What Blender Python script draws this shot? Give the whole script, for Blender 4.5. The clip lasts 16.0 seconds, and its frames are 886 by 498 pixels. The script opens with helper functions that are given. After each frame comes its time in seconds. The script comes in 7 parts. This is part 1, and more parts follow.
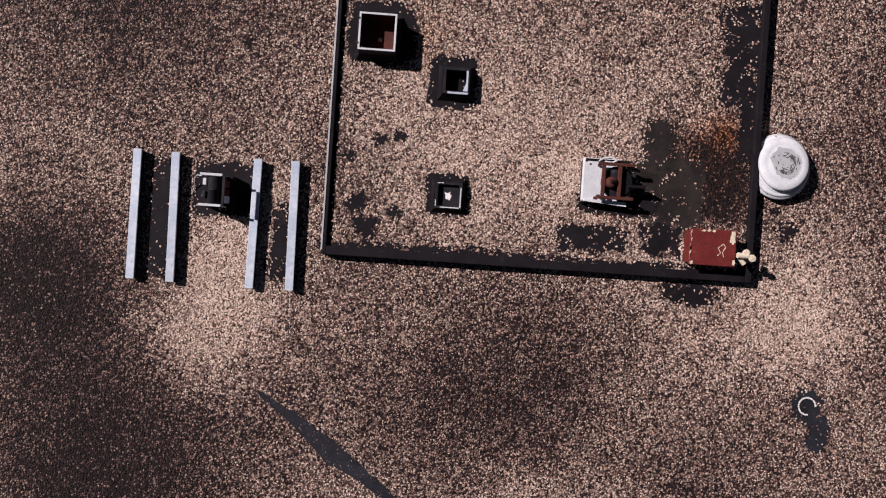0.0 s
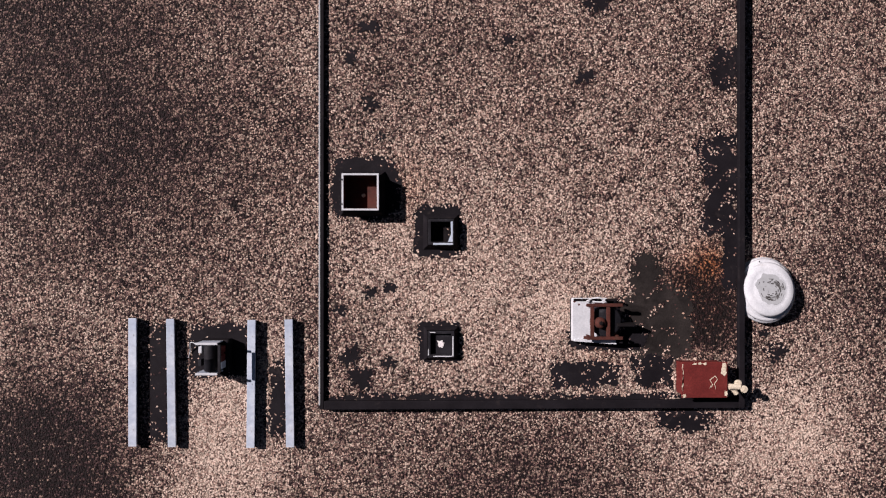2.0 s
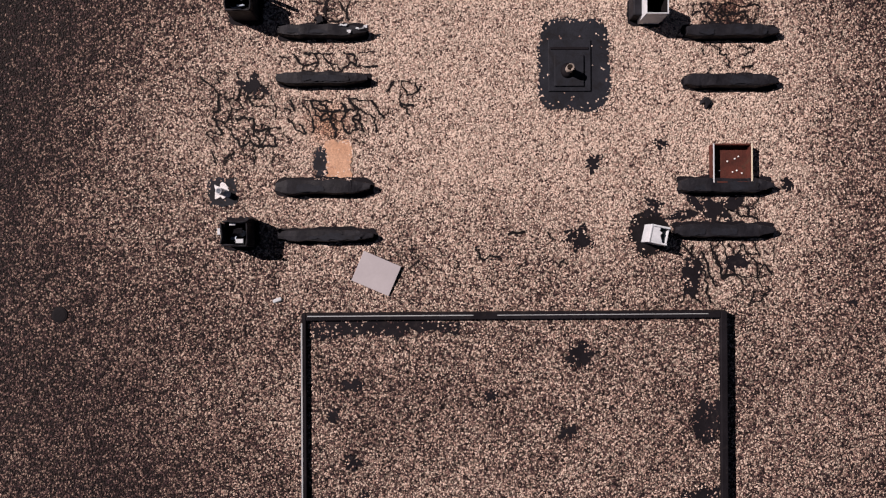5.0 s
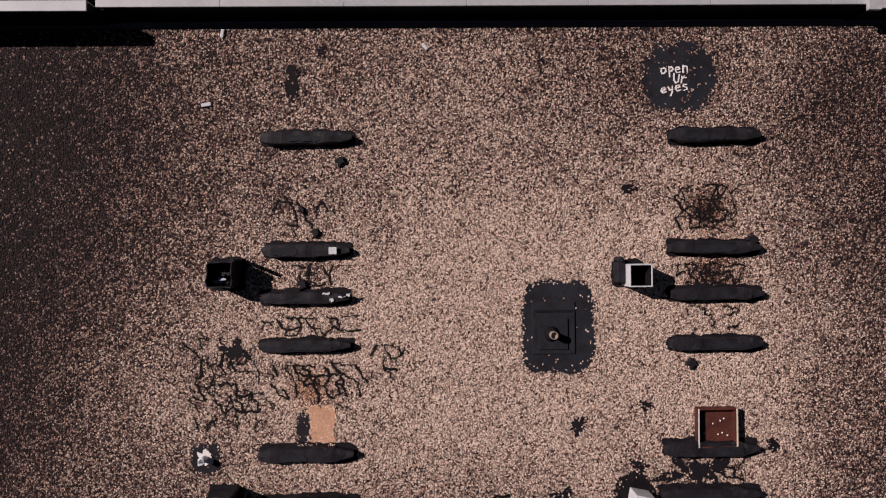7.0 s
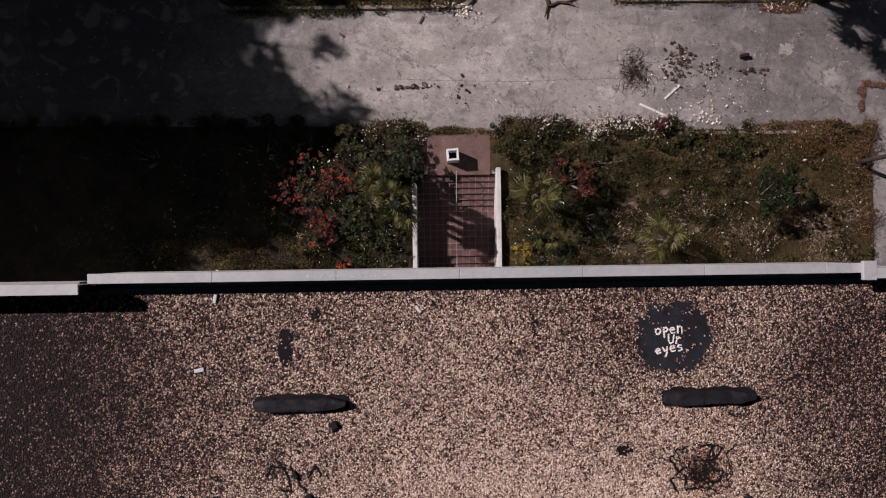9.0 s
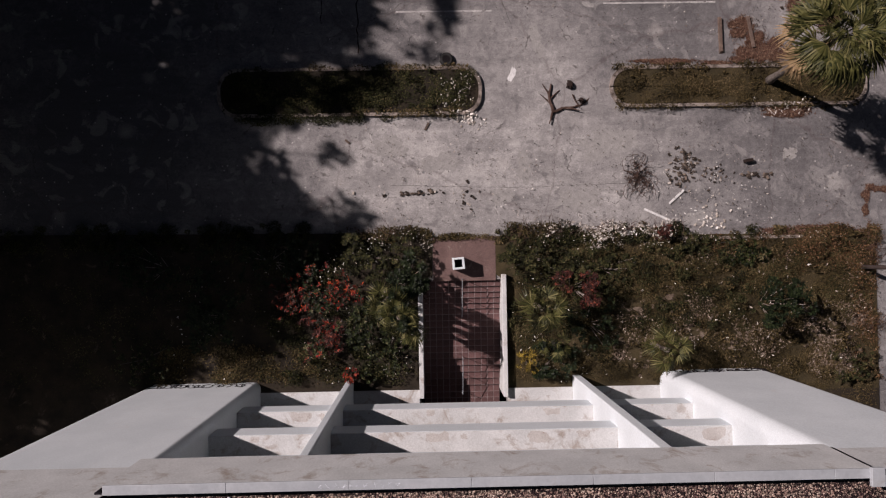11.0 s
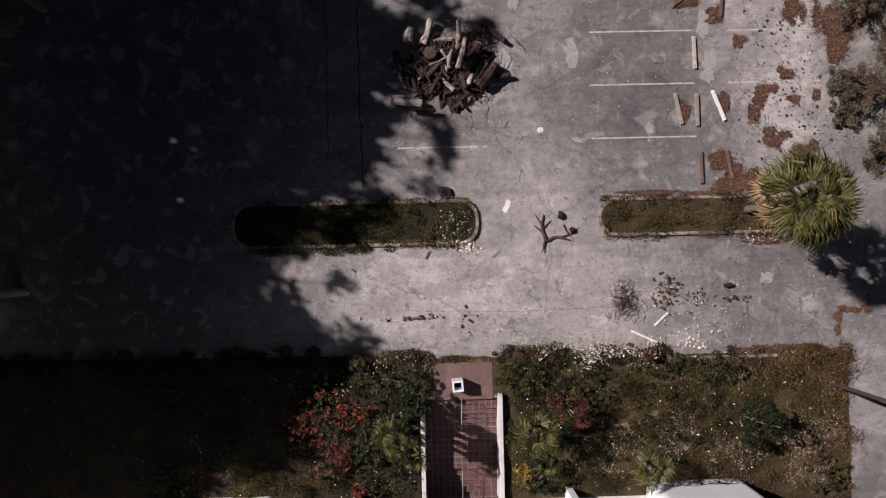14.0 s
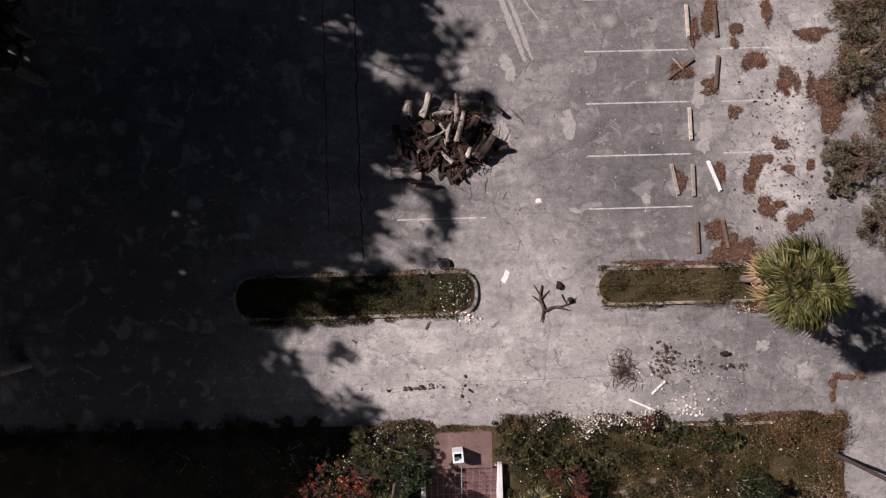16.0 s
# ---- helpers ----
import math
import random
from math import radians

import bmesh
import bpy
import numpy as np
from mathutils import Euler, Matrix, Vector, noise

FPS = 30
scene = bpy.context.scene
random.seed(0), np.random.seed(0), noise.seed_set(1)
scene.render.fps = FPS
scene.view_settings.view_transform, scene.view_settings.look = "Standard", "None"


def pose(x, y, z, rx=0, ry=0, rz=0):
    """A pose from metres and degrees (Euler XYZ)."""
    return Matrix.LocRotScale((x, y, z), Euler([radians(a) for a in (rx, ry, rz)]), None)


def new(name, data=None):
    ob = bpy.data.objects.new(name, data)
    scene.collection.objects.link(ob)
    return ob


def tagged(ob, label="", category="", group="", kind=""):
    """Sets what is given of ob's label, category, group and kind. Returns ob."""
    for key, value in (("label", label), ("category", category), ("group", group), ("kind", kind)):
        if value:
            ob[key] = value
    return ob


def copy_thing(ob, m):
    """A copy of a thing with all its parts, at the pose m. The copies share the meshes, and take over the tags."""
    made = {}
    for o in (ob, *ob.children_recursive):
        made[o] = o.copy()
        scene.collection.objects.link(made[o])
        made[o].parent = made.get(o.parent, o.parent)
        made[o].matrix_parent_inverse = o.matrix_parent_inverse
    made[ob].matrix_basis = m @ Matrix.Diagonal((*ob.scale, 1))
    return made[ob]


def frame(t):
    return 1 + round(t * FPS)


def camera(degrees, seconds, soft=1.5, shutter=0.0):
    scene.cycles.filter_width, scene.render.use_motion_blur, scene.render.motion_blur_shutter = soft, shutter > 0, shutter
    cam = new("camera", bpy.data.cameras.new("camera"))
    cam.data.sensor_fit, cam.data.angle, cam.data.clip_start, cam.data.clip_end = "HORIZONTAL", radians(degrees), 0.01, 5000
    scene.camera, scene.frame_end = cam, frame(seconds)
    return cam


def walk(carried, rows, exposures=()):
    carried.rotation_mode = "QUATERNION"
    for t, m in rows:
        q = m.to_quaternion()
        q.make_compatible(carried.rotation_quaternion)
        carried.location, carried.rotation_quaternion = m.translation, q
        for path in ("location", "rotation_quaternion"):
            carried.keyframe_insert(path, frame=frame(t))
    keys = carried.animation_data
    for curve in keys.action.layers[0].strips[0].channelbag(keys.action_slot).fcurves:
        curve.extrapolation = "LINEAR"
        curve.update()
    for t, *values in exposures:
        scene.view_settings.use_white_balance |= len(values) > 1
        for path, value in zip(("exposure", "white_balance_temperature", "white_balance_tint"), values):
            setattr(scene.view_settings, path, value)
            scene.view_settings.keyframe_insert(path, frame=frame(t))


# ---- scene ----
cam = camera(71.4, 16.0, soft=1.2)
PATH = [
    (0, 0.000, 0.000, 30.280, -0.40, -1.00, 3.91),
    (0.1, 0.005, 0.122, 30.292, -0.39, -1.00, 3.79),
    (0.2, 0.010, 0.244, 30.304, -0.37, -1.00, 3.61),
    (0.3, 0.015, 0.367, 30.316, -0.32, -1.01, 1.01),
    (0.4, 0.020, 0.489, 30.328, -0.30, -1.01, 0.34),
    (0.5, 0.025, 0.611, 30.340, -0.29, -1.01, 0.20),
    (1, 0.044, 1.425, 30.399, -0.22, -1.00, 0.12),
    (1.5, 0.067, 2.446, 30.444, -0.15, -0.95, 0.07),
    (2, 0.106, 3.667, 30.484, -0.07, -0.97, 0.02),
    (2.5, 0.168, 5.034, 30.516, -0.05, -0.96, -0.03),
    (3, 0.258, 6.445, 30.534, 0.02, -0.93, -0.09),
    (5.5, 0.713, 14.406, 30.505, 0.16, -0.83, -0.39),
    (6, 0.829, 16.106, 30.501, 0.19, -0.83, -0.45),
    (6.5, 0.948, 17.789, 30.481, 0.23, -0.84, -0.51),
    (7, 1.086, 19.486, 30.461, 0.30, -0.82, -0.57),
    (7.5, 1.203, 21.186, 30.445, 0.41, -0.81, -0.63),
    (8, 1.285, 22.892, 30.437, 0.41, -0.77, -0.68),
    (8.5, 1.336, 24.621, 30.444, 0.43, -0.77, -0.74),
    (9, 1.332, 26.224, 30.444, 0.45, -0.79, -0.81),
    (9.5, 1.284, 27.676, 30.426, 0.45, -0.78, -0.87),
    (12, 1.088, 33.620, 31.270, 0.59, -0.80, -1.09),
    (12.5, 1.106, 34.699, 31.809, 0.58, -0.83, -1.15),
    (13, 1.139, 35.787, 32.221, 0.51, -0.83, -1.23),
    (13.5, 1.194, 36.880, 32.528, 0.40, -0.79, -1.30),
    (14, 1.225, 37.900, 32.839, 0.41, -0.79, -1.36),
    (14.5, 1.204, 38.890, 33.078, 0.41, -0.86, -1.42),
    (15, 1.179, 39.853, 33.139, 0.45, -0.97, -1.48),
    (15.5, 1.205, 40.836, 33.172, 0.37, -0.97, -1.55),
    (16, 1.224, 41.722, 33.210, 0.36, -1.00, -1.62),
]
walk(cam, [(t, pose(*place)) for t, *place in PATH], [(0, 0.07, 6480, 24), (3, 0.15, 6480, 24), (6, -0.02, 6800, 25), (7.5, -0.35, 6800, 27), (9, -0.14, 6620, 26), (12, -0.1, 6520, 24), (13, -0.04, 6500, 23), (14, 0.2, 6500, 23), (16, 0.47, 6500, 23)])

# light: a clear sky and a low winter sun
SUN = Vector((0.7166, -0.3146, -0.6225))
world = bpy.data.worlds.new("sky")
scene.world = world
world.use_nodes = True
sky = world.node_tree.nodes.new("ShaderNodeTexSky")
sky.sky_type, sky.sun_disc = "NISHITA", False
sky.sun_elevation, sky.sun_rotation = radians(38.5), radians(-66.3)
world.node_tree.links.new(sky.outputs[0], world.node_tree.nodes["Background"].inputs[0])
world.node_tree.nodes["Background"].inputs[1].default_value = 0.0115
sun = new("sun", bpy.data.lights.new("sun", "SUN"))
sun.data.energy, sun.data.angle, sun.data.color = 5.3, radians(0.7), (1.0, 0.93, 0.84)
sun.matrix_world = Matrix.Translation((0, 0, 60)) @ SUN.to_track_quat("-Z", "Y").to_matrix().to_4x4()

# ---- materials ----
def nodes_of(name, rough=0.8, metal=0.0):
    m = bpy.data.materials.new(name)
    m.use_nodes = True
    b = m.node_tree.nodes["Principled BSDF"]
    b.inputs["Roughness"].default_value, b.inputs["Metallic"].default_value = rough, metal
    b.inputs["Specular IOR Level"].default_value = 0.3
    return m, m.node_tree, b


def add(nt, kind, **given):
    n = nt.nodes.new("ShaderNode" + kind)
    for k, v in given.items():
        socket = n.inputs[k.replace("_", " ")]
        if isinstance(v, bpy.types.NodeSocket):
            nt.links.new(v, socket)
        else:
            socket.default_value = v
    return n


def ramp(nt, fac, stops):
    n = nt.nodes.new("ShaderNodeValToRGB")
    el = n.color_ramp.elements
    while len(el) < len(stops):
        el.new(0.5)
    for e, (p, c) in zip(el, stops):
        e.position, e.color = p, (*c, 1) if len(c) == 3 else c
    nt.links.new(fac, n.inputs[0])
    return n.outputs[0]


def mixed(nt, fac, a, b, how="MIX"):
    n = nt.nodes.new("ShaderNodeMix")
    n.data_type, n.blend_type = "RGBA", how
    for k, v in ((0, fac), (6, a), (7, b)):
        if isinstance(v, bpy.types.NodeSocket):
            nt.links.new(v, n.inputs[k])
        elif k == 0:
            n.inputs[0].default_value = v
        else:
            n.inputs[k].default_value = (*v, 1)
    return n.outputs[2]


def calc(nt, op, a, b=0.5, clamp=False):
    n = nt.nodes.new("ShaderNodeMath")
    n.operation, n.use_clamp = op, clamp
    for k, v in ((0, a), (1, b)):
        if isinstance(v, bpy.types.NodeSocket):
            nt.links.new(v, n.inputs[k])
        else:
            n.inputs[k].default_value = v
    return n.outputs[0]


def grey(v):
    return (v, v, v)


def surface(name, a, b, big=0.6, fine=30.0, rough=0.8, metal=0.0, bump=0.3, stain=None, stain_at=0.62, stain_scale=1.7, per_object=0.0, per_island=0.0, grain=0.75):
    """Two tones mixed by a large noise, a fine grain, stains of their own tone and a fine relief."""
    m, nt, bs = nodes_of(name, rough, metal)
    co = add(nt, "TexCoord").outputs["Object"]
    n1 = add(nt, "TexNoise", Vector=co, Scale=big, Detail=6.0, Roughness=0.65).outputs[0]
    n2 = add(nt, "TexNoise", Vector=co, Scale=fine, Detail=4.0, Roughness=0.7).outputs[0]
    col = mixed(nt, ramp(nt, n1, [(0.35, grey(0)), (0.65, grey(1))]), a, b)
    if stain:
        n3 = add(nt, "TexNoise", Vector=co, Scale=stain_scale, Detail=8.0, Roughness=0.7, Distortion=0.6).outputs[0]
        col = mixed(nt, ramp(nt, n3, [(stain_at - 0.06, grey(0)), (stain_at + 0.08, grey(1))]), col, stain)
    col = mixed(nt, grain, col, ramp(nt, n2, [(0.25, grey(0.45)), (0.75, grey(1.45))]), "MULTIPLY")
    if per_object:
        r = add(nt, "ObjectInfo").outputs["Random"]
        col = mixed(nt, per_object, col, ramp(nt, r, [(0, grey(0.3)), (1, grey(1.7))]), "MULTIPLY")
    if per_island:
        r = add(nt, "NewGeometry").outputs["Random Per Island"]
        col = mixed(nt, per_island, col, ramp(nt, r, [(0, grey(0.25)), (1, grey(1.75))]), "MULTIPLY")
    nt.links.new(col, bs.inputs["Base Color"])
    nt.links.new(calc(nt, "ADD", calc(nt, "MULTIPLY", n2, 0.25), rough - 0.12), bs.inputs["Roughness"])
    h = add(nt, "Bump", Strength=bump, Distance=0.02, Height=n2).outputs[0]
    nt.links.new(h, bs.inputs["Normal"])
    return m


def matt(m, level=0.1):
    m.node_tree.nodes["Principled BSDF"].inputs["Specular IOR Level"].default_value = level
    return m


def islands(name, stops, rough=0.6, tone=False):
    """Colour picked per loose piece, for leaves, stones and litter."""
    m, nt, bs = nodes_of(name, rough)
    r = add(nt, "NewGeometry").outputs["Random Per Island"]
    if tone:
        t = add(nt, "Attribute")
        t.attribute_name = "tone"
        r = calc(nt, "ADD", calc(nt, "MULTIPLY", r, 0.96), calc(nt, "MULTIPLY", calc(nt, "SUBTRACT", t.outputs["Fac"], 0.56), 1.05), True)
    col = ramp(nt, r, stops)
    if tone:
        rust = add(nt, "Attribute")
        rust.attribute_name = "rust"
        col = mixed(nt, rust.outputs["Fac"], col, (0.9, 0.5, 0.27), "MULTIPLY")
    nt.links.new(col, bs.inputs["Base Color"])
    bs.inputs["Specular IOR Level"].default_value = 0.15
    return m


def gravel():
    """Loose river stones over dark dust; the attribute tone says how light they are, lens vignetting at the sides
    included.
    """
    m, nt, bs = nodes_of("gravel", 0.85)
    co = add(nt, "TexCoord").outputs["Object"]
    warp = add(nt, "TexNoise", Vector=co, Scale=16.0, Detail=3.0)
    co2 = add(nt, "MixRGB", Fac=0.05, Color1=co, Color2=warp.outputs["Color"]).outputs[0]
    v = add(nt, "TexVoronoi", Vector=co2, Scale=23.0, Randomness=1.0)
    v.distance = "MANHATTAN"
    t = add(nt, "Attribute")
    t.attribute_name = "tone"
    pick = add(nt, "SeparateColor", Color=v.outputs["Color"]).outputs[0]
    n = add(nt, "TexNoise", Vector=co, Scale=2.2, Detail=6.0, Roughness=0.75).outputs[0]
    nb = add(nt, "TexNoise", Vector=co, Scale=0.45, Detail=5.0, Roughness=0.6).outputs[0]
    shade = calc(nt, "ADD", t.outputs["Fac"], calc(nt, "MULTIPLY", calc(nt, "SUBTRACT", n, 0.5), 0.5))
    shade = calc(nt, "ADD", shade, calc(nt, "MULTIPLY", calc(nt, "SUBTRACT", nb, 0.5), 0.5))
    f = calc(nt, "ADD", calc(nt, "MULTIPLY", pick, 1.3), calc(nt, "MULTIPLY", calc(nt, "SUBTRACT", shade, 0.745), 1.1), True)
    odd = ramp(nt, add(nt, "SeparateColor", Color=v.outputs["Color"]).outputs[1], [(0.91, grey(0)), (0.93, grey(0.68))])
    f = calc(nt, "MAXIMUM", f, odd)
    col = ramp(nt, f, [(0.0, (0.014, 0.007, 0.009)), (0.3, (0.054, 0.027, 0.032)), (0.55, (0.196, 0.121, 0.106)), (0.78, (0.447, 0.321, 0.261)), (1.0, (0.69, 0.56, 0.47))])
    rust = add(nt, "Attribute")
    rust.attribute_name = "rust"
    col = mixed(nt, rust.outputs["Fac"], col, (0.9, 0.5, 0.27), "MULTIPLY")
    gap = ramp(nt, v.outputs["Distance"], [(0.5, grey(1)), (0.9, grey(0.22))])
    gap = mixed(nt, calc(nt, "MULTIPLY", calc(nt, "SUBTRACT", shade, 0.7), 1.3, True), gap, grey(0.75))
    nt.links.new(mixed(nt, 1.0, col, gap, "MULTIPLY"), bs.inputs["Base Color"])
    up = calc(nt, "SUBTRACT", 1.0, v.outputs["Distance"])
    nt.links.new(add(nt, "Bump", Strength=0.9, Distance=0.032, Height=up).outputs[0], bs.inputs["Normal"])
    return m


def asphalt():
    """Old asphalt: a tone of dust, grime and added tree shade from the attribute, blotches, pale scuffs, thin cracks
    and grit.
    """
    m, nt, bs = nodes_of("worn_asphalt", 0.92)
    co = add(nt, "TexCoord").outputs["Object"]
    t = add(nt, "Attribute")
    t.attribute_name = "tone"
    n1 = add(nt, "TexNoise", Vector=co, Scale=0.55, Detail=8.0, Roughness=0.68).outputs[0]
    n2 = add(nt, "TexNoise", Vector=co, Scale=2.6, Detail=8.0, Roughness=0.72, Distortion=0.4).outputs[0]
    n3 = add(nt, "TexNoise", Vector=co, Scale=24.0, Detail=4.0, Roughness=0.8).outputs[0]
    f = calc(nt, "ADD", t.outputs["Fac"], calc(nt, "MULTIPLY", calc(nt, "SUBTRACT", n1, 0.5), 0.95))
    n4 = add(nt, "TexNoise", Vector=co, Scale=8.0, Detail=6.0, Roughness=0.7).outputs[0]
    f = calc(nt, "ADD", f, calc(nt, "MULTIPLY", calc(nt, "SUBTRACT", n4, 0.5), 0.55))
    f = calc(nt, "ADD", f, calc(nt, "MULTIPLY", calc(nt, "SUBTRACT", n2, 0.5), 0.6), True)
    col = ramp(nt, f, [(0.1, (0.085, 0.082, 0.086)), (0.4, (0.16, 0.154, 0.157)), (0.7, (0.29, 0.28, 0.278)), (1.0, (0.5, 0.485, 0.475))])
    spots = add(nt, "TexVoronoi", Vector=add(nt, "MixRGB", Fac=0.4, Color1=co, Color2=add(nt, "TexNoise", Vector=co, Scale=1.3, Detail=8.0, Roughness=0.7).outputs["Color"]).outputs[0], Scale=0.7).outputs["Distance"]
    col = mixed(nt, ramp(nt, spots, [(0.08, grey(0.4)), (0.22, grey(0))]), col, (0.42, 0.4, 0.385))
    grit = add(nt, "TexVoronoi", Vector=co, Scale=4.5)
    which = add(nt, "SeparateColor", Color=grit.outputs["Color"])
    near = ramp(nt, grit.outputs["Distance"], [(0.1, grey(1)), (0.2, grey(0))])
    col = mixed(nt, calc(nt, "MULTIPLY", near, ramp(nt, which.outputs[0], [(0.86, grey(0)), (0.9, grey(0.8))])), col, (0.05, 0.042, 0.036))
    col = mixed(nt, calc(nt, "MULTIPLY", near, ramp(nt, which.outputs[1], [(0.88, grey(0)), (0.92, grey(0.8))])), col, (0.6, 0.58, 0.56))
    streak = add(nt, "TexNoise", Vector=add(nt, "Mapping", Vector=co, Scale=(0.25, 2.2, 1.0)).outputs[0], Scale=1.0, Detail=8.0, Roughness=0.7).outputs[0]
    worn = add(nt, "TexNoise", Vector=co, Scale=0.9, Detail=5.0, Roughness=0.55, Distortion=0.8).outputs[0]
    col = mixed(nt, ramp(nt, worn, [(0.58, grey(0)), (0.61, grey(0.32)), (0.7, grey(0.45))]), col, (0.34, 0.33, 0.322))
    bald = add(nt, "TexNoise", Vector=co, Scale=1.4, Detail=4.0, Roughness=0.5, Distortion=0.5).outputs[0]
    col = mixed(nt, ramp(nt, bald, [(0.34, grey(0.5)), (0.37, grey(0))]), col, (0.12, 0.115, 0.118))
    hair = add(nt, "TexVoronoi", Vector=add(nt, "MixRGB", Fac=0.35, Color1=co, Color2=add(nt, "TexNoise", Vector=co, Scale=2.2, Detail=4.0).outputs["Color"]).outputs[0], Scale=0.9)
    hair.feature = "DISTANCE_TO_EDGE"
    some = ramp(nt, add(nt, "TexNoise", Vector=co, Scale=1.1, Detail=2.0).outputs[0], [(0.58, grey(0)), (0.64, grey(1))])
    col = mixed(nt, calc(nt, "MULTIPLY", some, ramp(nt, hair.outputs["Distance"], [(0.008, grey(0.65)), (0.02, grey(0))])), col, (0.05, 0.043, 0.04))
    col = mixed(nt, 0.35, col, ramp(nt, streak, [(0.3, grey(0.6)), (0.7, grey(1.4))]), "MULTIPLY")
    edge = add(nt, "TexVoronoi", Vector=add(nt, "MixRGB", Fac=0.5, Color1=co, Color2=add(nt, "TexNoise", Vector=co, Scale=0.7, Detail=6.0).outputs["Color"]).outputs[0], Scale=0.22)
    edge.feature = "DISTANCE_TO_EDGE"
    col = mixed(nt, ramp(nt, edge.outputs["Distance"], [(0.002, grey(0.35)), (0.005, grey(0))]), col, (0.07, 0.046, 0.046))
    col = mixed(nt, 0.85, col, ramp(nt, n3, [(0.3, grey(0.42)), (0.7, grey(1.5))]), "MULTIPLY")
    nt.links.new(col, bs.inputs["Base Color"])
    nt.links.new(add(nt, "Bump", Strength=0.5, Distance=0.02, Height=n3).outputs[0], bs.inputs["Normal"])
    return m


M = {
    "gravel": gravel(),
    "stone": islands("loose_stone", [(0.0, (0.02, 0.011, 0.012)), (0.3, (0.075, 0.042, 0.045)), (0.55, (0.25, 0.16, 0.137)), (0.8, (0.48, 0.34, 0.28)), (1.0, (0.7, 0.565, 0.485))], 0.7, tone=True),
    "membrane": matt(surface("roof_membrane", (0.008, 0.007, 0.0095), (0.014, 0.0125, 0.016), 1.6, 40, 0.75, 0, 0.25, (0.03, 0.025, 0.026), 0.64, 2.5)),
    "wet": matt(surface("grey_membrane", (0.0135, 0.015, 0.021), (0.023, 0.0255, 0.0345), 1.6, 30, 0.7, 0, 0.12, (0.012, 0.0115, 0.014), 0.56, 2.2), 0.15),
    "silt": matt(surface("silty_membrane", (0.018, 0.0155, 0.0155), (0.034, 0.029, 0.028), 1.2, 30, 0.8, 0, 0.15, (0.012, 0.01, 0.01), 0.56, 1.8)),
    "galv": surface("galvanised_steel", (0.37, 0.45, 0.58), (0.55, 0.63, 0.73), 1.4, 9, 0.5, 0.1, 0.05, (0.68, 0.73, 0.8), 0.62, 1.6, grain=0.25, per_object=0.18),
    "cap": surface("painted_metal_cap", (0.36, 0.39, 0.42), (0.43, 0.46, 0.49), 0.8, 8, 0.55, 0.1, 0.05, (0.36, 0.36, 0.36), 0.66, 1.6, grain=0.2),
    "stucco": surface("white_stucco", (0.62, 0.675, 0.71), (0.69, 0.745, 0.78), 0.5, 18, 0.85, 0, 0.1, (0.62, 0.64, 0.66), 0.68, 0.9, grain=0.25),
    "old_stucco": surface("stained_stucco", (0.5, 0.515, 0.52), (0.61, 0.625, 0.63), 0.9, 18, 0.9, 0, 0.3, (0.34, 0.3, 0.27), 0.6, 1.3, grain=0.35),
    "stain": surface("brownish_stain", (0.42, 0.4, 0.385), (0.53, 0.515, 0.5), 2.0, 20, 0.9, 0, 0.2, (0.32, 0.27, 0.24), 0.62, 3.0, grain=0.45),
    "asphalt": asphalt(),
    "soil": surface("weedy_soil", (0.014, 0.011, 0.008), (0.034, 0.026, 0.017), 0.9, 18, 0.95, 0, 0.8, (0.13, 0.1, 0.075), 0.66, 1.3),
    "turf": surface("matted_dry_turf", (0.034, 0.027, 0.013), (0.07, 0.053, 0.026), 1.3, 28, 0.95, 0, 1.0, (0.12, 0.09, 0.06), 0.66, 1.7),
    "kerb": surface("kerb_concrete", (0.22, 0.185, 0.165), (0.33, 0.285, 0.255), 1.2, 30, 0.9, 0, 0.3, (0.07, 0.055, 0.045), 0.52, 1.4),
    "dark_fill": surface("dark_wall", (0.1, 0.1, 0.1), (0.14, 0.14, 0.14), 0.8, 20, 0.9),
}


# ---- building blocks ----
def mesh_object(name, bm, material, parent=None, label="", smooth=False):
    me = bpy.data.meshes.new(name)
    bm.to_mesh(me)
    bm.free()
    for mt in material if isinstance(material, (list, tuple)) else [material]:
        me.materials.append(mt)
    if smooth:
        for p in me.polygons:
            p.use_smooth = True
    ob = new(name, me)
    ob.parent = parent
    return tagged(ob, label)


def part(name, bm, material, parent, label="", smooth=False):
    return mesh_object(name, bm, material, parent, label, smooth)


def thing(name, at, label, category, group="", turn=0.0):
    ob = new(name)
    ob.empty_display_size = 0.2
    ob.matrix_world = pose(*at, 0, 0, turn)
    return tagged(ob, label, category, group)


def block(bm, x0, x1, y0, y1, z0, z1, bevel=0.0):
    """A box, with bevelled edges, added to bm."""
    part_bm = bmesh.new()
    vs = [part_bm.verts.new((x, y, z)) for z in (z0, z1) for y in (y0, y1) for x in (x0, x1)]
    for f in ((0, 2, 3, 1), (4, 5, 7, 6), (0, 1, 5, 4), (2, 6, 7, 3), (0, 4, 6, 2), (1, 3, 7, 5)):
        part_bm.faces.new([vs[i] for i in f])
    if bevel:
        bmesh.ops.bevel(part_bm, geom=part_bm.edges[:], offset=bevel, segments=2, profile=0.5, affect="EDGES")
    tmp = bpy.data.meshes.new("tmp")
    part_bm.to_mesh(tmp)
    part_bm.free()
    bm.from_mesh(tmp)
    bpy.data.meshes.remove(tmp)
    return bm


def boxed(*a, **k):
    return block(bmesh.new(), *a, **k)


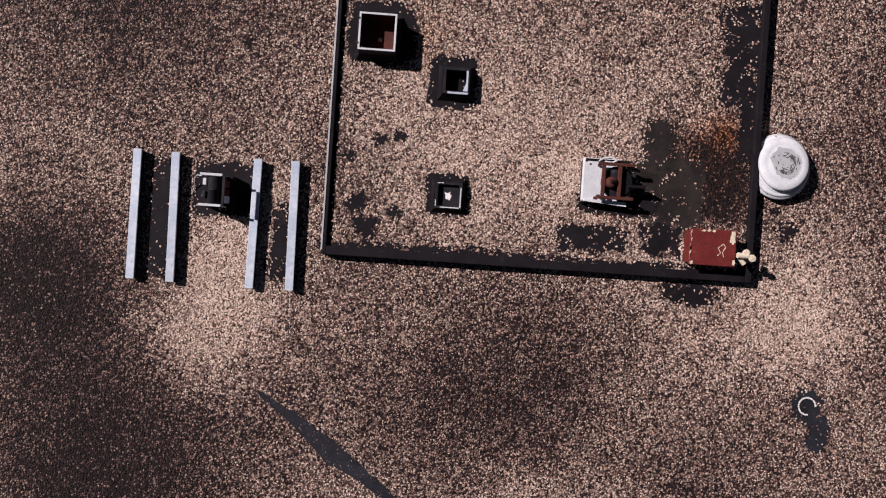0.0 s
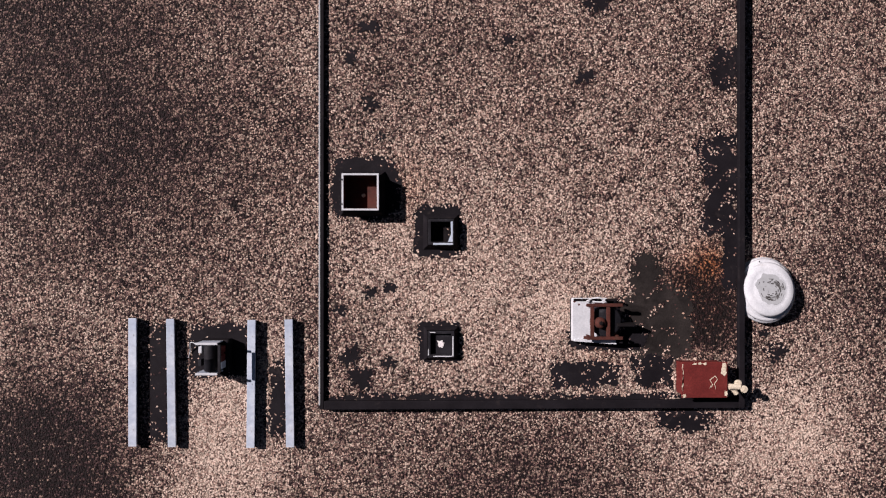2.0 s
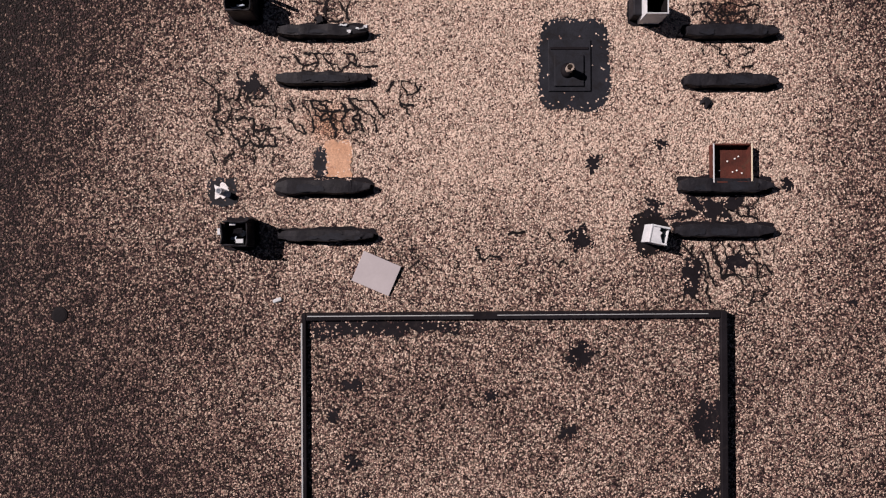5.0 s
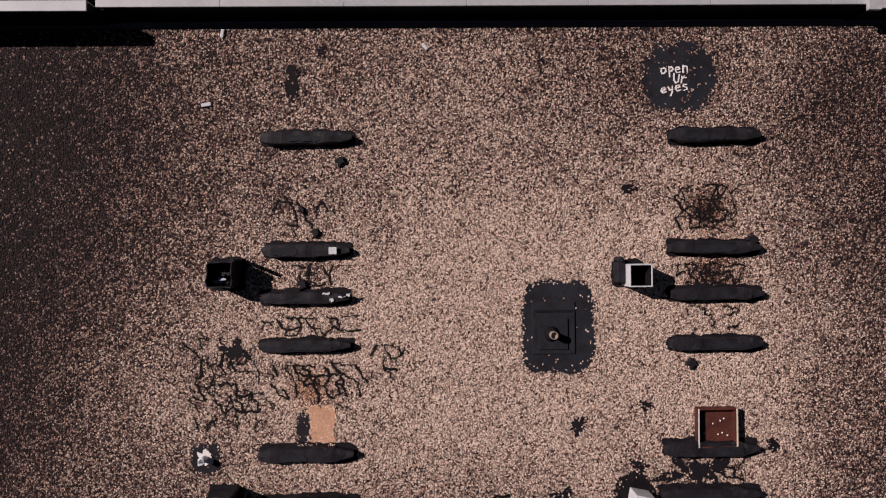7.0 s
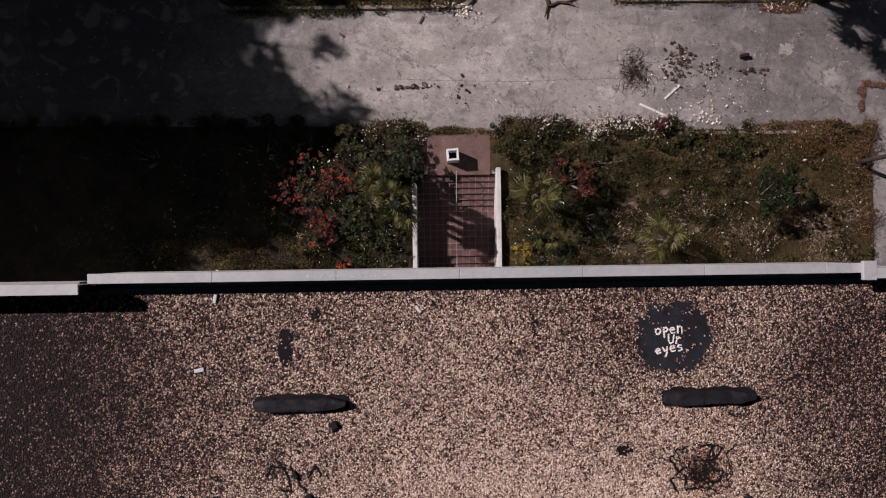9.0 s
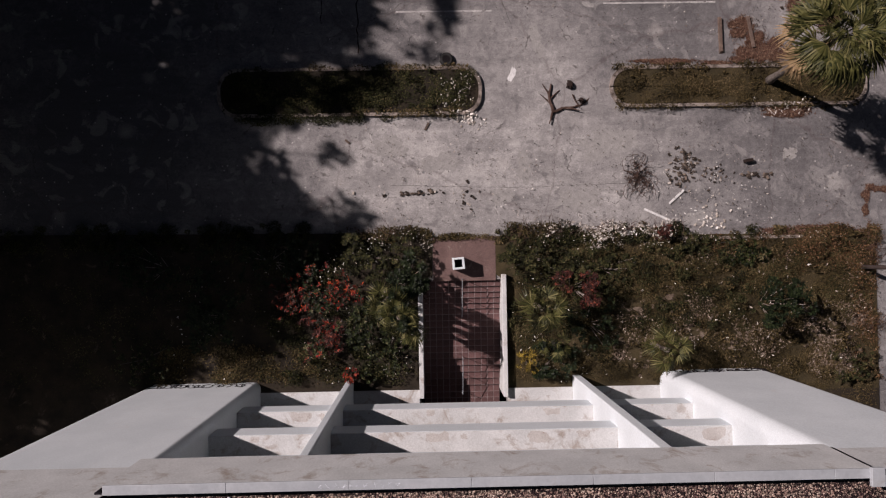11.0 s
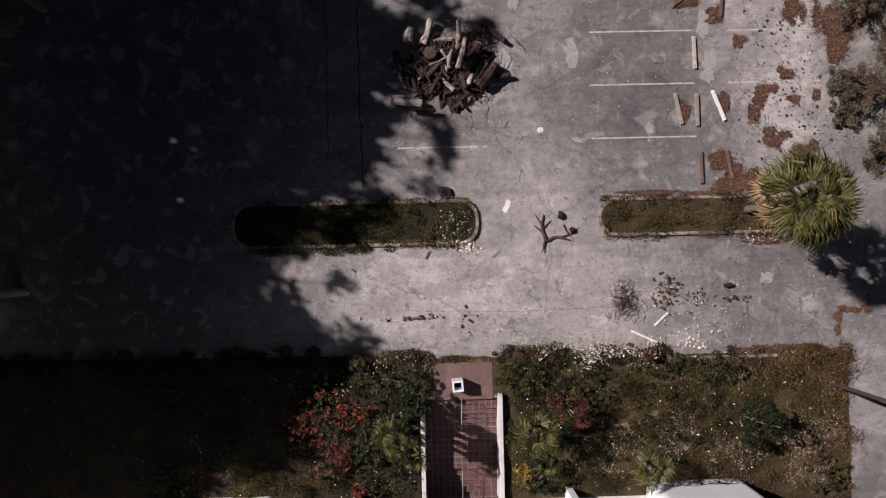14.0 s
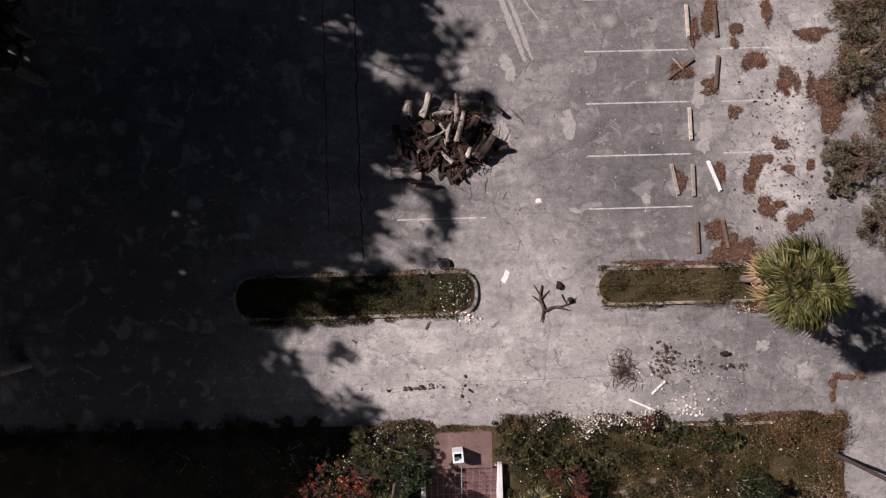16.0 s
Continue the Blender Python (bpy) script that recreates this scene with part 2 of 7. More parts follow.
def prism(bm, outline, z0, z1, top_scale=1.0, wobble=0.0):
    """A closed outline raised from z0 to z1."""
    cx = sum(p[0] for p in outline) / len(outline)
    cy = sum(p[1] for p in outline) / len(outline)
    lo = [bm.verts.new((x, y, z0)) for x, y in outline]
    hi = [bm.verts.new((cx + (x - cx) * top_scale, cy + (y - cy) * top_scale, z1 + random.uniform(-wobble, wobble))) for x, y in outline]
    n = len(outline)
    bm.faces.new(hi)
    bm.faces.new(lo[::-1])
    for i in range(n):
        bm.faces.new((lo[i], lo[(i + 1) % n], hi[(i + 1) % n], hi[i]))
    return bm


def lathe(bm, profile, segments=32, at=(0, 0, 0)):
    """A profile of (radius, height) turned round the z axis."""
    rings = []
    for r, z in profile:
        rings.append([bm.verts.new((at[0] + r * math.cos(math.tau * i / segments), at[1] + r * math.sin(math.tau * i / segments), at[2] + z)) for i in range(segments)])
    for a, b in zip(rings, rings[1:]):
        for i in range(segments):
            bm.faces.new((a[i], a[(i + 1) % segments], b[(i + 1) % segments], b[i]))
    bm.faces.new(rings[0][::-1])
    bm.faces.new(rings[-1])
    return bm


def rod(bm, a, b, r0, r1=None, sides=6):
    """A tapered round bar from a to b."""
    a, b = Vector(a), Vector(b)
    r1 = r0 if r1 is None else r1
    q = (b - a).to_track_quat("Z", "Y")
    rings = [[bm.verts.new(p + q @ Vector((r * math.cos(math.tau * i / sides), r * math.sin(math.tau * i / sides), 0))) for i in range(sides)] for p, r in ((a, r0), (b, r1))]
    for i in range(sides):
        bm.faces.new((rings[0][i], rings[0][(i + 1) % sides], rings[1][(i + 1) % sides], rings[1][i]))
    bm.faces.new(rings[0][::-1])
    bm.faces.new(rings[1])
    return bm


def ragged(x0, x1, y0, y1, rough=0.06, step=0.09, corner=0.25, seed=0):
    """A rectangle with rounded corners and an uneven edge."""
    rnd = random.Random(seed)
    cx, cy, hx, hy = (x0 + x1) / 2, (y0 + y1) / 2, (x1 - x0) / 2, (y1 - y0) / 2
    n = max(16, int(4 * (hx + hy) / step))
    out = []
    power = 2 + 6 * max(0.0, 1 - corner * 2)
    for i in range(n):
        a = math.tau * i / n
        c, s = math.cos(a), math.sin(a)
        k = (abs(c) ** power + abs(s) ** power) ** (-1 / power)
        x, y = hx * k * c, hy * k * s
        wave = noise.noise(Vector((c * 2.2 + seed * 7.1, s * 2.2, seed))) * 2.0 + noise.noise(Vector((x * 3 + seed, y * 3, 3.3))) * 1.6 + noise.noise(Vector((x * 9 + seed, y * 9, 7.7))) * 1.1 + rnd.uniform(-0.5, 0.5)
        out.append((cx + hx * k * c + rough * wave * c, cy + hy * k * s + rough * wave * s))
    return out


def many(name, verts, faces, material, tone=None, rust=None):
    """One mesh from arrays of points and faces (all alike in corner count)."""
    verts, faces = np.asarray(verts, dtype=np.float32), np.asarray(faces, dtype=np.int32)
    me = bpy.data.meshes.new(name)
    k = faces.shape[1]
    me.vertices.add(len(verts))
    me.vertices.foreach_set("co", verts.ravel())
    me.loops.add(faces.size)
    me.loops.foreach_set("vertex_index", faces.ravel())
    me.polygons.add(len(faces))
    me.polygons.foreach_set("loop_start", np.arange(len(faces), dtype=np.int32) * k)
    me.polygons.foreach_set("loop_total", np.full(len(faces), k, dtype=np.int32))
    if tone is not None:
        me.attributes.new("tone", "FLOAT", "POINT").data.foreach_set("value", np.asarray(tone, dtype=np.float32))
    if rust is not None:
        me.attributes.new("rust", "FLOAT", "POINT").data.foreach_set("value", np.asarray(rust, dtype=np.float32))
    me.update(calc_edges=True)
    me.materials.append(material)
    return new(name, me)


ROOF, DECK = 14.55, 14.75

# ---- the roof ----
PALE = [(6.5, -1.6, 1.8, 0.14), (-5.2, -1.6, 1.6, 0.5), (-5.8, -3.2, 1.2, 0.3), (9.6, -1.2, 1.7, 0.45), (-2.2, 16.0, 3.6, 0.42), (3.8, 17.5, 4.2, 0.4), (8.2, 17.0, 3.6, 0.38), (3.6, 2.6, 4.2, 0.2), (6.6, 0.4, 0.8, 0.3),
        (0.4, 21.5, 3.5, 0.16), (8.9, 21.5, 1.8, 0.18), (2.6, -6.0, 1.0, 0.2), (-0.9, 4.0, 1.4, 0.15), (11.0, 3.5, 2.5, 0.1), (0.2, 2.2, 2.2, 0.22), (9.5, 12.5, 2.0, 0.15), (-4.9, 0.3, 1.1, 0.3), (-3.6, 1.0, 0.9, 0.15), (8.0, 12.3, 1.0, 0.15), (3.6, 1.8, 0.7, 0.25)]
# Soiled spots; entries far west and east also put lens vignetting into the tone.
SOILED_AND_VIGNETTE = [(-9.2, 23.8, 2.8, 0.34), (11.6, 23.4, 2.0, 0.2), (2.9, 5.4, 2.6, 0.08), (-8.3, 5.0, 2.4, 0.1), (2.1, -3.2, 2.7, 0.42), (-8.0, 10.5, 2.5, 0.14), (-6.6, 6.2, 2.0, 0.2), (12.6, 3.0, 2.4, 0.35), (-4.5, 10.5, 2.2, 0.12), (-0.5, 20.5, 1.4, 0.12), (11.8, 15.0, 2.0, 0.05), (-9.7, -1.6, 1.9, 0.68), (-9.0, -6.0, 3.0, 0.46), (-12.0, 8.0, 3.6, 0.3), (-11.8, 14.0, 3.6, 0.5), (-11.4, 18.5, 3.4, 0.5), (-11.1, 23.0, 4.0, 0.5), (-7.1, -6.5, 2.5, 0.3), (13.0, 20.0, 2.6, 0.3), (13.0, 10.0, 2.5, 0.12),
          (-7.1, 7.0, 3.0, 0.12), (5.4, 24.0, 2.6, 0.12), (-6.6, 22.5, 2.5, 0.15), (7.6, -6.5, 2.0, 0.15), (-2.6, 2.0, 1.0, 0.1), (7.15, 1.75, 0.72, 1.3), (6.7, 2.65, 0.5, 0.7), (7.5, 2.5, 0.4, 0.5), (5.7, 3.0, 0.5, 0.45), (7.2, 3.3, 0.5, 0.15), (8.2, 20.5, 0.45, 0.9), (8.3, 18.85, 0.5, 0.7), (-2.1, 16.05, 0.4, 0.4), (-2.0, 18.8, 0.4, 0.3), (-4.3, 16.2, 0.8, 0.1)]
RUSTY = [(7.3, 3.3, 0.5, 0.8), (6.7, 2.9, 0.7, 0.4), (7.2, 2.0, 0.9, 0.4), (8.2, 20.5, 0.6, 0.4), (-2.1, 16.0, 0.5, 0.6), (8.3, 18.9, 0.6, 0.4), (-0.6, 5.2, 0.7, 0.25), (4.4, 1.0, 0.5, 0.15)]


LATTICE = np.random.RandomState(77).uniform(0, 1, (64, 64))


def drift(x, y, cell):
    """Smooth random height between 0 and 1 with bumps about one cell wide."""
    u, v = np.asarray(x) / cell + 40.3, np.asarray(y) / cell + 40.7
    i, j = np.floor(u).astype(int), np.floor(v).astype(int)
    a, b = u - i, v - j
    a, b = a * a * (3 - 2 * a), b * b * (3 - 2 * b)
    g = [[LATTICE[(j + q) % 64, (i + p) % 64] for p in (0, 1)] for q in (0, 1)]
    return (g[0][0] * (1 - a) + g[0][1] * a) * (1 - b) + (g[1][0] * (1 - a) + g[1][1] * a) * b


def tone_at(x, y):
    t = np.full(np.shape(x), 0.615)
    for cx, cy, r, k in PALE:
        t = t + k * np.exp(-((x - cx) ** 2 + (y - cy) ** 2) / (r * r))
    for cx, cy, r, k in SOILED_AND_VIGNETTE:
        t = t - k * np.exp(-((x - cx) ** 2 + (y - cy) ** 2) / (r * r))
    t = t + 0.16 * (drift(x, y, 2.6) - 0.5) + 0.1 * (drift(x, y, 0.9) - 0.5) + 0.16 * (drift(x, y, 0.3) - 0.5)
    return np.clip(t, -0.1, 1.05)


def rust_at(x, y):
    t = np.zeros(np.shape(x))
    for cx, cy, r, k in RUSTY:
        t = t + k * np.exp(-((x - cx) ** 2 + (y - cy) ** 2) / (r * r))
    return np.clip(t, 0.0, 1.0)


def sheet(name, x0, x1, y0, y1, z, step, hole=None):
    """A gravel-covered plane with the stones' tone at its points."""
    nx, ny = int((x1 - x0) / step) + 1, int((y1 - y0) / step) + 1
    xs, ys = np.meshgrid(np.linspace(x0, x1, nx), np.linspace(y0, y1, ny))
    verts = np.stack([xs.ravel(), ys.ravel(), np.full(xs.size, z)], 1)
    i = (np.arange(ny - 1)[:, None] * nx + np.arange(nx - 1)[None]).ravel()
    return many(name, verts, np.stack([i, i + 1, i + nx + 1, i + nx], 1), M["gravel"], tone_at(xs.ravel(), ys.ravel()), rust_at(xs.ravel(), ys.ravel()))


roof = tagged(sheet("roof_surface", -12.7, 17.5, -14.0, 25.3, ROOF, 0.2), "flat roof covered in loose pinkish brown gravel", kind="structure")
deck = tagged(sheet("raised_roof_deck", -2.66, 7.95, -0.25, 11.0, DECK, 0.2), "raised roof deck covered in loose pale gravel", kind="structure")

# raised kerb round the deck
for name, x0, x1, y0, y1, mt in (("kerb_west", -2.76, -2.64, -0.42, 11.14, "membrane"), ("kerb_east", 7.93, 8.1, -0.42, 11.14, "membrane"), ("kerb_south", -2.64, 7.93, -0.42, -0.2, "membrane"), ("kerb_north", -2.64, 7.93, 10.96, 11.14, "membrane")):
    tagged(mesh_object(name, boxed(x0, x1, y0, y1, ROOF - 0.02, 14.86, bevel=0.02), M[mt]), "low kerb wrapped in black roofing membrane", kind="structure")
# bright worn metal strips along the kerb
for x0, x1, y0, y1, label in ((-2.77, -2.73, -0.3, 10.9, "thin bare metal edge strip on the kerb"), (-2.6, 1.6, 11.06, 11.085, "bare aluminium edge strip on the kerb"), (2.2, 7.6, 11.06, 11.08, "bare aluminium edge strip on the kerb")):
    tagged(mesh_object("metal_edge_strip", boxed(x0, x1, y0, y1, 14.86, 14.875, bevel=0.004), M["cap"]), label, kind="structure")


# parapets
def parapet(name, x0, x1, y0, y1, top):
    ob = mesh_object(name, boxed(x0, x1, y0 + 0.03, y1 - 0.03, ROOF - 1.4, top - 0.05), M["membrane"])
    tagged(ob, "low parapet wall with a grey metal coping", kind="structure")
    if y0 > 25:
        part("outer_face", boxed(x0, x1, y1 - 0.03, y1 - 0.012, ROOF - 1.4, top - 0.052), M["old_stucco"], ob, "stained stucco outer face")
    joints = [x0]
    while joints[-1] + 3.2 < x1:
        joints.append(joints[-1] + 3.05)
    joints.append(x1)
    for a, b in zip(joints, joints[1:]):
        part("coping", boxed(a + 0.003, b - 0.003, y0, y1, top - 0.05, top, bevel=0.01), M["cap"], ob, "weathered light grey metal coping")
    return ob


parapet("parapet_main", -7.2, 12.1, 25.6, 25.85, 15.2)
parapet("parapet_west", -12.8, -7.2, 25.36, 25.62, 15.58)
parapet("parapet_east", 12.1, 17.7, 25.46, 25.72, 15.3)
parapet("parapet_side_west", -13.05, -12.8, -14.2, 25.62, 15.2)
parapet("parapet_side_east", 17.7, 17.95, -14.2, 25.72, 15.2)
parapet("parapet_back", -12.8, 17.7, -14.25, -14.0, 15.2)

# short returns where the parapet steps
for name, x0, x1, y0, y1, top in (("parapet_return_west", -7.42, -7.02, 25.55, 25.66, 15.14), ("parapet_return_east", 11.95, 12.35, 25.6, 25.75, 15.14)):
    tagged(mesh_object(name, boxed(x0, x1, y0, y1, ROOF - 1.4, top), M["membrane"]), "short return joining two stretches of the parapet", kind="structure")
tagged(mesh_object("coping_corner", boxed(11.96, 12.3, 25.42, 25.9, 15.2, 15.31, bevel=0.015), M["cap"]), "raised grey metal corner piece of the coping", kind="structure")

# ---- the building below the roof ----
LEAN = Matrix(((1, 0, 0.012, 0), (0, 1, 0, 0), (0, 0, 1, 0), (0, 0, 0, 1)))


def front(name, bm, material, label):
    bmesh.ops.transform(bm, matrix=LEAN, verts=bm.verts)
    return tagged(mesh_object(name, bm, material), label, kind="structure")


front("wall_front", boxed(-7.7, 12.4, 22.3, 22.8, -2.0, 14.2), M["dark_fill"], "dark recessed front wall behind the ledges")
tagged(mesh_object("wall_body", boxed(-12.7, 17.5, -14.1, 22.3, -0.5, 14.3), M["old_stucco"]), "plain stucco walls of the building", kind="structure")
for z0, z1 in ((2.85, 3.9), (6.35, 7.35), (9.75, 10.8), (13.1, 14.2)):
    ledge = front("ledge", boxed(-7.6, 12.4, 22.8, 24.76, z0, z1, bevel=0.02), M["old_stucco"], "deep projecting stained stucco ledge along the front wall")
    bm = boxed(-7.5, 12.2, 24.764, 24.776, z0 + 0.03, z1 - 0.03)
    bmesh.ops.transform(bm, matrix=LEAN, verts=bm.verts)
    part("ledge_face", bm, M["stucco"], ledge, "white stucco front of the ledge, paler than its top")
    rnd = random.Random(int(z0 * 10))
    for k in range(9):
        x, q = rnd.uniform(-7.3, 12.0), rnd.uniform(0.12, 0.45)
        bm = prism(bmesh.new(), ragged(x - q, x + q, 24.55 - q * rnd.uniform(0.3, 0.9), 24.7, 0.05, 0.1, 0.4, 200 + k), z1 - 0.01, z1 + 0.001 + 0.0003 * k)
        bmesh.ops.transform(bm, matrix=LEAN, verts=bm.verts)
        part("weather_stain", bm, M["stain"], ledge, "brownish weather stain")
front("fascia", boxed(-7.5, 12.2, 24.76, 25.6, 13.3, 14.2), M["old_stucco"], "plain stucco fascia under the parapet")
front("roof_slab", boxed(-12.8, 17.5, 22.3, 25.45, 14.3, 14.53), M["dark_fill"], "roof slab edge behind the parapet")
front("porch_slab_west", boxed(-7.6, 0.28, 22.8, 24.76, -0.1, 0.12, bevel=0.02), M["old_stucco"], "pale concrete porch slab at the foot of the wall")
front("porch_slab_east", boxed(4.62, 12.4, 22.8, 24.76, -0.1, 0.12, bevel=0.02), M["old_stucco"], "pale concrete porch slab at the foot of the wall")


def tower(name, x0, x1, face, radius):
    """A full-height projecting pier with rounded corners."""
    out = []
    for cx, cy, a0 in ((x1 - radius, face - radius, 0), (x0 + radius, face - radius, 90)):
        out += [(cx + radius * math.cos(radians(a0 + 90 * i / 8)), cy + radius * math.sin(radians(a0 + 90 * i / 8))) for i in range(9)]
    out += [(x0, 22.3), (x1, 22.3)]
    return front(name, prism(bmesh.new(), out, -0.3, 14.3), M["stucco"], "tall projecting white stucco pier with rounded corners")


tower("pier_west", -12.95, -7.55, 25.28, 0.3)
tower("pier_east", 12.2, 17.45, 25.52, 0.5)
for name, x0, x1 in (("fin_west", -3.28, -2.98), ("fin_east", 7.85, 8.25)):
    front(name, boxed(x0, x1, 22.8, 25.34, -0.3, 13.3, bevel=0.04), M["stucco"], "thin vertical white stucco fin on the front wall")


# ---- the ground ----
DUSTY = [(2.0, 35.5, 5.0, 0.3), (10.0, 35.0, 4.5, 0.28), (7.0, 41.0, 3.2, 0.2), (20.3, 47.0, 3.2, 0.36), (21.0, 53.0, 3.6, 0.36), (17.0, 51.0, 1.6, 0.2), (-2.0, 36.5, 3.5, 0.2), (17.0, 34.0, 3.0, 0.06), (4.5, 46.0, 2.4, 0.12), (24.5, 30.0, 3.0, 0.15), (20.0, 43.5, 2.0, 0.25), (7.5, 50.0, 2.5, 0.08)]
# Grime; the entries west of x=-8 deepen the tree shade in the asphalt tone.
GRIMY_AND_SHADED = [(12.5, 45.5, 4.0, 0.16), (12.5, 51.0, 3.5, 0.1), (18.0, 36.5, 3.0, 0.12), (-14.0, 46.0, 8.0, 0.3), (-15.0, 35.5, 6.0, 0.22), (1.0, 48.0, 3.0, 0.12), (-16.0, 36.0, 5.0, 0.15), (-9.0, 51.0, 5.0, 0.12)]


def ground_sheet():
    def lines(a, b, first, last, step):
        return np.array(sorted({a, a / 3, *np.round(np.arange(first, last + 0.01, step), 3), b / 3, b}))

    xs = np.unique(np.concatenate([lines(-240, 240, -30, 36, 0.5), [0.35, 4.55]]))
    ys = np.unique(np.concatenate([lines(-240, 240, 24, 66, 0.5), [24.0, 30.15]]))
    gx, gy = np.meshgrid(xs, ys)
    tone = np.full(gx.size, 0.41)
    x, y = gx.ravel(), gy.ravel()
    for cx, cy, r, k in DUSTY:
        tone = tone + k * np.exp(-((x - cx) ** 2 + (y - cy) ** 2) / (r * r))
    for cx, cy, r, k in GRIMY_AND_SHADED:
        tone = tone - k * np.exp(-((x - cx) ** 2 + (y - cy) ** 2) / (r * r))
    i = (np.arange(len(ys) - 1)[:, None] * len(xs) + np.arange(len(xs) - 1)[None]).ravel()
    f = np.stack([i, i + 1, i + len(xs) + 1, i + len(xs)], 1)
    mx, my = x[f].mean(1), y[f].mean(1)
    f = f[~((mx > 0.35) & (mx < 4.55) & (my > 24.0) & (my < 30.15))]
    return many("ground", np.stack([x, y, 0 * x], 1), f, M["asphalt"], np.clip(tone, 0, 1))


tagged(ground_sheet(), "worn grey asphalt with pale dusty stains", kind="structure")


def bed(name, outline, z, material, label):
    return tagged(mesh_object(name, prism(bmesh.new(), outline, -0.05, z), material), label, kind="structure")

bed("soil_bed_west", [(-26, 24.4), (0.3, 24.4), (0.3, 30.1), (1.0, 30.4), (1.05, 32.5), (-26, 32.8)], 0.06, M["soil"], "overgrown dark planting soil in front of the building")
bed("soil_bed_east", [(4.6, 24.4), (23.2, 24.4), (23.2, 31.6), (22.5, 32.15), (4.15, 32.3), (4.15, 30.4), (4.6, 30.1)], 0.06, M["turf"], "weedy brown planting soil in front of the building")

bed("soil_bed_side_east", [(17.5, 4.0), (23.2, 4.0), (23.2, 24.4), (17.5, 24.4)], 0.06, M["soil"], "weedy brown soil beside the building")
bed("soil_bed_side_west", [(-26, 4.0), (-12.95, 4.0), (-12.95, 24.4), (-26, 24.4)], 0.06, M["soil"], "dark weedy soil beside the building")


def island(name, outline, material, label):
    ob = tagged(mesh_object(name, prism(bmesh.new(), outline, 0.0, 0.11), M[material]), label, kind="structure")
    n = len(outline)
    cx, cy = sum(p[0] for p in outline) / n, sum(p[1] for p in outline) / n
    bm = bmesh.new()
    hx, hy = max(abs(p[0] - cx) for p in outline), max(abs(p[1] - cy) for p in outline)
    outer = [(cx + (x - cx) * (hx + 0.16) / hx, cy + (y - cy) * (hy + 0.16) / hy) for x, y in outline]
    for i in range(n):
        j = (i + 1) % n
        a, b, c, d = outline[i], outline[j], outer[j], outer[i]
        prism(bm, [a, b, c, d][::-1], 0.0, 0.15)
    tagged(part("kerb", bm, M["kerb"], ob), "worn pale concrete kerb")
    return ob


def capsule(x0, x1, y0, y1, right=True, left=True, r=0.9, n=7):
    out = []
    for cx, cy, a0, on in ((x1, y1, 0, right), (x0, y1, 90, left), (x0, y0, 180, left), (x1, y0, 270, right)):
        if on:
            sx, sy = (-1 if cx == x1 else 1), (-1 if cy == y1 else 1)
            out += [(cx + sx * r + r * math.cos(radians(a0 + 90 * i / n)), cy + sy * r + r * math.sin(radians(a0 + 90 * i / n))) for i in range(n + 1)]
        else:
            out.append((cx, cy))
    return out

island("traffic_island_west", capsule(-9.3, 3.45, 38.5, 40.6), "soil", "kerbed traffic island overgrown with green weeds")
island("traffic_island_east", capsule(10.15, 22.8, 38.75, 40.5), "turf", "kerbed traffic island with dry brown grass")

# ---- things on the roof ----
M.update({
    "rust": surface("rusted_red_steel", (0.055, 0.018, 0.014), (0.11, 0.03, 0.022), 2.0, 25, 0.75, 0.1, 0.3, (0.07, 0.035, 0.025), 0.6, 4.0),
    "red": surface("faded_red_paint", (0.115, 0.016, 0.015), (0.165, 0.026, 0.023), 2.2, 30, 0.6, 0.0, 0.2, (0.36, 0.2, 0.18), 0.7, 4.5),
    "white": surface("chalky_white_metal", (0.5, 0.54, 0.59), (0.64, 0.68, 0.73), 2.0, 30, 0.6, 0.0, 0.1, (0.42, 0.42, 0.43), 0.66, 3.0, grain=0.3),
    "cream": surface("cream_pipe", (0.6, 0.54, 0.42), (0.7, 0.64, 0.52), 5.0, 30, 0.6, 0, 0.2, (0.3, 0.26, 0.2), 0.65, 8.0),
    "board": surface("grey_board", (0.4, 0.38, 0.41), (0.44, 0.42, 0.45), 1.0, 20, 0.8, 0, 0.05, grain=0.1),
    "sand": surface("bare_tan_board", (0.5, 0.29, 0.19), (0.58, 0.36, 0.25), 2.0, 20, 0.9, 0, 0.2, (0.3, 0.15, 0.1), 0.62, 3.0),
    "tar": matt(surface("black_tar", (0.007, 0.006, 0.007), (0.013, 0.011, 0.013), 2.0, 40, 0.75, 0, 0.5)),
    "chalk": surface("white_spray_paint", (0.7, 0.7, 0.72), (0.8, 0.8, 0.82), 3.0, 30, 0.8, 0, 0.1),
    "soot": surface("grey_soot", (0.05, 0.05, 0.053), (0.13, 0.13, 0.135), 6.0, 30, 0.9, 0, 0.1),
    "dull_cap": matt(surface("dull_black_sheet", (0.01, 0.01, 0.0135), (0.021, 0.021, 0.027), 3.0, 30, 0.6, 0.0, 0.3, (0.055, 0.055, 0.064), 0.64, 4.0), 0.15),
})


def patch(x0, x1, y0, y1, z=ROOF, material="membrane", rough=0.06, corner=0.25, seed=1, label="bare black roofing membrane showing through the gravel", name="membrane_patch", lift=0.012):
    ob = mesh_object(name, prism(bmesh.new(), ragged(x0, x1, y0, y1, rough, 0.035, corner, seed), z - 0.01, z + lift), M[material])
    return tagged(ob, label, kind="structure")


BARE = []


def bare(x0, x1, y0, y1, z=ROOF, material="membrane", seed=1, rough=0.06, corner=0.25, lift=0.012, **k):
    BARE.append((x0, x1, y0, y1, corner, rough))
    return patch(x0, x1, y0, y1, z, material, rough, corner, seed, lift=0.006 + 0.0017 * (len(BARE) % 8), **k)


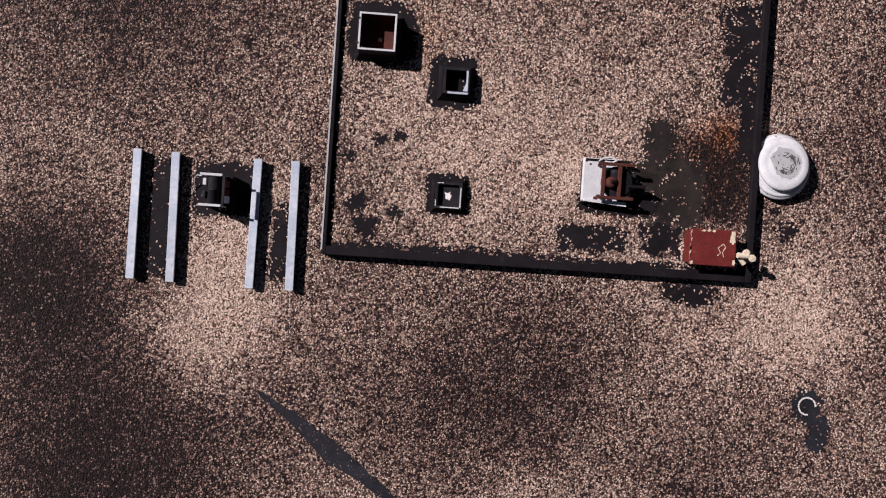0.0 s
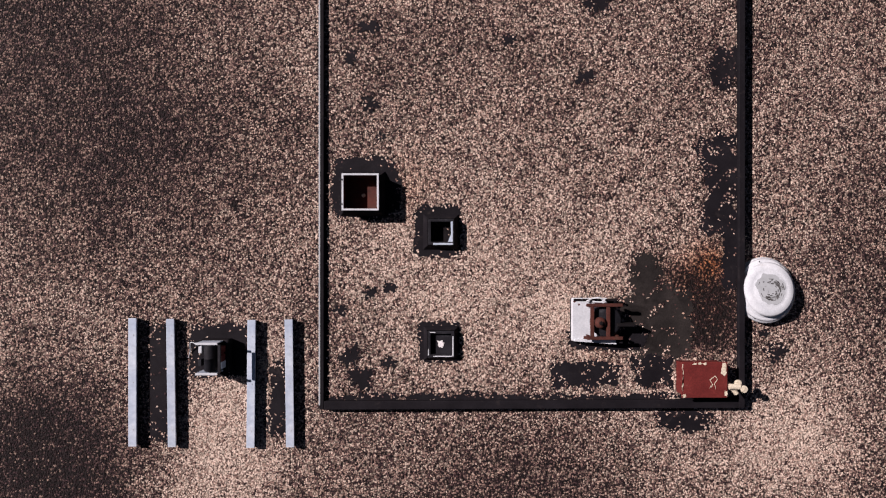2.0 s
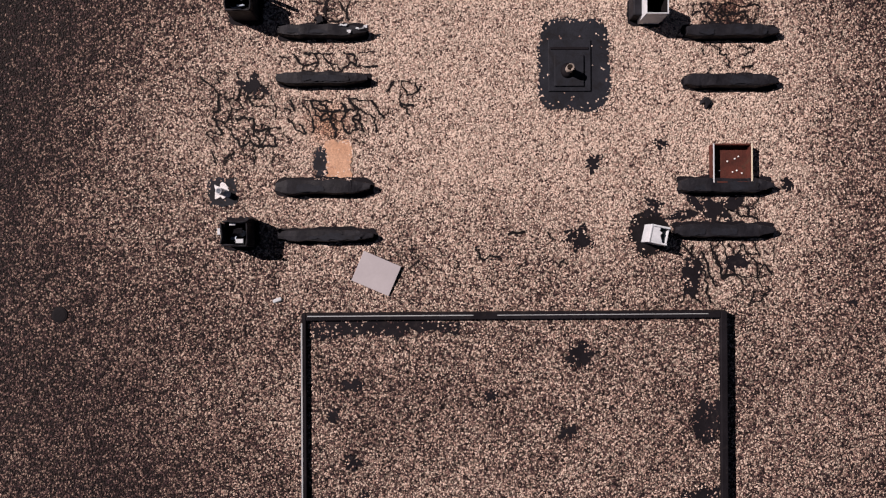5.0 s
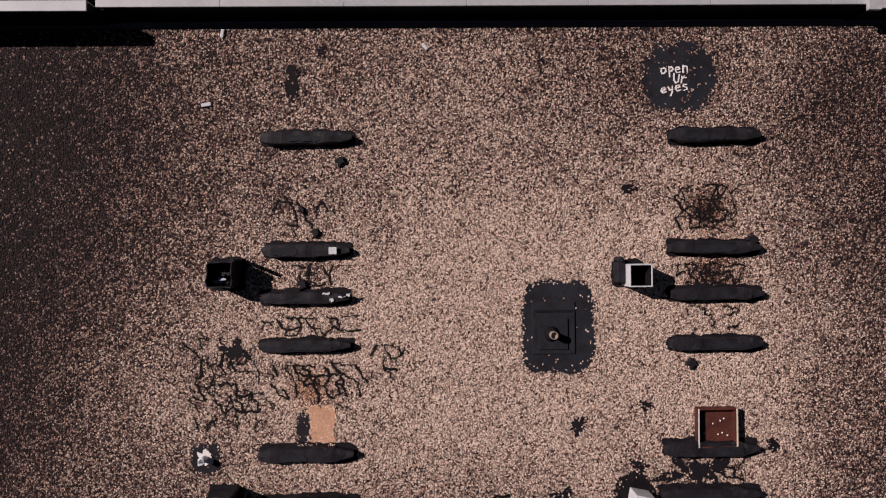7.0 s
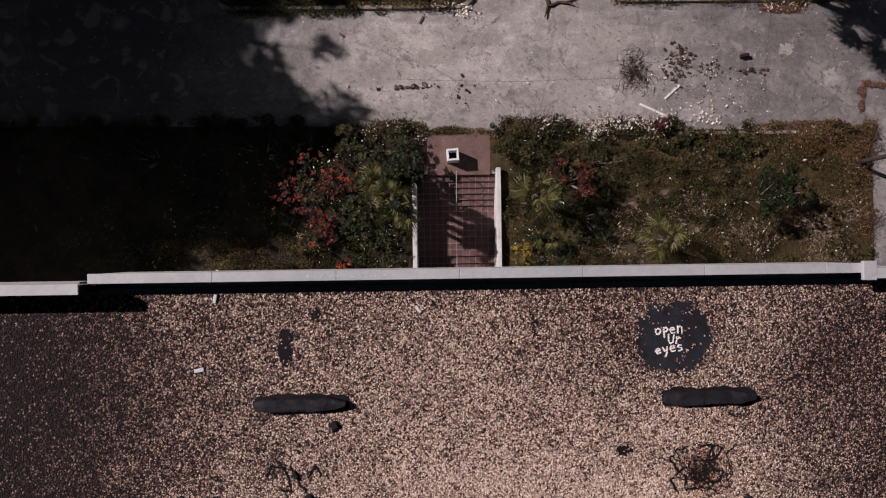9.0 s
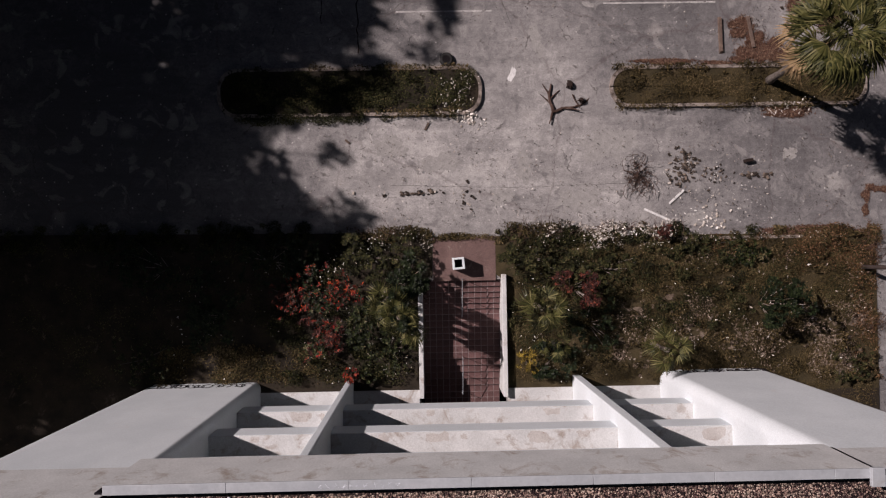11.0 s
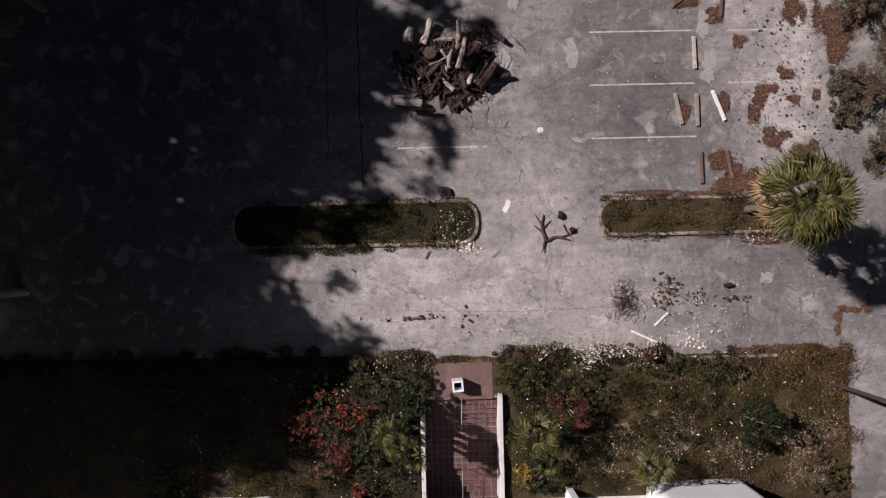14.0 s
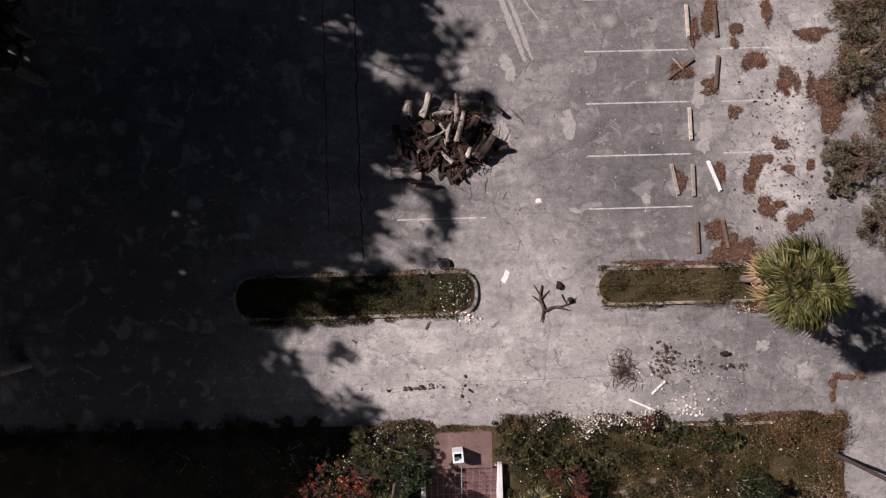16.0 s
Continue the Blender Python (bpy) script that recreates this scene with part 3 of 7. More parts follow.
bare(-7.16, -6.6, -1.3, 1.72, seed=2, corner=0.05, rough=0.03)
bare(-6.12, -4.55, 0.35, 1.72, seed=3, corner=0.1)
bare(-4.12, -3.6, -1.22, 0.78, seed=4, corner=0.15)
bare(-2.5, -0.72, 4.4, 6.0, DECK, seed=5, corner=0.35)
bare(-0.38, 0.84, 3.44, 4.76, DECK, seed=6, corner=0.15, rough=0.04)
bare(-0.28, 0.87, 0.74, 1.82, DECK, seed=7, corner=0.15, rough=0.04)
bare(3.5, 5.6, 1.05, 1.6, DECK, seed=8)
bare(4.9, 6.75, 0.75, 2.7, DECK, "silt", seed=9, corner=0.4, rough=0.14)
bare(5.15, 6.0, 2.5, 3.6, DECK, "silt", seed=31, corner=0.45, rough=0.14)
bare(3.1, 4.9, 0.08, 0.8, DECK, seed=12, corner=0.2, rough=0.07)
bare(5.2, 6.3, 0.1, 0.85, DECK, seed=13, corner=0.3, rough=0.1)
bare(5.9, 7.4, -1.15, -0.4, seed=14, corner=0.5, rough=0.08)
bare(7.0, 7.98, 4.0, 6.6, DECK, seed=15, corner=0.3, rough=0.12)
bare(7.55, 7.98, 2.6, 4.4, DECK, seed=33, corner=0.3, rough=0.06)
bare(7.2, 7.98, 7.7, 8.8, DECK, seed=16, corner=0.45, rough=0.1)
bare(-2.64, 2.6, -0.22, -0.04, DECK, seed=17, corner=0.1, rough=0.07)
bare(2.4, 7.9, -0.22, -0.08, DECK, seed=18, corner=0.1, rough=0.05)
bare(-2.66, -2.54, 0.2, 6.8, DECK, seed=34, corner=0.1, rough=0.04)
bare(-2.5, 1.2, 10.55, 10.96, DECK, seed=35, corner=0.2, rough=0.1)
for k, (x, y, r) in enumerate(((-1.53, 7.37, 0.25), (-1.2, 6.5, 0.15), (4.02, 8.05, 0.28), (-1.48, 2.52, 0.17), (-1.0, 2.66, 0.16), (-2.2, 2.1, 0.16), (-2.0, 0.9, 0.3), (-1.0, 0.75, 0.22), (-1.5, 9.3, 0.3), (4.3, 10.0, 0.4), (2.1, 9.0, 0.18), (-2.0, 8.5, 0.2), (-1.75, 0.35, 0.34))):
    bare(x - r, x + r, y - r * 0.8, y + r * 0.8, DECK, seed=40 + k, corner=0.5, rough=r * 0.35)
for k, (x, y, r, q) in enumerate(((4.75, 14.95, 0.22, 0.2), (4.4, 12.97, 0.42, 0.22), (6.55, 15.46, 0.2, 0.13), (9.8, 14.4, 0.17, 0.17), (11.56, 11.29, 0.12, 0.1), (6.3, 13.85, 0.24, 0.22), (-2.52, 23.88, 0.2, 0.46), (-1.75, 24.7, 0.14, 0.16), (6.1, 21.1, 0.2, 0.14), (7.3, 12.0, 0.28, 0.55), (8.5, 12.35, 0.26, 0.2), (7.9, 13.7, 0.75, 0.22), (9.1, 0.95, 0.26, 0.2), (8.75, 1.45, 0.14, 0.12), (-4.0, 16.95, 0.4, 0.2), (3.9, 24.4, 0.1, 0.08))):
    bare(x - r, x + r, y - q, y + q, seed=60 + k, corner=0.5, rough=r * 0.3)
# the long bare strip, a broken diagonal line
strip = [(-4.19, -3.98), (-3.2, -4.5), (-2.39, -5.0), (-1.4, -5.75), (-0.5, -6.5), (-0.75, -6.62), (-1.65, -6.05), (-2.3, -5.75), (-2.75, -5.3), (-3.4, -4.68), (-4.1, -4.15)]
dense = []
for (ax, ay), (bx, by) in zip(strip, strip[1:] + strip[:1]):
    n = max(2, int(math.hypot(bx - ax, by - ay) / 0.08))
    dense += [(ax + (bx - ax) * i / n + random.uniform(-0.03, 0.03), ay + (by - ay) * i / n + random.uniform(-0.03, 0.03)) for i in range(n)]
tagged(mesh_object("membrane_strip", prism(bmesh.new(), dense, ROOF - 0.01, ROOF + 0.012), M["wet"]), "long bare grey strip of roofing membrane", kind="structure")
bare(9.55, 10.3, -3.95, -3.05, seed=19, material="wet", corner=0.4)
bare(9.95, 10.55, -4.65, -3.75, seed=20, material="wet", corner=0.3)
ring = bmesh.new()
for i in range(22):
    a0, a1 = math.tau * i / 28, math.tau * (i + 0.8) / 28
    prism(ring, [(9.93 + r * math.cos(a), -3.5 + r * math.sin(a)) for r, a in ((0.2, a0), (0.24, a0), (0.24, a1), (0.2, a1))], ROOF + 0.012, ROOF + 0.016)
tagged(mesh_object("painted_ring", ring, M["chalk"]), "broken white painted ring on the membrane", kind="structure")


def bar(at):
    ob = thing("support_rail", at, "long galvanised steel equipment support rail on the gravel roof", "support rail", "steel support rails")
    part("rail_body", boxed(-0.085, 0.085, -1.6, 1.6, 0.0, 0.18, bevel=0.01), M["dull_cap"], ob, "black-wrapped rail base")
    part("steel_cap", boxed(-0.105, 0.105, -1.625, 1.625, 0.17, 0.22, bevel=0.012), M["galv"], ob, "bluish galvanised steel cap")
    for y in (-1.2, 0.0, 1.2):
        part("fastener", lathe(bmesh.new(), [(0.012, 0.22), (0.012, 0.226), (0.006, 0.23)], 8, (0.03, y, 0)), M["cap"], ob)
    return ob


first = bar((-7.485, 0.27, ROOF))
for x, y, turn in ((-6.515, 0.25, 0.8), (-4.5, 0.22, -0.5), (-3.53, 0.23, 0.7)):
    copy_thing(first, pose(x, y, ROOF, 0, 0, turn))


def cable(name, points, r, material, parent):
    bm = bmesh.new()
    for a, b in zip(points, points[1:]):
        rod(bm, a, b, r, r, 6)
    return part(name, bm, material, parent)


def drum_fan(at):
    ob = thing("exhaust_fan", at, "small open exhaust fan with black drum and red motor", "exhaust fan")
    part("curb", boxed(-0.36, 0.36, -0.4, 0.4, 0.0, 0.24, bevel=0.03), M["membrane"], ob, "black membrane-wrapped curb")
    for y in (-0.37, 0.37):
        part("side_plate", boxed(-0.3, 0.22, y - 0.012, y + 0.012, 0.24, 0.6, bevel=0.006), M["galv"], ob, "bare metal side plate")
        part("flange", boxed(-0.3, 0.24, y - 0.03, y + 0.03, 0.6, 0.612, bevel=0.004), M["white"], ob)
    bm = lathe(bmesh.new(), [(0.13, -0.33), (0.16, -0.3), (0.16, -0.02), (0.168, -0.015), (0.168, 0.015), (0.16, 0.02), (0.16, 0.3), (0.13, 0.33)], 20)
    bmesh.ops.transform(bm, matrix=pose(0.02, 0, 0.46, 90), verts=bm.verts)
    part("drum", bm, M["dull_cap"], ob, "black fan drum", True)
    for x, y, mt, n in ((0.24, -0.03, "red", "motor"), (0.24, 0.18, "red", "motor"), (-0.23, 0.2, "white", "terminal_box"), (-0.24, -0.12, "dull_cap", "terminal_box"), (0.25, -0.2, "galv", "terminal_box")):
        part(n, boxed(x - 0.045, x + 0.045, y - 0.085, y + 0.085, 0.24, 0.5, bevel=0.015), M[mt], ob)
    part("top_rim", boxed(0.26, 0.33, -0.35, 0.35, 0.6, 0.64, bevel=0.01), M["dull_cap"], ob)
    cable("cable", [(-0.3, 0.33, 0.5), (-0.5, 0.36, 0.35), (-0.66, 0.3, 0.14), (-0.7, 0.08, 0.04), (-0.76, -0.1, 0.02)], 0.012, M["white"], ob)
    return ob


fan = drum_fan((-5.39, 0.96, ROOF))
fan.matrix_world = fan.matrix_world @ Matrix.Diagonal((1, 1, 1.3, 1))


def square_duct(at, size, h, name, label, inner, rim, wall=0.06, floor=0.1, outer=None, lining=None):
    """An upright square duct, open at the top."""
    ob = thing(name, at, label, "roof duct")
    s = size / 2
    for x0, x1, y0, y1 in ((-s, s, s - wall, s), (-s, s, -s, -s + wall), (-s, -s + wall, -s + wall, s - wall), (s - wall, s, -s + wall, s - wall)):
        part("duct_wall", boxed(x0, x1, y0, y1, 0, h), outer or M["dull_cap"], ob)
        part("rim", boxed(x0 - 0.006, x1 + 0.006, y0 - 0.006, y1 + 0.006, h, h + 0.02, bevel=0.006), rim, ob)
    w = s - wall
    for x0, x1, y0, y1 in ((-w, w, w - 0.012, w - 0.002), (-w, w, -w + 0.002, -w + 0.012), (-w + 0.002, -w + 0.012, -w + 0.012, w - 0.012), (w - 0.012, w - 0.002, -w + 0.012, w - 0.012)):
        part("lining", boxed(x0, x1, y0, y1, floor, h - 0.01), lining or inner, ob)
    part("duct_floor", boxed(-w, w, -w, w, 0.01, floor), inner, ob)
    return ob


duct = square_duct((-1.67, 5.05, DECK), 0.9, 0.55, "roof_duct", "tall square open roof duct with white rim and rusty inside", M["rust"], M["white"], wall=0.035)
part("drain_cap", lathe(bmesh.new(), [(0.05, 0.1), (0.05, 0.13), (0.03, 0.15)], 12, (0.03, -0.05, 0)), M["cream"], duct)
for x, y in ((-0.45, 0.3), (-0.45, -0.3)):
    part("clip", boxed(x - 0.06, x + 0.02, y - 0.02, y + 0.02, 0.5, 0.58, bevel=0.005), M["dull_cap"], duct)

vent = square_duct((0.32, 4.08, DECK), 0.64, 0.28, "roof_vent_opening", "low black square roof opening with bent metal lining", M["tar"], M["dull_cap"], floor=0.02)
part("torn_flashing", prism(bmesh.new(), [(0.24, 0.25), (0.29, 0.27), (0.29, -0.25), (0.17, -0.25), (0.25, -0.05)], 0.285, 0.305), M["galv"], vent, "bent bare metal flashing")
part("metal_edge", boxed(-0.2, 0.3, -0.33, -0.28, 0.285, 0.31, bevel=0.006), M["galv"], vent)
low = square_duct((0.32, 1.25, DECK), 0.66, 0.2, "capped_roof_vent", "low capped black square roof vent with worn pale edges", M["dull_cap"], M["dull_cap"], floor=0.1)
part("sediment", prism(bmesh.new(), ragged(-0.09, 0.08, -0.1, 0.07, 0.03, 0.04, 0.5, 8), 0.1, 0.112), M["chalk"], low, "dried white sediment")
for x0, x1, y0, y1 in ((0.285, 0.315, -0.3, 0.2), (-0.2, 0.28, -0.315, -0.29), (-0.28, -0.14, 0.29, 0.31), (-0.325, -0.305, -0.28, -0.12)):
    part("worn_edge", boxed(x0, x1, y0, y1, 0.221, 0.228, bevel=0.003), M["white"], low)
# sloping skirts of black membrane round the two low vents
for ob, s0, s1, h in ((vent, 0.46, 0.34, 0.2), (low, 0.45, 0.35, 0.16), (duct, 0.58, 0.47, 0.2)):
    bm = bmesh.new()
    lo = [bm.verts.new((x * s0, y * s0, 0.0)) for x, y in ((-1, -1), (1, -1), (1, 1), (-1, 1))]
    hi = [bm.verts.new((x * s1, y * s1, h)) for x, y in ((-1, -1), (1, -1), (1, 1), (-1, 1))]
    for i in range(4):
        bm.faces.new((lo[i], lo[(i + 1) % 4], hi[(i + 1) % 4], hi[i]))
    part("flashing", bm, M["membrane"], ob, "black membrane flashing skirt")


def red_fan(at):
    ob = thing("exhaust_fan", at, "white exhaust fan with open rusty red motor frame", "exhaust fan")
    part("curb", boxed(-0.58, 0.5, -0.54, 0.54, 0, 0.2, bevel=0.03), M["membrane"], ob, "black membrane-wrapped curb")
    part("base", boxed(-0.6, 0.3, -0.5, 0.58, 0.2, 0.32, bevel=0.03), M["white"], ob, "dented white metal base")
    for k, (x, y, q) in enumerate(((-0.42, 0.42, 0.03), (-0.25, -0.42, 0.05), (-0.53, 0.5, 0.04))):
        part("rust_spot", prism(bmesh.new(), ragged(x - q, x + q, y - q, y + q, q * 0.3, 0.03, 0.5, 30 + k), 0.318, 0.3235), M["rust"], ob, "rusty spot")
    bm = bmesh.new()
    prism(bm, [(-0.55, -0.5), (0.52, -0.58), (0.5, -0.48), (-0.52, -0.44)], 0.32, 0.35)
    part("bent_flange", bm, M["white"], ob)
    part("housing", lathe(bmesh.new(), [(0.4, 0.2), (0.4, 0.38), (0.34, 0.42)], 28, (0.25, 0.0, 0)), M["dull_cap"], ob, "round black fan housing", True)
    for y in (-0.4, 0.42):
        part("frame_bar", boxed(-0.28, 0.62, y - 0.04, y + 0.04, 0.5, 0.57, bevel=0.01), M["rust"], ob, "rusty red frame bar")
    for x in (-0.14, 0.26):
        part("frame_bar", boxed(x - 0.045, x + 0.045, -0.37, 0.38, 0.5, 0.56, bevel=0.01), M["rust"], ob, "rusty red frame bar")
    motor = part("motor", lathe(bmesh.new(), [(0.13, 0.42), (0.14, 0.5), (0.13, 0.6), (0.06, 0.63)], 20, (0.06, -0.02, 0)), M["rust"], ob, "round rusty red motor", True)
    part("pulley", lathe(bmesh.new(), [(0.05, 0.63), (0.05, 0.67), (0.03, 0.68)], 14, (0.06, -0.02, 0)), M["tar"], motor, "", True)
    for y in (-0.36, 0.4):
        for x in (-0.22, 0.5):
            part("leg", boxed(x - 0.025, x + 0.025, y - 0.025, y + 0.025, 0.3, 0.5), M["rust"], ob)
    cable("cable", [(-0.25, 0.5, 0.4), (-0.12, 0.58, 0.44), (0.05, 0.6, 0.46), (0.2, 0.54, 0.45), (0.1, 0.48, 0.42), (-0.1, 0.5, 0.4)], 0.02, M["white"], ob)
    part("back_panel", boxed(-0.55, 0.55, 0.5, 0.56, 0.2, 0.34, bevel=0.01), M["tar"], ob)
    part("bracket", boxed(0.5, 0.95, -0.12, -0.04, 0.2, 0.5, bevel=0.01), M["tar"], ob)
    return ob


red_fan((4.2, 1.84, DECK))


def red_cabinet(at):
    ob = thing("metal_cabinet", at, "faded red metal equipment cabinet with chipped edges on the roof deck", "cabinet")
    part("body", boxed(-0.52, 0.52, -0.4, 0.4, 0.06, 0.5, bevel=0.015), M["red"], ob)
    lid = part("lid", boxed(-0.575, 0.575, -0.445, 0.445, 0.5, 0.55, bevel=0.015), M["red"], ob, "faded red lid with pale scratches")
    part("chipped_edge", prism(bmesh.new(), ragged(-0.32, 0.05, 0.36, 0.44, 0.03, 0.03, 0.4, 3), 0.551, 0.556), M["cream"], lid)
    for x0, x1, y0, y1, sd in ((0.42, 0.56, 0.1, 0.42, 4), (-0.57, -0.53, -0.3, 0.4, 5), (0.5, 0.56, -0.4, -0.28, 6), (-0.56, -0.46, -0.44, -0.36, 7)):
        part("chipped_edge", prism(bmesh.new(), ragged(x0, x1, y0, y1, 0.02, 0.03, 0.4, sd), 0.551, 0.556), M["cream"], lid)
    cable("scratch_mark", [(0.12, -0.2, 0.553), (0.2, -0.12, 0.553), (0.13, 0.0, 0.553), (0.26, 0.1, 0.553), (0.32, 0.02, 0.553), (0.24, -0.1, 0.553), (0.28, -0.22, 0.553)], 0.007, M["cream"], lid)
    for x in (-0.45, 0.45):
        part("foot", boxed(x - 0.05, x + 0.05, -0.38, 0.38, 0, 0.06), M["tar"], ob)
    return ob


red_cabinet((6.86, 0.4, DECK))
valve = thing("pipe_valve", (7.62, 0.2, DECK), "cream painted pipe valve with handwheel on the roof edge", "valve")
part("pipe", rod(bmesh.new(), (-0.1, 0.05, 0.0), (-0.1, 0.05, 0.62), 0.05, sides=12), M["cream"], valve)
elbow = part("elbow", rod(bmesh.new(), (-0.18, 0.05, 0.62), (0.08, 0.05, 0.64), 0.07, sides=12), M["cream"], valve)
part("flange", lathe(bmesh.new(), [(0.09, 0.56), (0.09, 0.6), (0.07, 0.61)], 14, (0.06, 0.12, 0)), M["cream"], valve)
part("handwheel", lathe(bmesh.new(), [(0.03, 0.66), (0.09, 0.67), (0.09, 0.69), (0.03, 0.7)], 14, (0.16, 0.0, 0)), M["cream"], elbow)
part("outlet", rod(bmesh.new(), (-0.1, 0.05, 0.52), (0.06, -0.15, 0.5), 0.06, sides=12), M["cream"], valve)


def mushroom_vent(at):
    ob = thing("mushroom_vent", at, "round white mushroom roof ventilator with dark smudge on its cap", "roof ventilator")
    part("base", lathe(bmesh.new(), [(0.5, 0.0), (0.5, 0.16)], 32), M["white"], ob, "", True)
    tilt = pose(0, 0, 0, -7, -6)
    for n, prof in (("hood", [(0.74, 0.1), (0.76, 0.14), (0.745, 0.17), (0.6, 0.3), (0.56, 0.36)]), ("cap", [(0.5, 0.34), (0.6, 0.36), (0.615, 0.41), (0.57, 0.45), (0.44, 0.475), (0.42, 0.47), (0.38, 0.49), (0.2, 0.497)]), ("hood_ring", [(0.7, 0.205), (0.715, 0.21), (0.7, 0.235), (0.66, 0.26)])):
        bm = lathe(bmesh.new(), prof, 40)
        bmesh.ops.transform(bm, matrix=tilt, verts=bm.verts)
        part(n, bm, M["white"], ob, "", True)
    bm = bmesh.new()
    rnd = random.Random(2)
    for i in range(90):
        a0 = radians(rnd.gauss(-40, 80))
        a1, w = a0 + radians(rnd.uniform(8, 30)), rnd.uniform(0.003, 0.012)
        r = 0.2 + rnd.gauss(0, 0.05)
        prism(bm, [(0.03 + q * math.cos(a), -0.02 + q * math.sin(a)) for q, a in ((r - w, a0), (r + w, a0), (r + w, a1), (r - w, a1))], 0.499, 0.504)
    bmesh.ops.transform(bm, matrix=tilt, verts=bm.verts)
    tagged(part("smudge", bm, M["soot"], ob), "dark curved smudge", kind="stuff")
    bm = prism(bmesh.new(), ragged(-0.34, 0.36, -0.32, 0.34, 0.03, 0.05, 0.5, 44), 0.494, 0.4985)
    bmesh.ops.transform(bm, matrix=tilt, verts=bm.verts)
    part("dirty_film", bm, M["cap"], ob, "grey dirty film")
    for i in range(8):
        a = math.tau * i / 8 + 0.3
        part("rivet", lathe(bmesh.new(), [(0.015, 0.25), (0.012, 0.265)], 6, (0.7 * math.cos(a), 0.7 * math.sin(a), 0)), M["tar"], ob)
    return ob


vent_cap = mushroom_vent((8.7, 2.57, ROOF))
vent_cap.matrix_world = vent_cap.matrix_world @ Matrix.Diagonal((1.0, 1.13, 1.0, 1))


# ---- black curbs that once carried machines ----
def sleeper(at, length=2.3, width=0.42, h=0.26, seed=0, wide=1.0, tag=0):
    """A lumpy bar of old timber under torn, sagging membrane."""
    ob = thing("equipment_curb", at, "long low equipment curb wrapped in black membrane on the gravel roof", "equipment curb", "black equipment curbs")
    l, w = length / 2, width / 2
    rnd = random.Random(seed * 7 + 3)

    def loft(z0, k, x0, x1, n, seed2):
        bm = bmesh.new()
        rings = []
        for i in range(n + 1):
            q = i / n
            x = x0 + (x1 - x0) * q
            end = min(1.0, 0.6 + 4.0 * q, 0.35 + 3.2 * (1 - q))
            a = 1 + 0.22 * noise.noise(Vector((x * 2.3, seed2, 0.0))) + rnd.uniform(-0.05, 0.05)
            b = 1 + 0.22 * noise.noise(Vector((x * 2.3, seed2, 5.0))) + rnd.uniform(-0.05, 0.05)
            t = h * (0.75 + 0.25 * end) * (1 + 0.12 * noise.noise(Vector((x * 3.1, seed2, 9.0))))
            side = [(-w * k * a * end, z0), (-w * k * 0.97 * a * end, t * 0.8), (-w * k * 0.86 * a * end, t * 0.98), (-0.05 * w, t + rnd.uniform(0, 0.008)), (w * k * 0.82 * b * end, t * 0.98), (w * k * 0.95 * b * end, t * 0.82), (w * k * b * end, z0)]
            rings.append([bm.verts.new((x + rnd.uniform(-0.02, 0.02), y, z)) for y, z in side])
        for p, q in zip(rings, rings[1:]):
            for j in range(6):
                bm.faces.new((p[j], q[j], q[j + 1], p[j + 1]))
        bm.faces.new(rings[0])
        bm.faces.new(rings[-1][::-1])
        return bm

    part("wrapped_curb", loft(0.0, 0.82, -l, l, 26, seed + 0.5), M["dull_cap"], ob)
    for _ in range(3):
        x, q = rnd.uniform(-l * 0.85, l * 0.25), rnd.uniform(0.2, 0.75)
        part("torn_sheet", prism(bmesh.new(), ragged(x, x + q, -w * 0.55, w * rnd.uniform(-0.1, 0.4), 0.02, 0.05, 0.12, seed * 3 + int(x * 9)), h * 0.98, h * 1.05 + 0.004 * _), M["wet"], ob, "worn grey torn cap sheet")
    for x in (-l + 0.42, l - 0.5):
        part("seam", loft(0.02, 0.86, x, x + 0.06, 2, seed + 0.5), M["membrane"], ob)
    part("base_flashing", prism(bmesh.new(), ragged(-l - 0.04, l + 0.06, -w - 0.02, w + 0.01 * wide, 0.03, 0.06, 0.12, seed + 100), 0.0, 0.02), M["membrane"], ob)
    if tag == 2:
        for k, (x, y, q) in enumerate(((l - 0.55, 0.1, 0.09), (l - 0.42, -0.06, 0.05), (l - 0.15, 0.02, 0.1), (l - 0.02, 0.06, 0.05))):
            part("torn_strip", prism(bmesh.new(), ragged(x - q, x + q, y - 0.03, y + 0.03, 0.02, 0.03, 0.4, 60 + k), h, h + 0.03), M["white"], ob, "torn white strip")
    elif tag:
        part("tag", boxed(l - 0.5, l - 0.3, -0.1, 0.08, h + 0.03, h + 0.045, bevel=0.004), M["white"], ob, "small white plate")
    return ob


for k, (x, y, ln, wd, tag) in enumerate(((-2.16, 22.35, 2.3, 0.42, 0), (-2.21, 19.47, 2.2, 0.42, 1), (-2.25, 18.27, 2.25, 0.38, 2), (-2.25, 17.05, 2.3, 0.38, 0), (-2.24, 14.28, 2.4, 0.48, 0), (-2.18, 13.03, 2.4, 0.36, 0),
                                       (8.28, 22.35, 2.35, 0.44, 0), (8.23, 19.45, 2.35, 0.4, 0), (8.26, 18.26, 2.4, 0.4, 0), (8.25, 16.98, 2.4, 0.42, 0), (8.09, 14.27, 2.4, 0.48, 0), (8.06, 13.11, 2.55, 0.42, 0))):
    sleeper((x + (0.08 if x > 0 else 0.03), y + 0.09, ROOF), ln, wd, 0.26, k, 1.0 + (k % 3), tag)


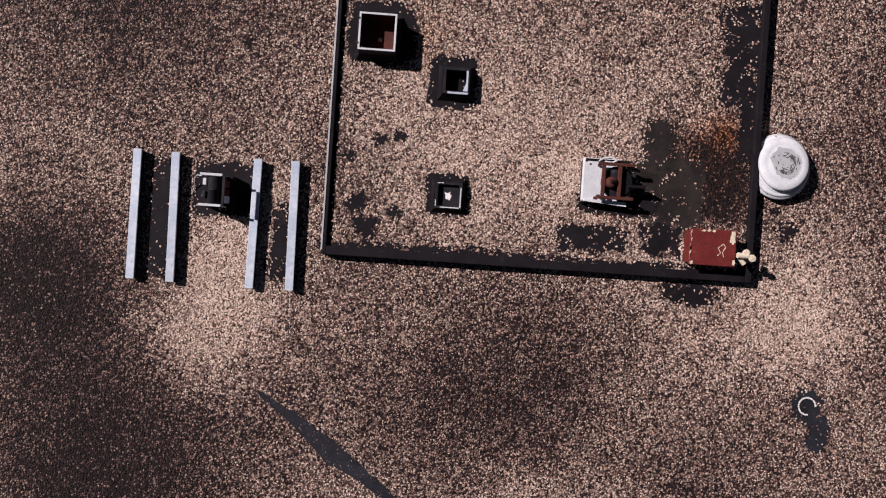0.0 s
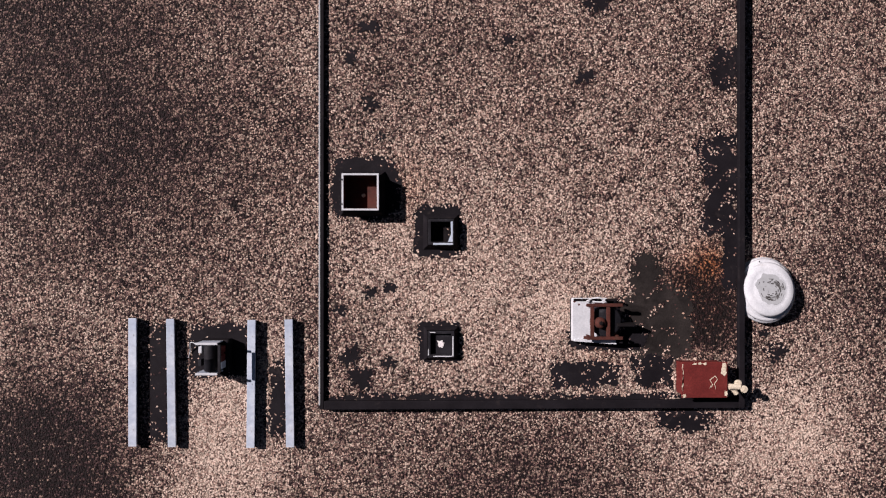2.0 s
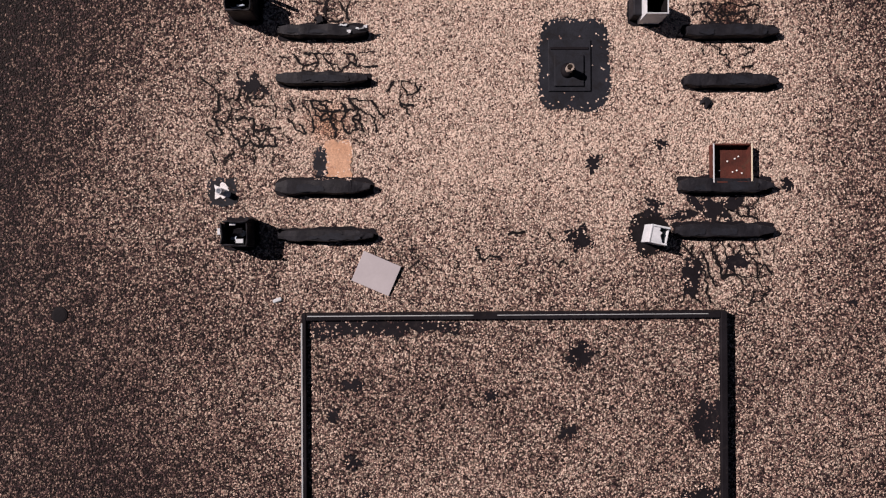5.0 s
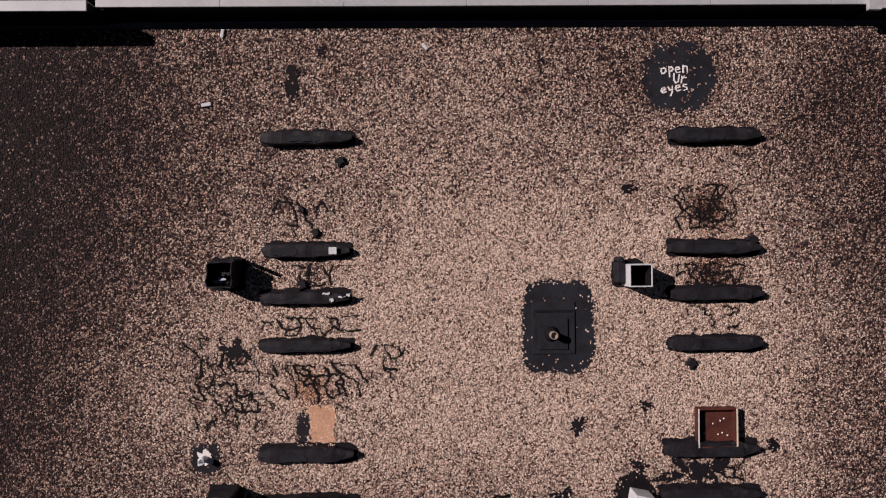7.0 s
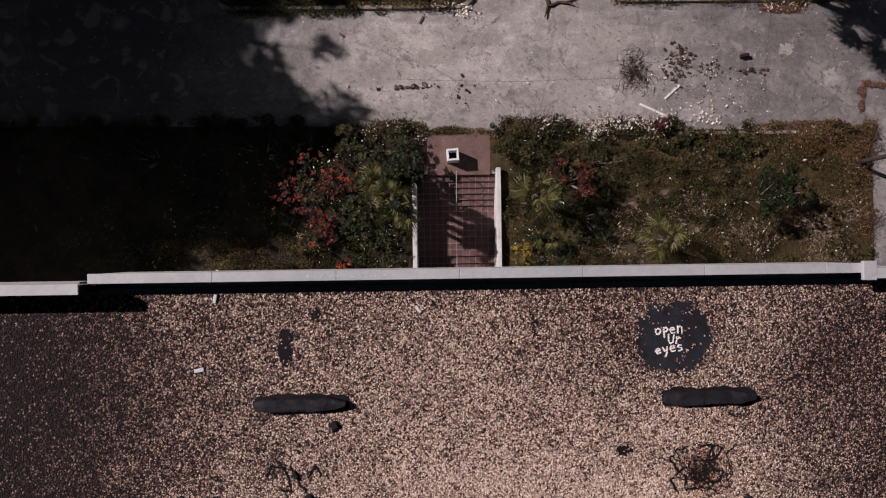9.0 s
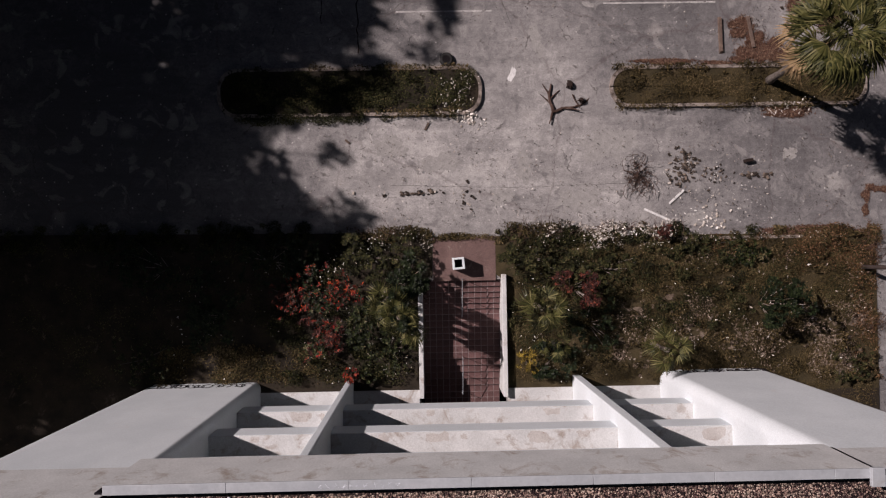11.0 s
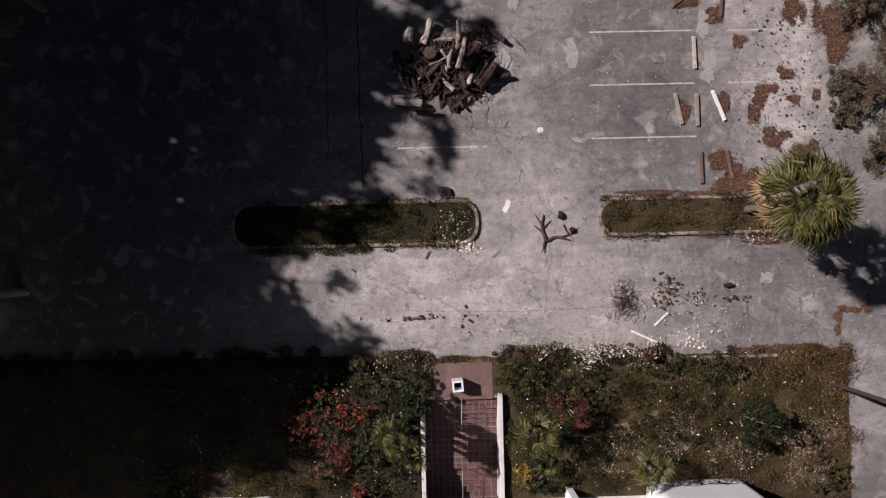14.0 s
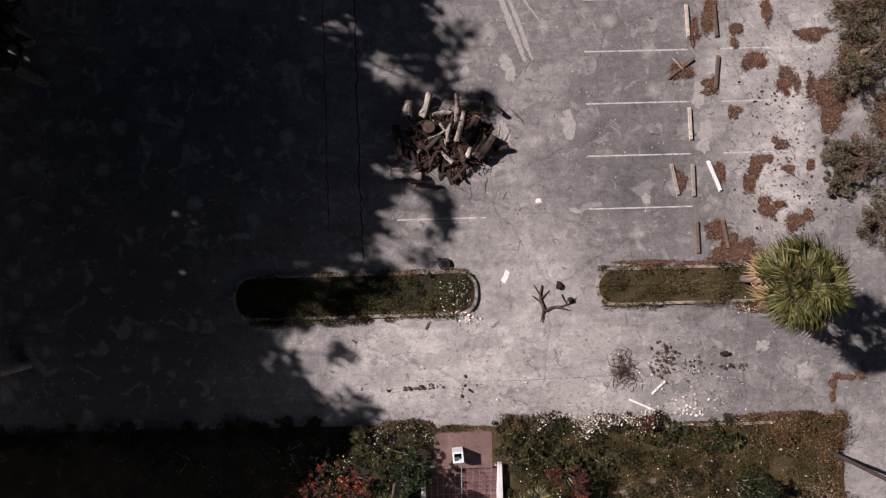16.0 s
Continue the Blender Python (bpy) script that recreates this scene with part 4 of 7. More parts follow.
def black_hood(at, seed, label):
    """A battered square hood of black sheet, open and half collapsed."""
    ob = thing("vent_hood", at, label, "vent hood")
    rnd = random.Random(seed)
    s = 0.36
    for i, (x0, x1, y0, y1) in enumerate(((-s, s, s - 0.05, s), (-s, s, -s, -s + 0.05), (-s, -s + 0.05, -s + 0.05, s - 0.05), (s - 0.05, s, -s + 0.05, s - 0.05))):
        bm = boxed(x0, x1, y0, y1, 0, 0.6 + rnd.uniform(-0.12, 0.05), bevel=0.015)
        bmesh.ops.subdivide_edges(bm, edges=[e for e in bm.edges if e.calc_length() > 0.3], cuts=3)
        for v in bm.verts:
            v.co += noise.noise_vector(v.co * 4 + Vector((seed, i, 0))) * 0.09 * v.co.z
        part("hood_wall", bm, M["dull_cap"], ob)
    part("pit", boxed(-s + 0.05, s - 0.05, -s + 0.05, s - 0.05, 0.0, 0.12), M["tar"], ob)
    for i in range(5):
        x, y = rnd.uniform(-0.2, 0.2), rnd.uniform(-0.25, 0.2)
        bm = prism(bmesh.new(), ragged(x - 0.12, x + 0.12, y - 0.05, y + 0.05, 0.03, 0.04, 0.3, seed + i), 0, 0.02)
        bmesh.ops.transform(bm, matrix=pose(0, 0, 0.3 + 0.04 * i, rnd.uniform(-25, 25), rnd.uniform(-25, 25)), verts=bm.verts)
        part("torn_sheet", bm, M["galv"] if i % 2 else M["dull_cap"], ob, "torn sheet metal")
    part("base_flashing", prism(bmesh.new(), ragged(-0.5, 0.5, -0.5, 0.5, 0.04, 0.06, 0.3, seed + 9), 0.0, 0.02), M["membrane"], ob)
    ob.matrix_world = ob.matrix_world @ Matrix.Diagonal((0.88, 0.88, 1.25, 1))
    part("corner_post", rod(bmesh.new(), (0.38, 0.4, 0), (0.4, 0.42, 0.66), 0.06, sides=8), M["dull_cap"], ob)
    return ob


black_hood((-4.19, 18.98, ROOF), 21, "battered black square vent hood with shiny torn edge")
hood = black_hood((-4.32, 13.16, ROOF), 33, "collapsed black square vent hood with pale torn flaps")
part("white_flap", boxed(-0.46, -0.36, -0.02, 0.16, 0.5, 0.56, bevel=0.01), M["white"], hood)
part("white_flap", boxed(0.0, 0.22, -0.26, -0.14, 0.42, 0.46, bevel=0.01), M["white"], hood)
part("white_flap", boxed(-0.16, 0.02, 0.24, 0.36, 0.46, 0.5, bevel=0.01), M["white"], hood)

pot = square_duct((6.2, 18.86, ROOF), 0.56, 0.72, "open_duct", "open square white metal duct with black inside", M["tar"], M["white"], wall=0.02, floor=0.05, outer=M["white"], lining=M["tar"])
part("side_box", boxed(-0.5, -0.285, -0.2, 0.34, 0, 0.42, bevel=0.03), M["dull_cap"], pot, "black side box")
part("pipe_stub", lathe(bmesh.new(), [(0.07, 0), (0.07, 0.45), (0.05, 0.45)], 14, (-0.4, 0.4, 0)), M["dull_cap"], pot, "", True)
part("base_flashing", prism(bmesh.new(), ragged(-0.52, 0.36, -0.36, 0.4, 0.03, 0.06, 0.2, 77), 0, 0.02), M["membrane"], pot)

bare(5.68, 6.72, 12.56, 13.76, seed=22, corner=0.5, rough=0.05, material="tar")
scoop = thing("metal_scoop", (6.29, 13.08, ROOF), "dented white metal vent scoop with torn black opening", "vent scoop")
for n, bm in (("scoop_side", boxed(-0.3, -0.24, -0.27, 0.28, 0, 0.6, bevel=0.015)), ("scoop_side", boxed(-0.24, 0.28, -0.27, -0.21, 0, 0.58, bevel=0.015)), ("scoop_side", boxed(-0.24, 0.28, 0.22, 0.28, 0, 0.62, bevel=0.015)), ("scoop_side", boxed(0.24, 0.29, -0.21, 0.22, 0, 0.5, bevel=0.01))):
    part(n, bm, M["white"], scoop)
part("scoop_top", prism(bmesh.new(), [(-0.24, -0.21), (0.12, -0.21), (0.02, 0.0), (0.08, 0.08), (-0.02, 0.12), (0.0, 0.22), (-0.24, 0.22)], 0.56, 0.58), M["white"], scoop, "bent white top sheet")
part("dark_throat", boxed(-0.24, 0.24, -0.21, 0.22, 0.0, 0.1), M["tar"], scoop)
scoop.matrix_world = pose(6.29, 13.08, ROOF, 0, 0, -12) @ Matrix.Diagonal((0.85, 0.85, 0.9, 1))

# capped hatch with a pipe
bare(3.35, 5.22, 16.3, 18.72, seed=23, corner=0.28, rough=0.05, material="wet")
hatch = thing("vent_pipe", (4.15, 17.45, ROOF), "grey vent pipe on stepped square flashing of black membrane", "vent pipe")
part("lower_flashing", boxed(-0.55, 0.55, -0.62, 0.72, 0.012, 0.05, bevel=0.015), M["wet"], hatch)
part("upper_flashing", boxed(-0.4, 0.36, -0.5, 0.32, 0.05, 0.09, bevel=0.015), M["wet"], hatch)
part("collar", lathe(bmesh.new(), [(0.2, 0.09), (0.14, 0.12), (0.11, 0.2)], 20, (-0.05, -0.1, 0)), M["membrane"], hatch, "", True)
part("pipe", lathe(bmesh.new(), [(0.1, 0.09), (0.1, 0.4), (0.085, 0.4), (0.085, 0.3)], 20, (-0.05, -0.1, 0)), M["kerb"], hatch, "weathered grey pipe", True)
part("fold", boxed(-0.5, 0.48, 0.46, 0.52, 0.05, 0.07), M["membrane"], hatch)

# rusty tray against a curb
tray = square_duct((8.29, 14.92, ROOF), 1.0, 0.24, "rusty_tray", "open square rusty steel tray with pale rim", M["rust"], M["rust"], wall=0.03, floor=0.06, outer=M["rust"], lining=M["rust"])
for i in range(7):
    x, y = random.uniform(-0.35, 0.35), random.uniform(-0.35, 0.4)
    part("pebble", lathe(bmesh.new(), [(0.02, 0.06), (0.025, 0.075), (0.012, 0.09)], 6, (x, y, 0)), M["chalk"], tray)
part("pale_edge", boxed(-0.515, -0.48, -0.5, 0.5, 0.26, 0.272, bevel=0.004), M["white"], tray)
part("pale_edge", boxed(0.47, 0.51, -0.5, 0.5, 0.26, 0.272, bevel=0.004), M["cream"], tray)

bare(-5.2, -4.46, 13.88, 14.62, seed=24, corner=0.1, rough=0.03, material="wet")
stub = thing("pipe_stub", (-4.83, 14.26, ROOF), "broken white vent pipe stub on a square flashing", "pipe stub")
part("pipe", lathe(bmesh.new(), [(0.09, 0), (0.08, 0.3), (0.06, 0.3), (0.06, 0.2)], 14), M["white"], stub, "", True)
part("broken_mortar", prism(bmesh.new(), ragged(-0.2, 0.22, -0.2, 0.18, 0.05, 0.05, 0.5, 15), 0.012, 0.035), M["chalk"], stub)

card = tagged(mesh_object("loose_board", boxed(-0.52, 0.52, -0.415, 0.415, 0, 0.03, bevel=0.006), M["board"]), "loose square pale grey board lying on the gravel", "board")
card.matrix_world = pose(-0.88, 12.14, ROOF + 0.045, 2.0, 1.5, -23.5)
bare(-2.2, -1.5, 14.58, 15.62, seed=25, corner=0.2, rough=0.05, material="sand", label="bare tan insulation board showing through the gravel", name="bare_board_patch")
bare(-2.5, -2.14, 14.6, 15.42, seed=26, corner=0.3, rough=0.05, material="wet")
for x, y, w, h, turn in ((7.72, 16.55, 0.2, 0.16, 35), (-1.95, 20.0, 0.16, 0.16, 5), (-2.3, 18.68, 0.2, 0.16, 10), (9.35, 19.72, 0.22, 0.18, 12), (-1.3, 21.85, 0.2, 0.15, 20), (-2.3, 20.6, 0.13, 0.13, 40)):
    ob = tagged(mesh_object("roof_block", prism(bmesh.new(), ragged(-w * 0.7, w * 0.7, -h * 0.7, h * 0.7, 0.035, 0.05, 0.3, 7), 0, 0.1, 0.7), M["dull_cap"]), "small lump of black roofing scrap on gravel", "roofing scrap", "roofing scraps")
    ob.matrix_world = pose(x, y, ROOF, 0, 0, turn)
for x, y, turn, size in ((-4.72, 23.33, 10, 1.0), (0.9, 24.8, -50, 0.8), (-4.3, 25.15, 80, 0.9), (-3.43, 11.47, 20, 0.9)):
    ob = tagged(mesh_object("plastic_scrap", boxed(-0.13 * size, 0.13 * size, -0.05 * size, 0.05 * size, 0, 0.05, bevel=0.02), M["white"]), "small white plastic scrap lying on the gravel", "litter", "white scraps")
    ob.matrix_world = pose(x, y, ROOF + 0.005, 0, 0, turn)
cap = tagged(mesh_object("round_drain_cap", lathe(bmesh.new(), [(0.2, 0), (0.2, 0.025), (0.15, 0.035)], 24, (-8.99, 11.13, ROOF)), M["membrane"]), "dull dark round drain cap half buried in gravel", "drain cap")

# round bare spot with spray-painted words
bare(6.48, 8.5, 23.08, 24.92, seed=27, corner=0.5, rough=0.07, material="wet")


GLYPHS = {
    "o": [[(0.5, 0.95), (0.15, 0.8), (0.0, 0.45), (0.2, 0.1), (0.6, 0.05), (0.95, 0.35), (0.9, 0.75), (0.5, 0.95)]],
    "p": [[(0.2, 0.9), (0.22, -0.45)], [(0.2, 0.75), (0.6, 0.95), (0.85, 0.65), (0.6, 0.35), (0.22, 0.35)]],
    "e": [[(0.1, 0.5), (0.85, 0.6), (0.7, 0.95), (0.25, 0.9), (0.05, 0.5), (0.3, 0.08), (0.9, 0.15)]],
    "n": [[(0.15, 0.05), (0.2, 1.0)], [(0.2, 0.75), (0.55, 1.0), (0.85, 0.8), (0.85, 0.05)]],
    "U": [[(0.0, 1.2), (0.05, 0.4), (0.35, 0.0), (0.75, 0.15), (0.85, 1.15)]],
    "r": [[(0.15, 0.0), (0.2, 0.95)], [(0.2, 0.6), (0.5, 0.95), (0.85, 0.9)]],
    "y": [[(0.1, 0.9), (0.3, 0.35), (0.75, 0.4)], [(0.85, 0.95), (0.7, 0.1), (0.35, -0.5)]],
    "s": [[(0.8, 0.9), (0.35, 1.0), (0.15, 0.7), (0.75, 0.45), (0.8, 0.15), (0.2, 0.0)]],
}


def words(text, x, y, size, turn):
    """One word in loose strokes of spray paint."""
    bm, rnd, pen = bmesh.new(), random.Random(len(text)), 0.0
    place = pose(x, y, ROOF + 0.02, 0, 0, turn)
    for letter in text:
        grow = size * rnd.uniform(0.88, 1.12)
        for stroke in GLYPHS[letter]:
            pts = [place @ Vector((pen + p * grow * 0.9, q * grow + rnd.uniform(-0.01, 0.01), 0)) for p, q in stroke]
            for a, b in zip(pts, pts[1:]):
                w = 0.017 * rnd.uniform(0.7, 1.25)
                side = Vector((a.y - b.y, b.x - a.x, 0)).normalized() * w
                reach = (b - a).normalized() * w * 0.8
                prism(bm, [(p.x, p.y) for p in (a - side - reach, b - side + reach, b + side + reach, a + side - reach)], ROOF + 0.005, ROOF + 0.021 + rnd.uniform(0, 0.003))
        pen += size * 1.12
    return tagged(mesh_object("painted_words", bm, M["chalk"]), "white spray-painted word on black roofing membrane", kind="structure")


words("open", 7.02, 24.06, 0.165, 3)
words("Ur", 7.34, 23.83, 0.165, -4)
words("eyes", 7.02, 23.54, 0.17, 8)

CRACKED = []


# dark gaps where the gravel crust has cracked apart into small plates
def cracks():
    bm = bmesh.new()
    rnd = random.Random(5)
    zones = [(-5.3, -3.3, 14.9, 17.3, 0.3, 0.62), (-3.4, -0.5, 15.55, 16.85, 0.27, 0.8), (-3.3, -0.9, 17.3, 18.05, 0.26, 0.75), (-2.6, -1.4, 18.45, 19.3, 0.24, 0.7), (7.0, 9.4, 11.4, 12.95, 0.3, 0.9), (7.3, 9.1, 13.3, 14.1, 0.24, 0.95), (7.3, 9.1, 18.4, 19.3, 0.24, 0.9), (7.4, 9.0, 19.7, 21.3, 0.28, 0.8), (7.5, 8.9, 17.2, 18.0, 0.26, 0.55), (-0.6, 0.3, 16.2, 17.1, 0.28, 0.7), (-3.1, -1.3, 19.9, 21.2, 0.3, 0.34), (-1.0, 4.5, 12.2, 13.4, 0.34, 0.25)]
    for x0, x1, y0, y1, cell, odds in zones:
        nx, ny = int((x1 - x0) / cell), int((y1 - y0) / cell)
        node = {(i, j): (x0 + (i + 0.5 * (j % 2) + rnd.uniform(-0.32, 0.32)) * cell, y0 + (j + rnd.uniform(-0.32, 0.32)) * cell) for i in range(nx + 1) for j in range(ny + 1)}
        for (i, j), p in node.items():
            for k in ((i + 1, j), (i, j + 1), (i - 1 + j % 2, j + 1)):
                if k not in node:
                    continue
                q = node[k]
                u, v = 2 * (p[0] - x0) / (x1 - x0) - 1, 2 * (p[1] - y0) / (y1 - y0) - 1
                fade = 1 - 0.75 * max(0.0, math.hypot(u, v) - 0.35)
                if rnd.random() > odds * fade * 0.75:
                    continue
                w = rnd.uniform(0.01, 0.034) * (0.6 + 0.5 * fade)
                n = 4
                ax, ay = q[0] - p[0], q[1] - p[1]
                line = [(p[0] + ax * g / n - ay * (o := rnd.uniform(-0.13, 0.13) * (0 < g < n)), p[1] + ay * g / n + ax * o) for g in range(n + 1)]
                length = math.hypot(ax, ay)
                px, py = -ay / length, ax / length
                for (cx, cy), (dx, dy) in zip(line, line[1:]):
                    a, b = w * rnd.uniform(0.5, 1.4), w * rnd.uniform(0.5, 1.4)
                    prism(bm, [(cx - px * a, cy - py * a), (dx - px * b, dy - py * b), (dx + px * b, dy + py * b), (cx + px * a, cy + py * a)], ROOF - 0.004, ROOF + 0.008 + rnd.uniform(0, 0.004))
                    CRACKED.extend((cx + (dx - cx) * g / 4, cy + (dy - cy) * g / 4) for g in range(5))
    return bm


tagged(mesh_object("gravel_cracks", cracks(), M["tar"]), "dark crack lines between drifts of gravel", kind="stuff")


# ---- loose stones ----
def stones(name, x, y, z, lift, size, material, label):
    n = len(x)
    rnd = np.random.RandomState(4)
    a = rnd.uniform(0, math.tau, n)
    corners = np.empty((n, 5, 3))
    for i in range(4):
        r = size * rnd.uniform(0.65, 1.1, n) * (1.25 if i % 2 else 0.85)
        corners[:, i, 0], corners[:, i, 1], corners[:, i, 2] = x + r * np.cos(a + i * math.pi / 2), y + r * np.sin(a + i * math.pi / 2), z
    corners[:, 4, 0], corners[:, 4, 1], corners[:, 4, 2] = x + size * rnd.uniform(-0.4, 0.4, n), y + size * rnd.uniform(-0.4, 0.4, n), z + size * rnd.uniform(0.25, 0.6, n)
    base = np.arange(n)[:, None] * 5
    faces = np.concatenate([base + np.array([[i, (i + 1) % 4, 4]]) for i in range(4)])
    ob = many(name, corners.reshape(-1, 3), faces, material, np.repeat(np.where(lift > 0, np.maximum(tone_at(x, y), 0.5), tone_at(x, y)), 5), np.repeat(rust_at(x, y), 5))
    return tagged(ob, label, kind="stuff")


rs = np.random.RandomState(11)
px, py = rs.uniform(-12.2, 16.0, 520000), rs.uniform(-9.0, 25.2, 520000)
lifted = np.zeros(px.size)
keep = rs.uniform(0, 1, px.size) < 0.15 + 0.7 * np.clip(tone_at(px, py), 0, 1) ** 1.3
bend = np.sin(px * 5.3 + 2 * np.sin(py * 4.1)) * np.sin(py * 6.1 + 1.7 * np.sin(px * 3.7))
for x0, x1, y0, y1, corner, rough in BARE:
    cx, cy, hx, hy = (x0 + x1) / 2, (y0 + y1) / 2, (x1 - x0) / 2, (y1 - y0) / 2
    power = 2 + 6 * max(0.0, 1 - corner * 2)
    rho = ((np.abs(px - cx) / hx) ** power + (np.abs(py - cy) / hy) ** power) ** (1 / power)
    near = (1 - rho) * min(hx, hy) + 0.03 * np.sin(px * 17 + 3 * np.sin(py * 11)) + 0.03 * np.sin(py * 19 + 2 * np.sin(px * 13))
    lifted = np.maximum(lifted, 0.014 * (rho < 1.15))
    keep &= (near < 0) | (rs.uniform(0, 1, px.size) < 0.02 + 0.6 * np.exp(-np.clip(near, 0, 9) / 0.05) + (0.6 * (bend > 0.3) if rough > 0.11 else 0.5 * (bend > 0.55) if rough > 0.065 else 0.02 * (bend > 0.6)))
cell = np.zeros((900, 1100), dtype=bool)
for x, y in CRACKED:
    i, j = int((y + 9) / 0.04), int((x + 13) / 0.04)
    if 0 < i < 899 and 0 < j < 1099:
        cell[i, j] = True
        for _ in range(3):
            cell[i + random.randint(-1, 1), j + random.randint(-1, 1)] = True
keep &= ~cell[((py + 9) / 0.04).astype(int), ((px + 13) / 0.04).astype(int)]
px, py, lifted = px[keep], py[keep], lifted[keep]
on_deck = (px > -2.6) & (px < 7.9) & (py > -0.15) & (py < 11.0)
pz = np.where(on_deck, DECK, ROOF) + 0.003 + lifted
stones("loose_gravel", px, py, pz, lifted, rs.uniform(0.015, 0.034, px.size), M["stone"], "loose rounded gravel stones in cream and brown")


# faint rubbed-out marks on the coping
bm, rnd = bmesh.new(), random.Random(12)
for i in range(11):
    x, y = -1.8 + 0.19 * i + rnd.uniform(-0.03, 0.03), 25.7 + rnd.uniform(-0.03, 0.03)
    for j in range(3):
        rod(bm, (x + rnd.uniform(-0.07, 0.07), y + rnd.uniform(-0.06, 0.06), 15.2), (x + rnd.uniform(-0.07, 0.07), y + rnd.uniform(-0.06, 0.06), 15.2), 0.006, 0.006, 4)
tagged(mesh_object("faint_marks", bm, M["white"]), "faint unreadable pale marks on the coping", kind="structure")

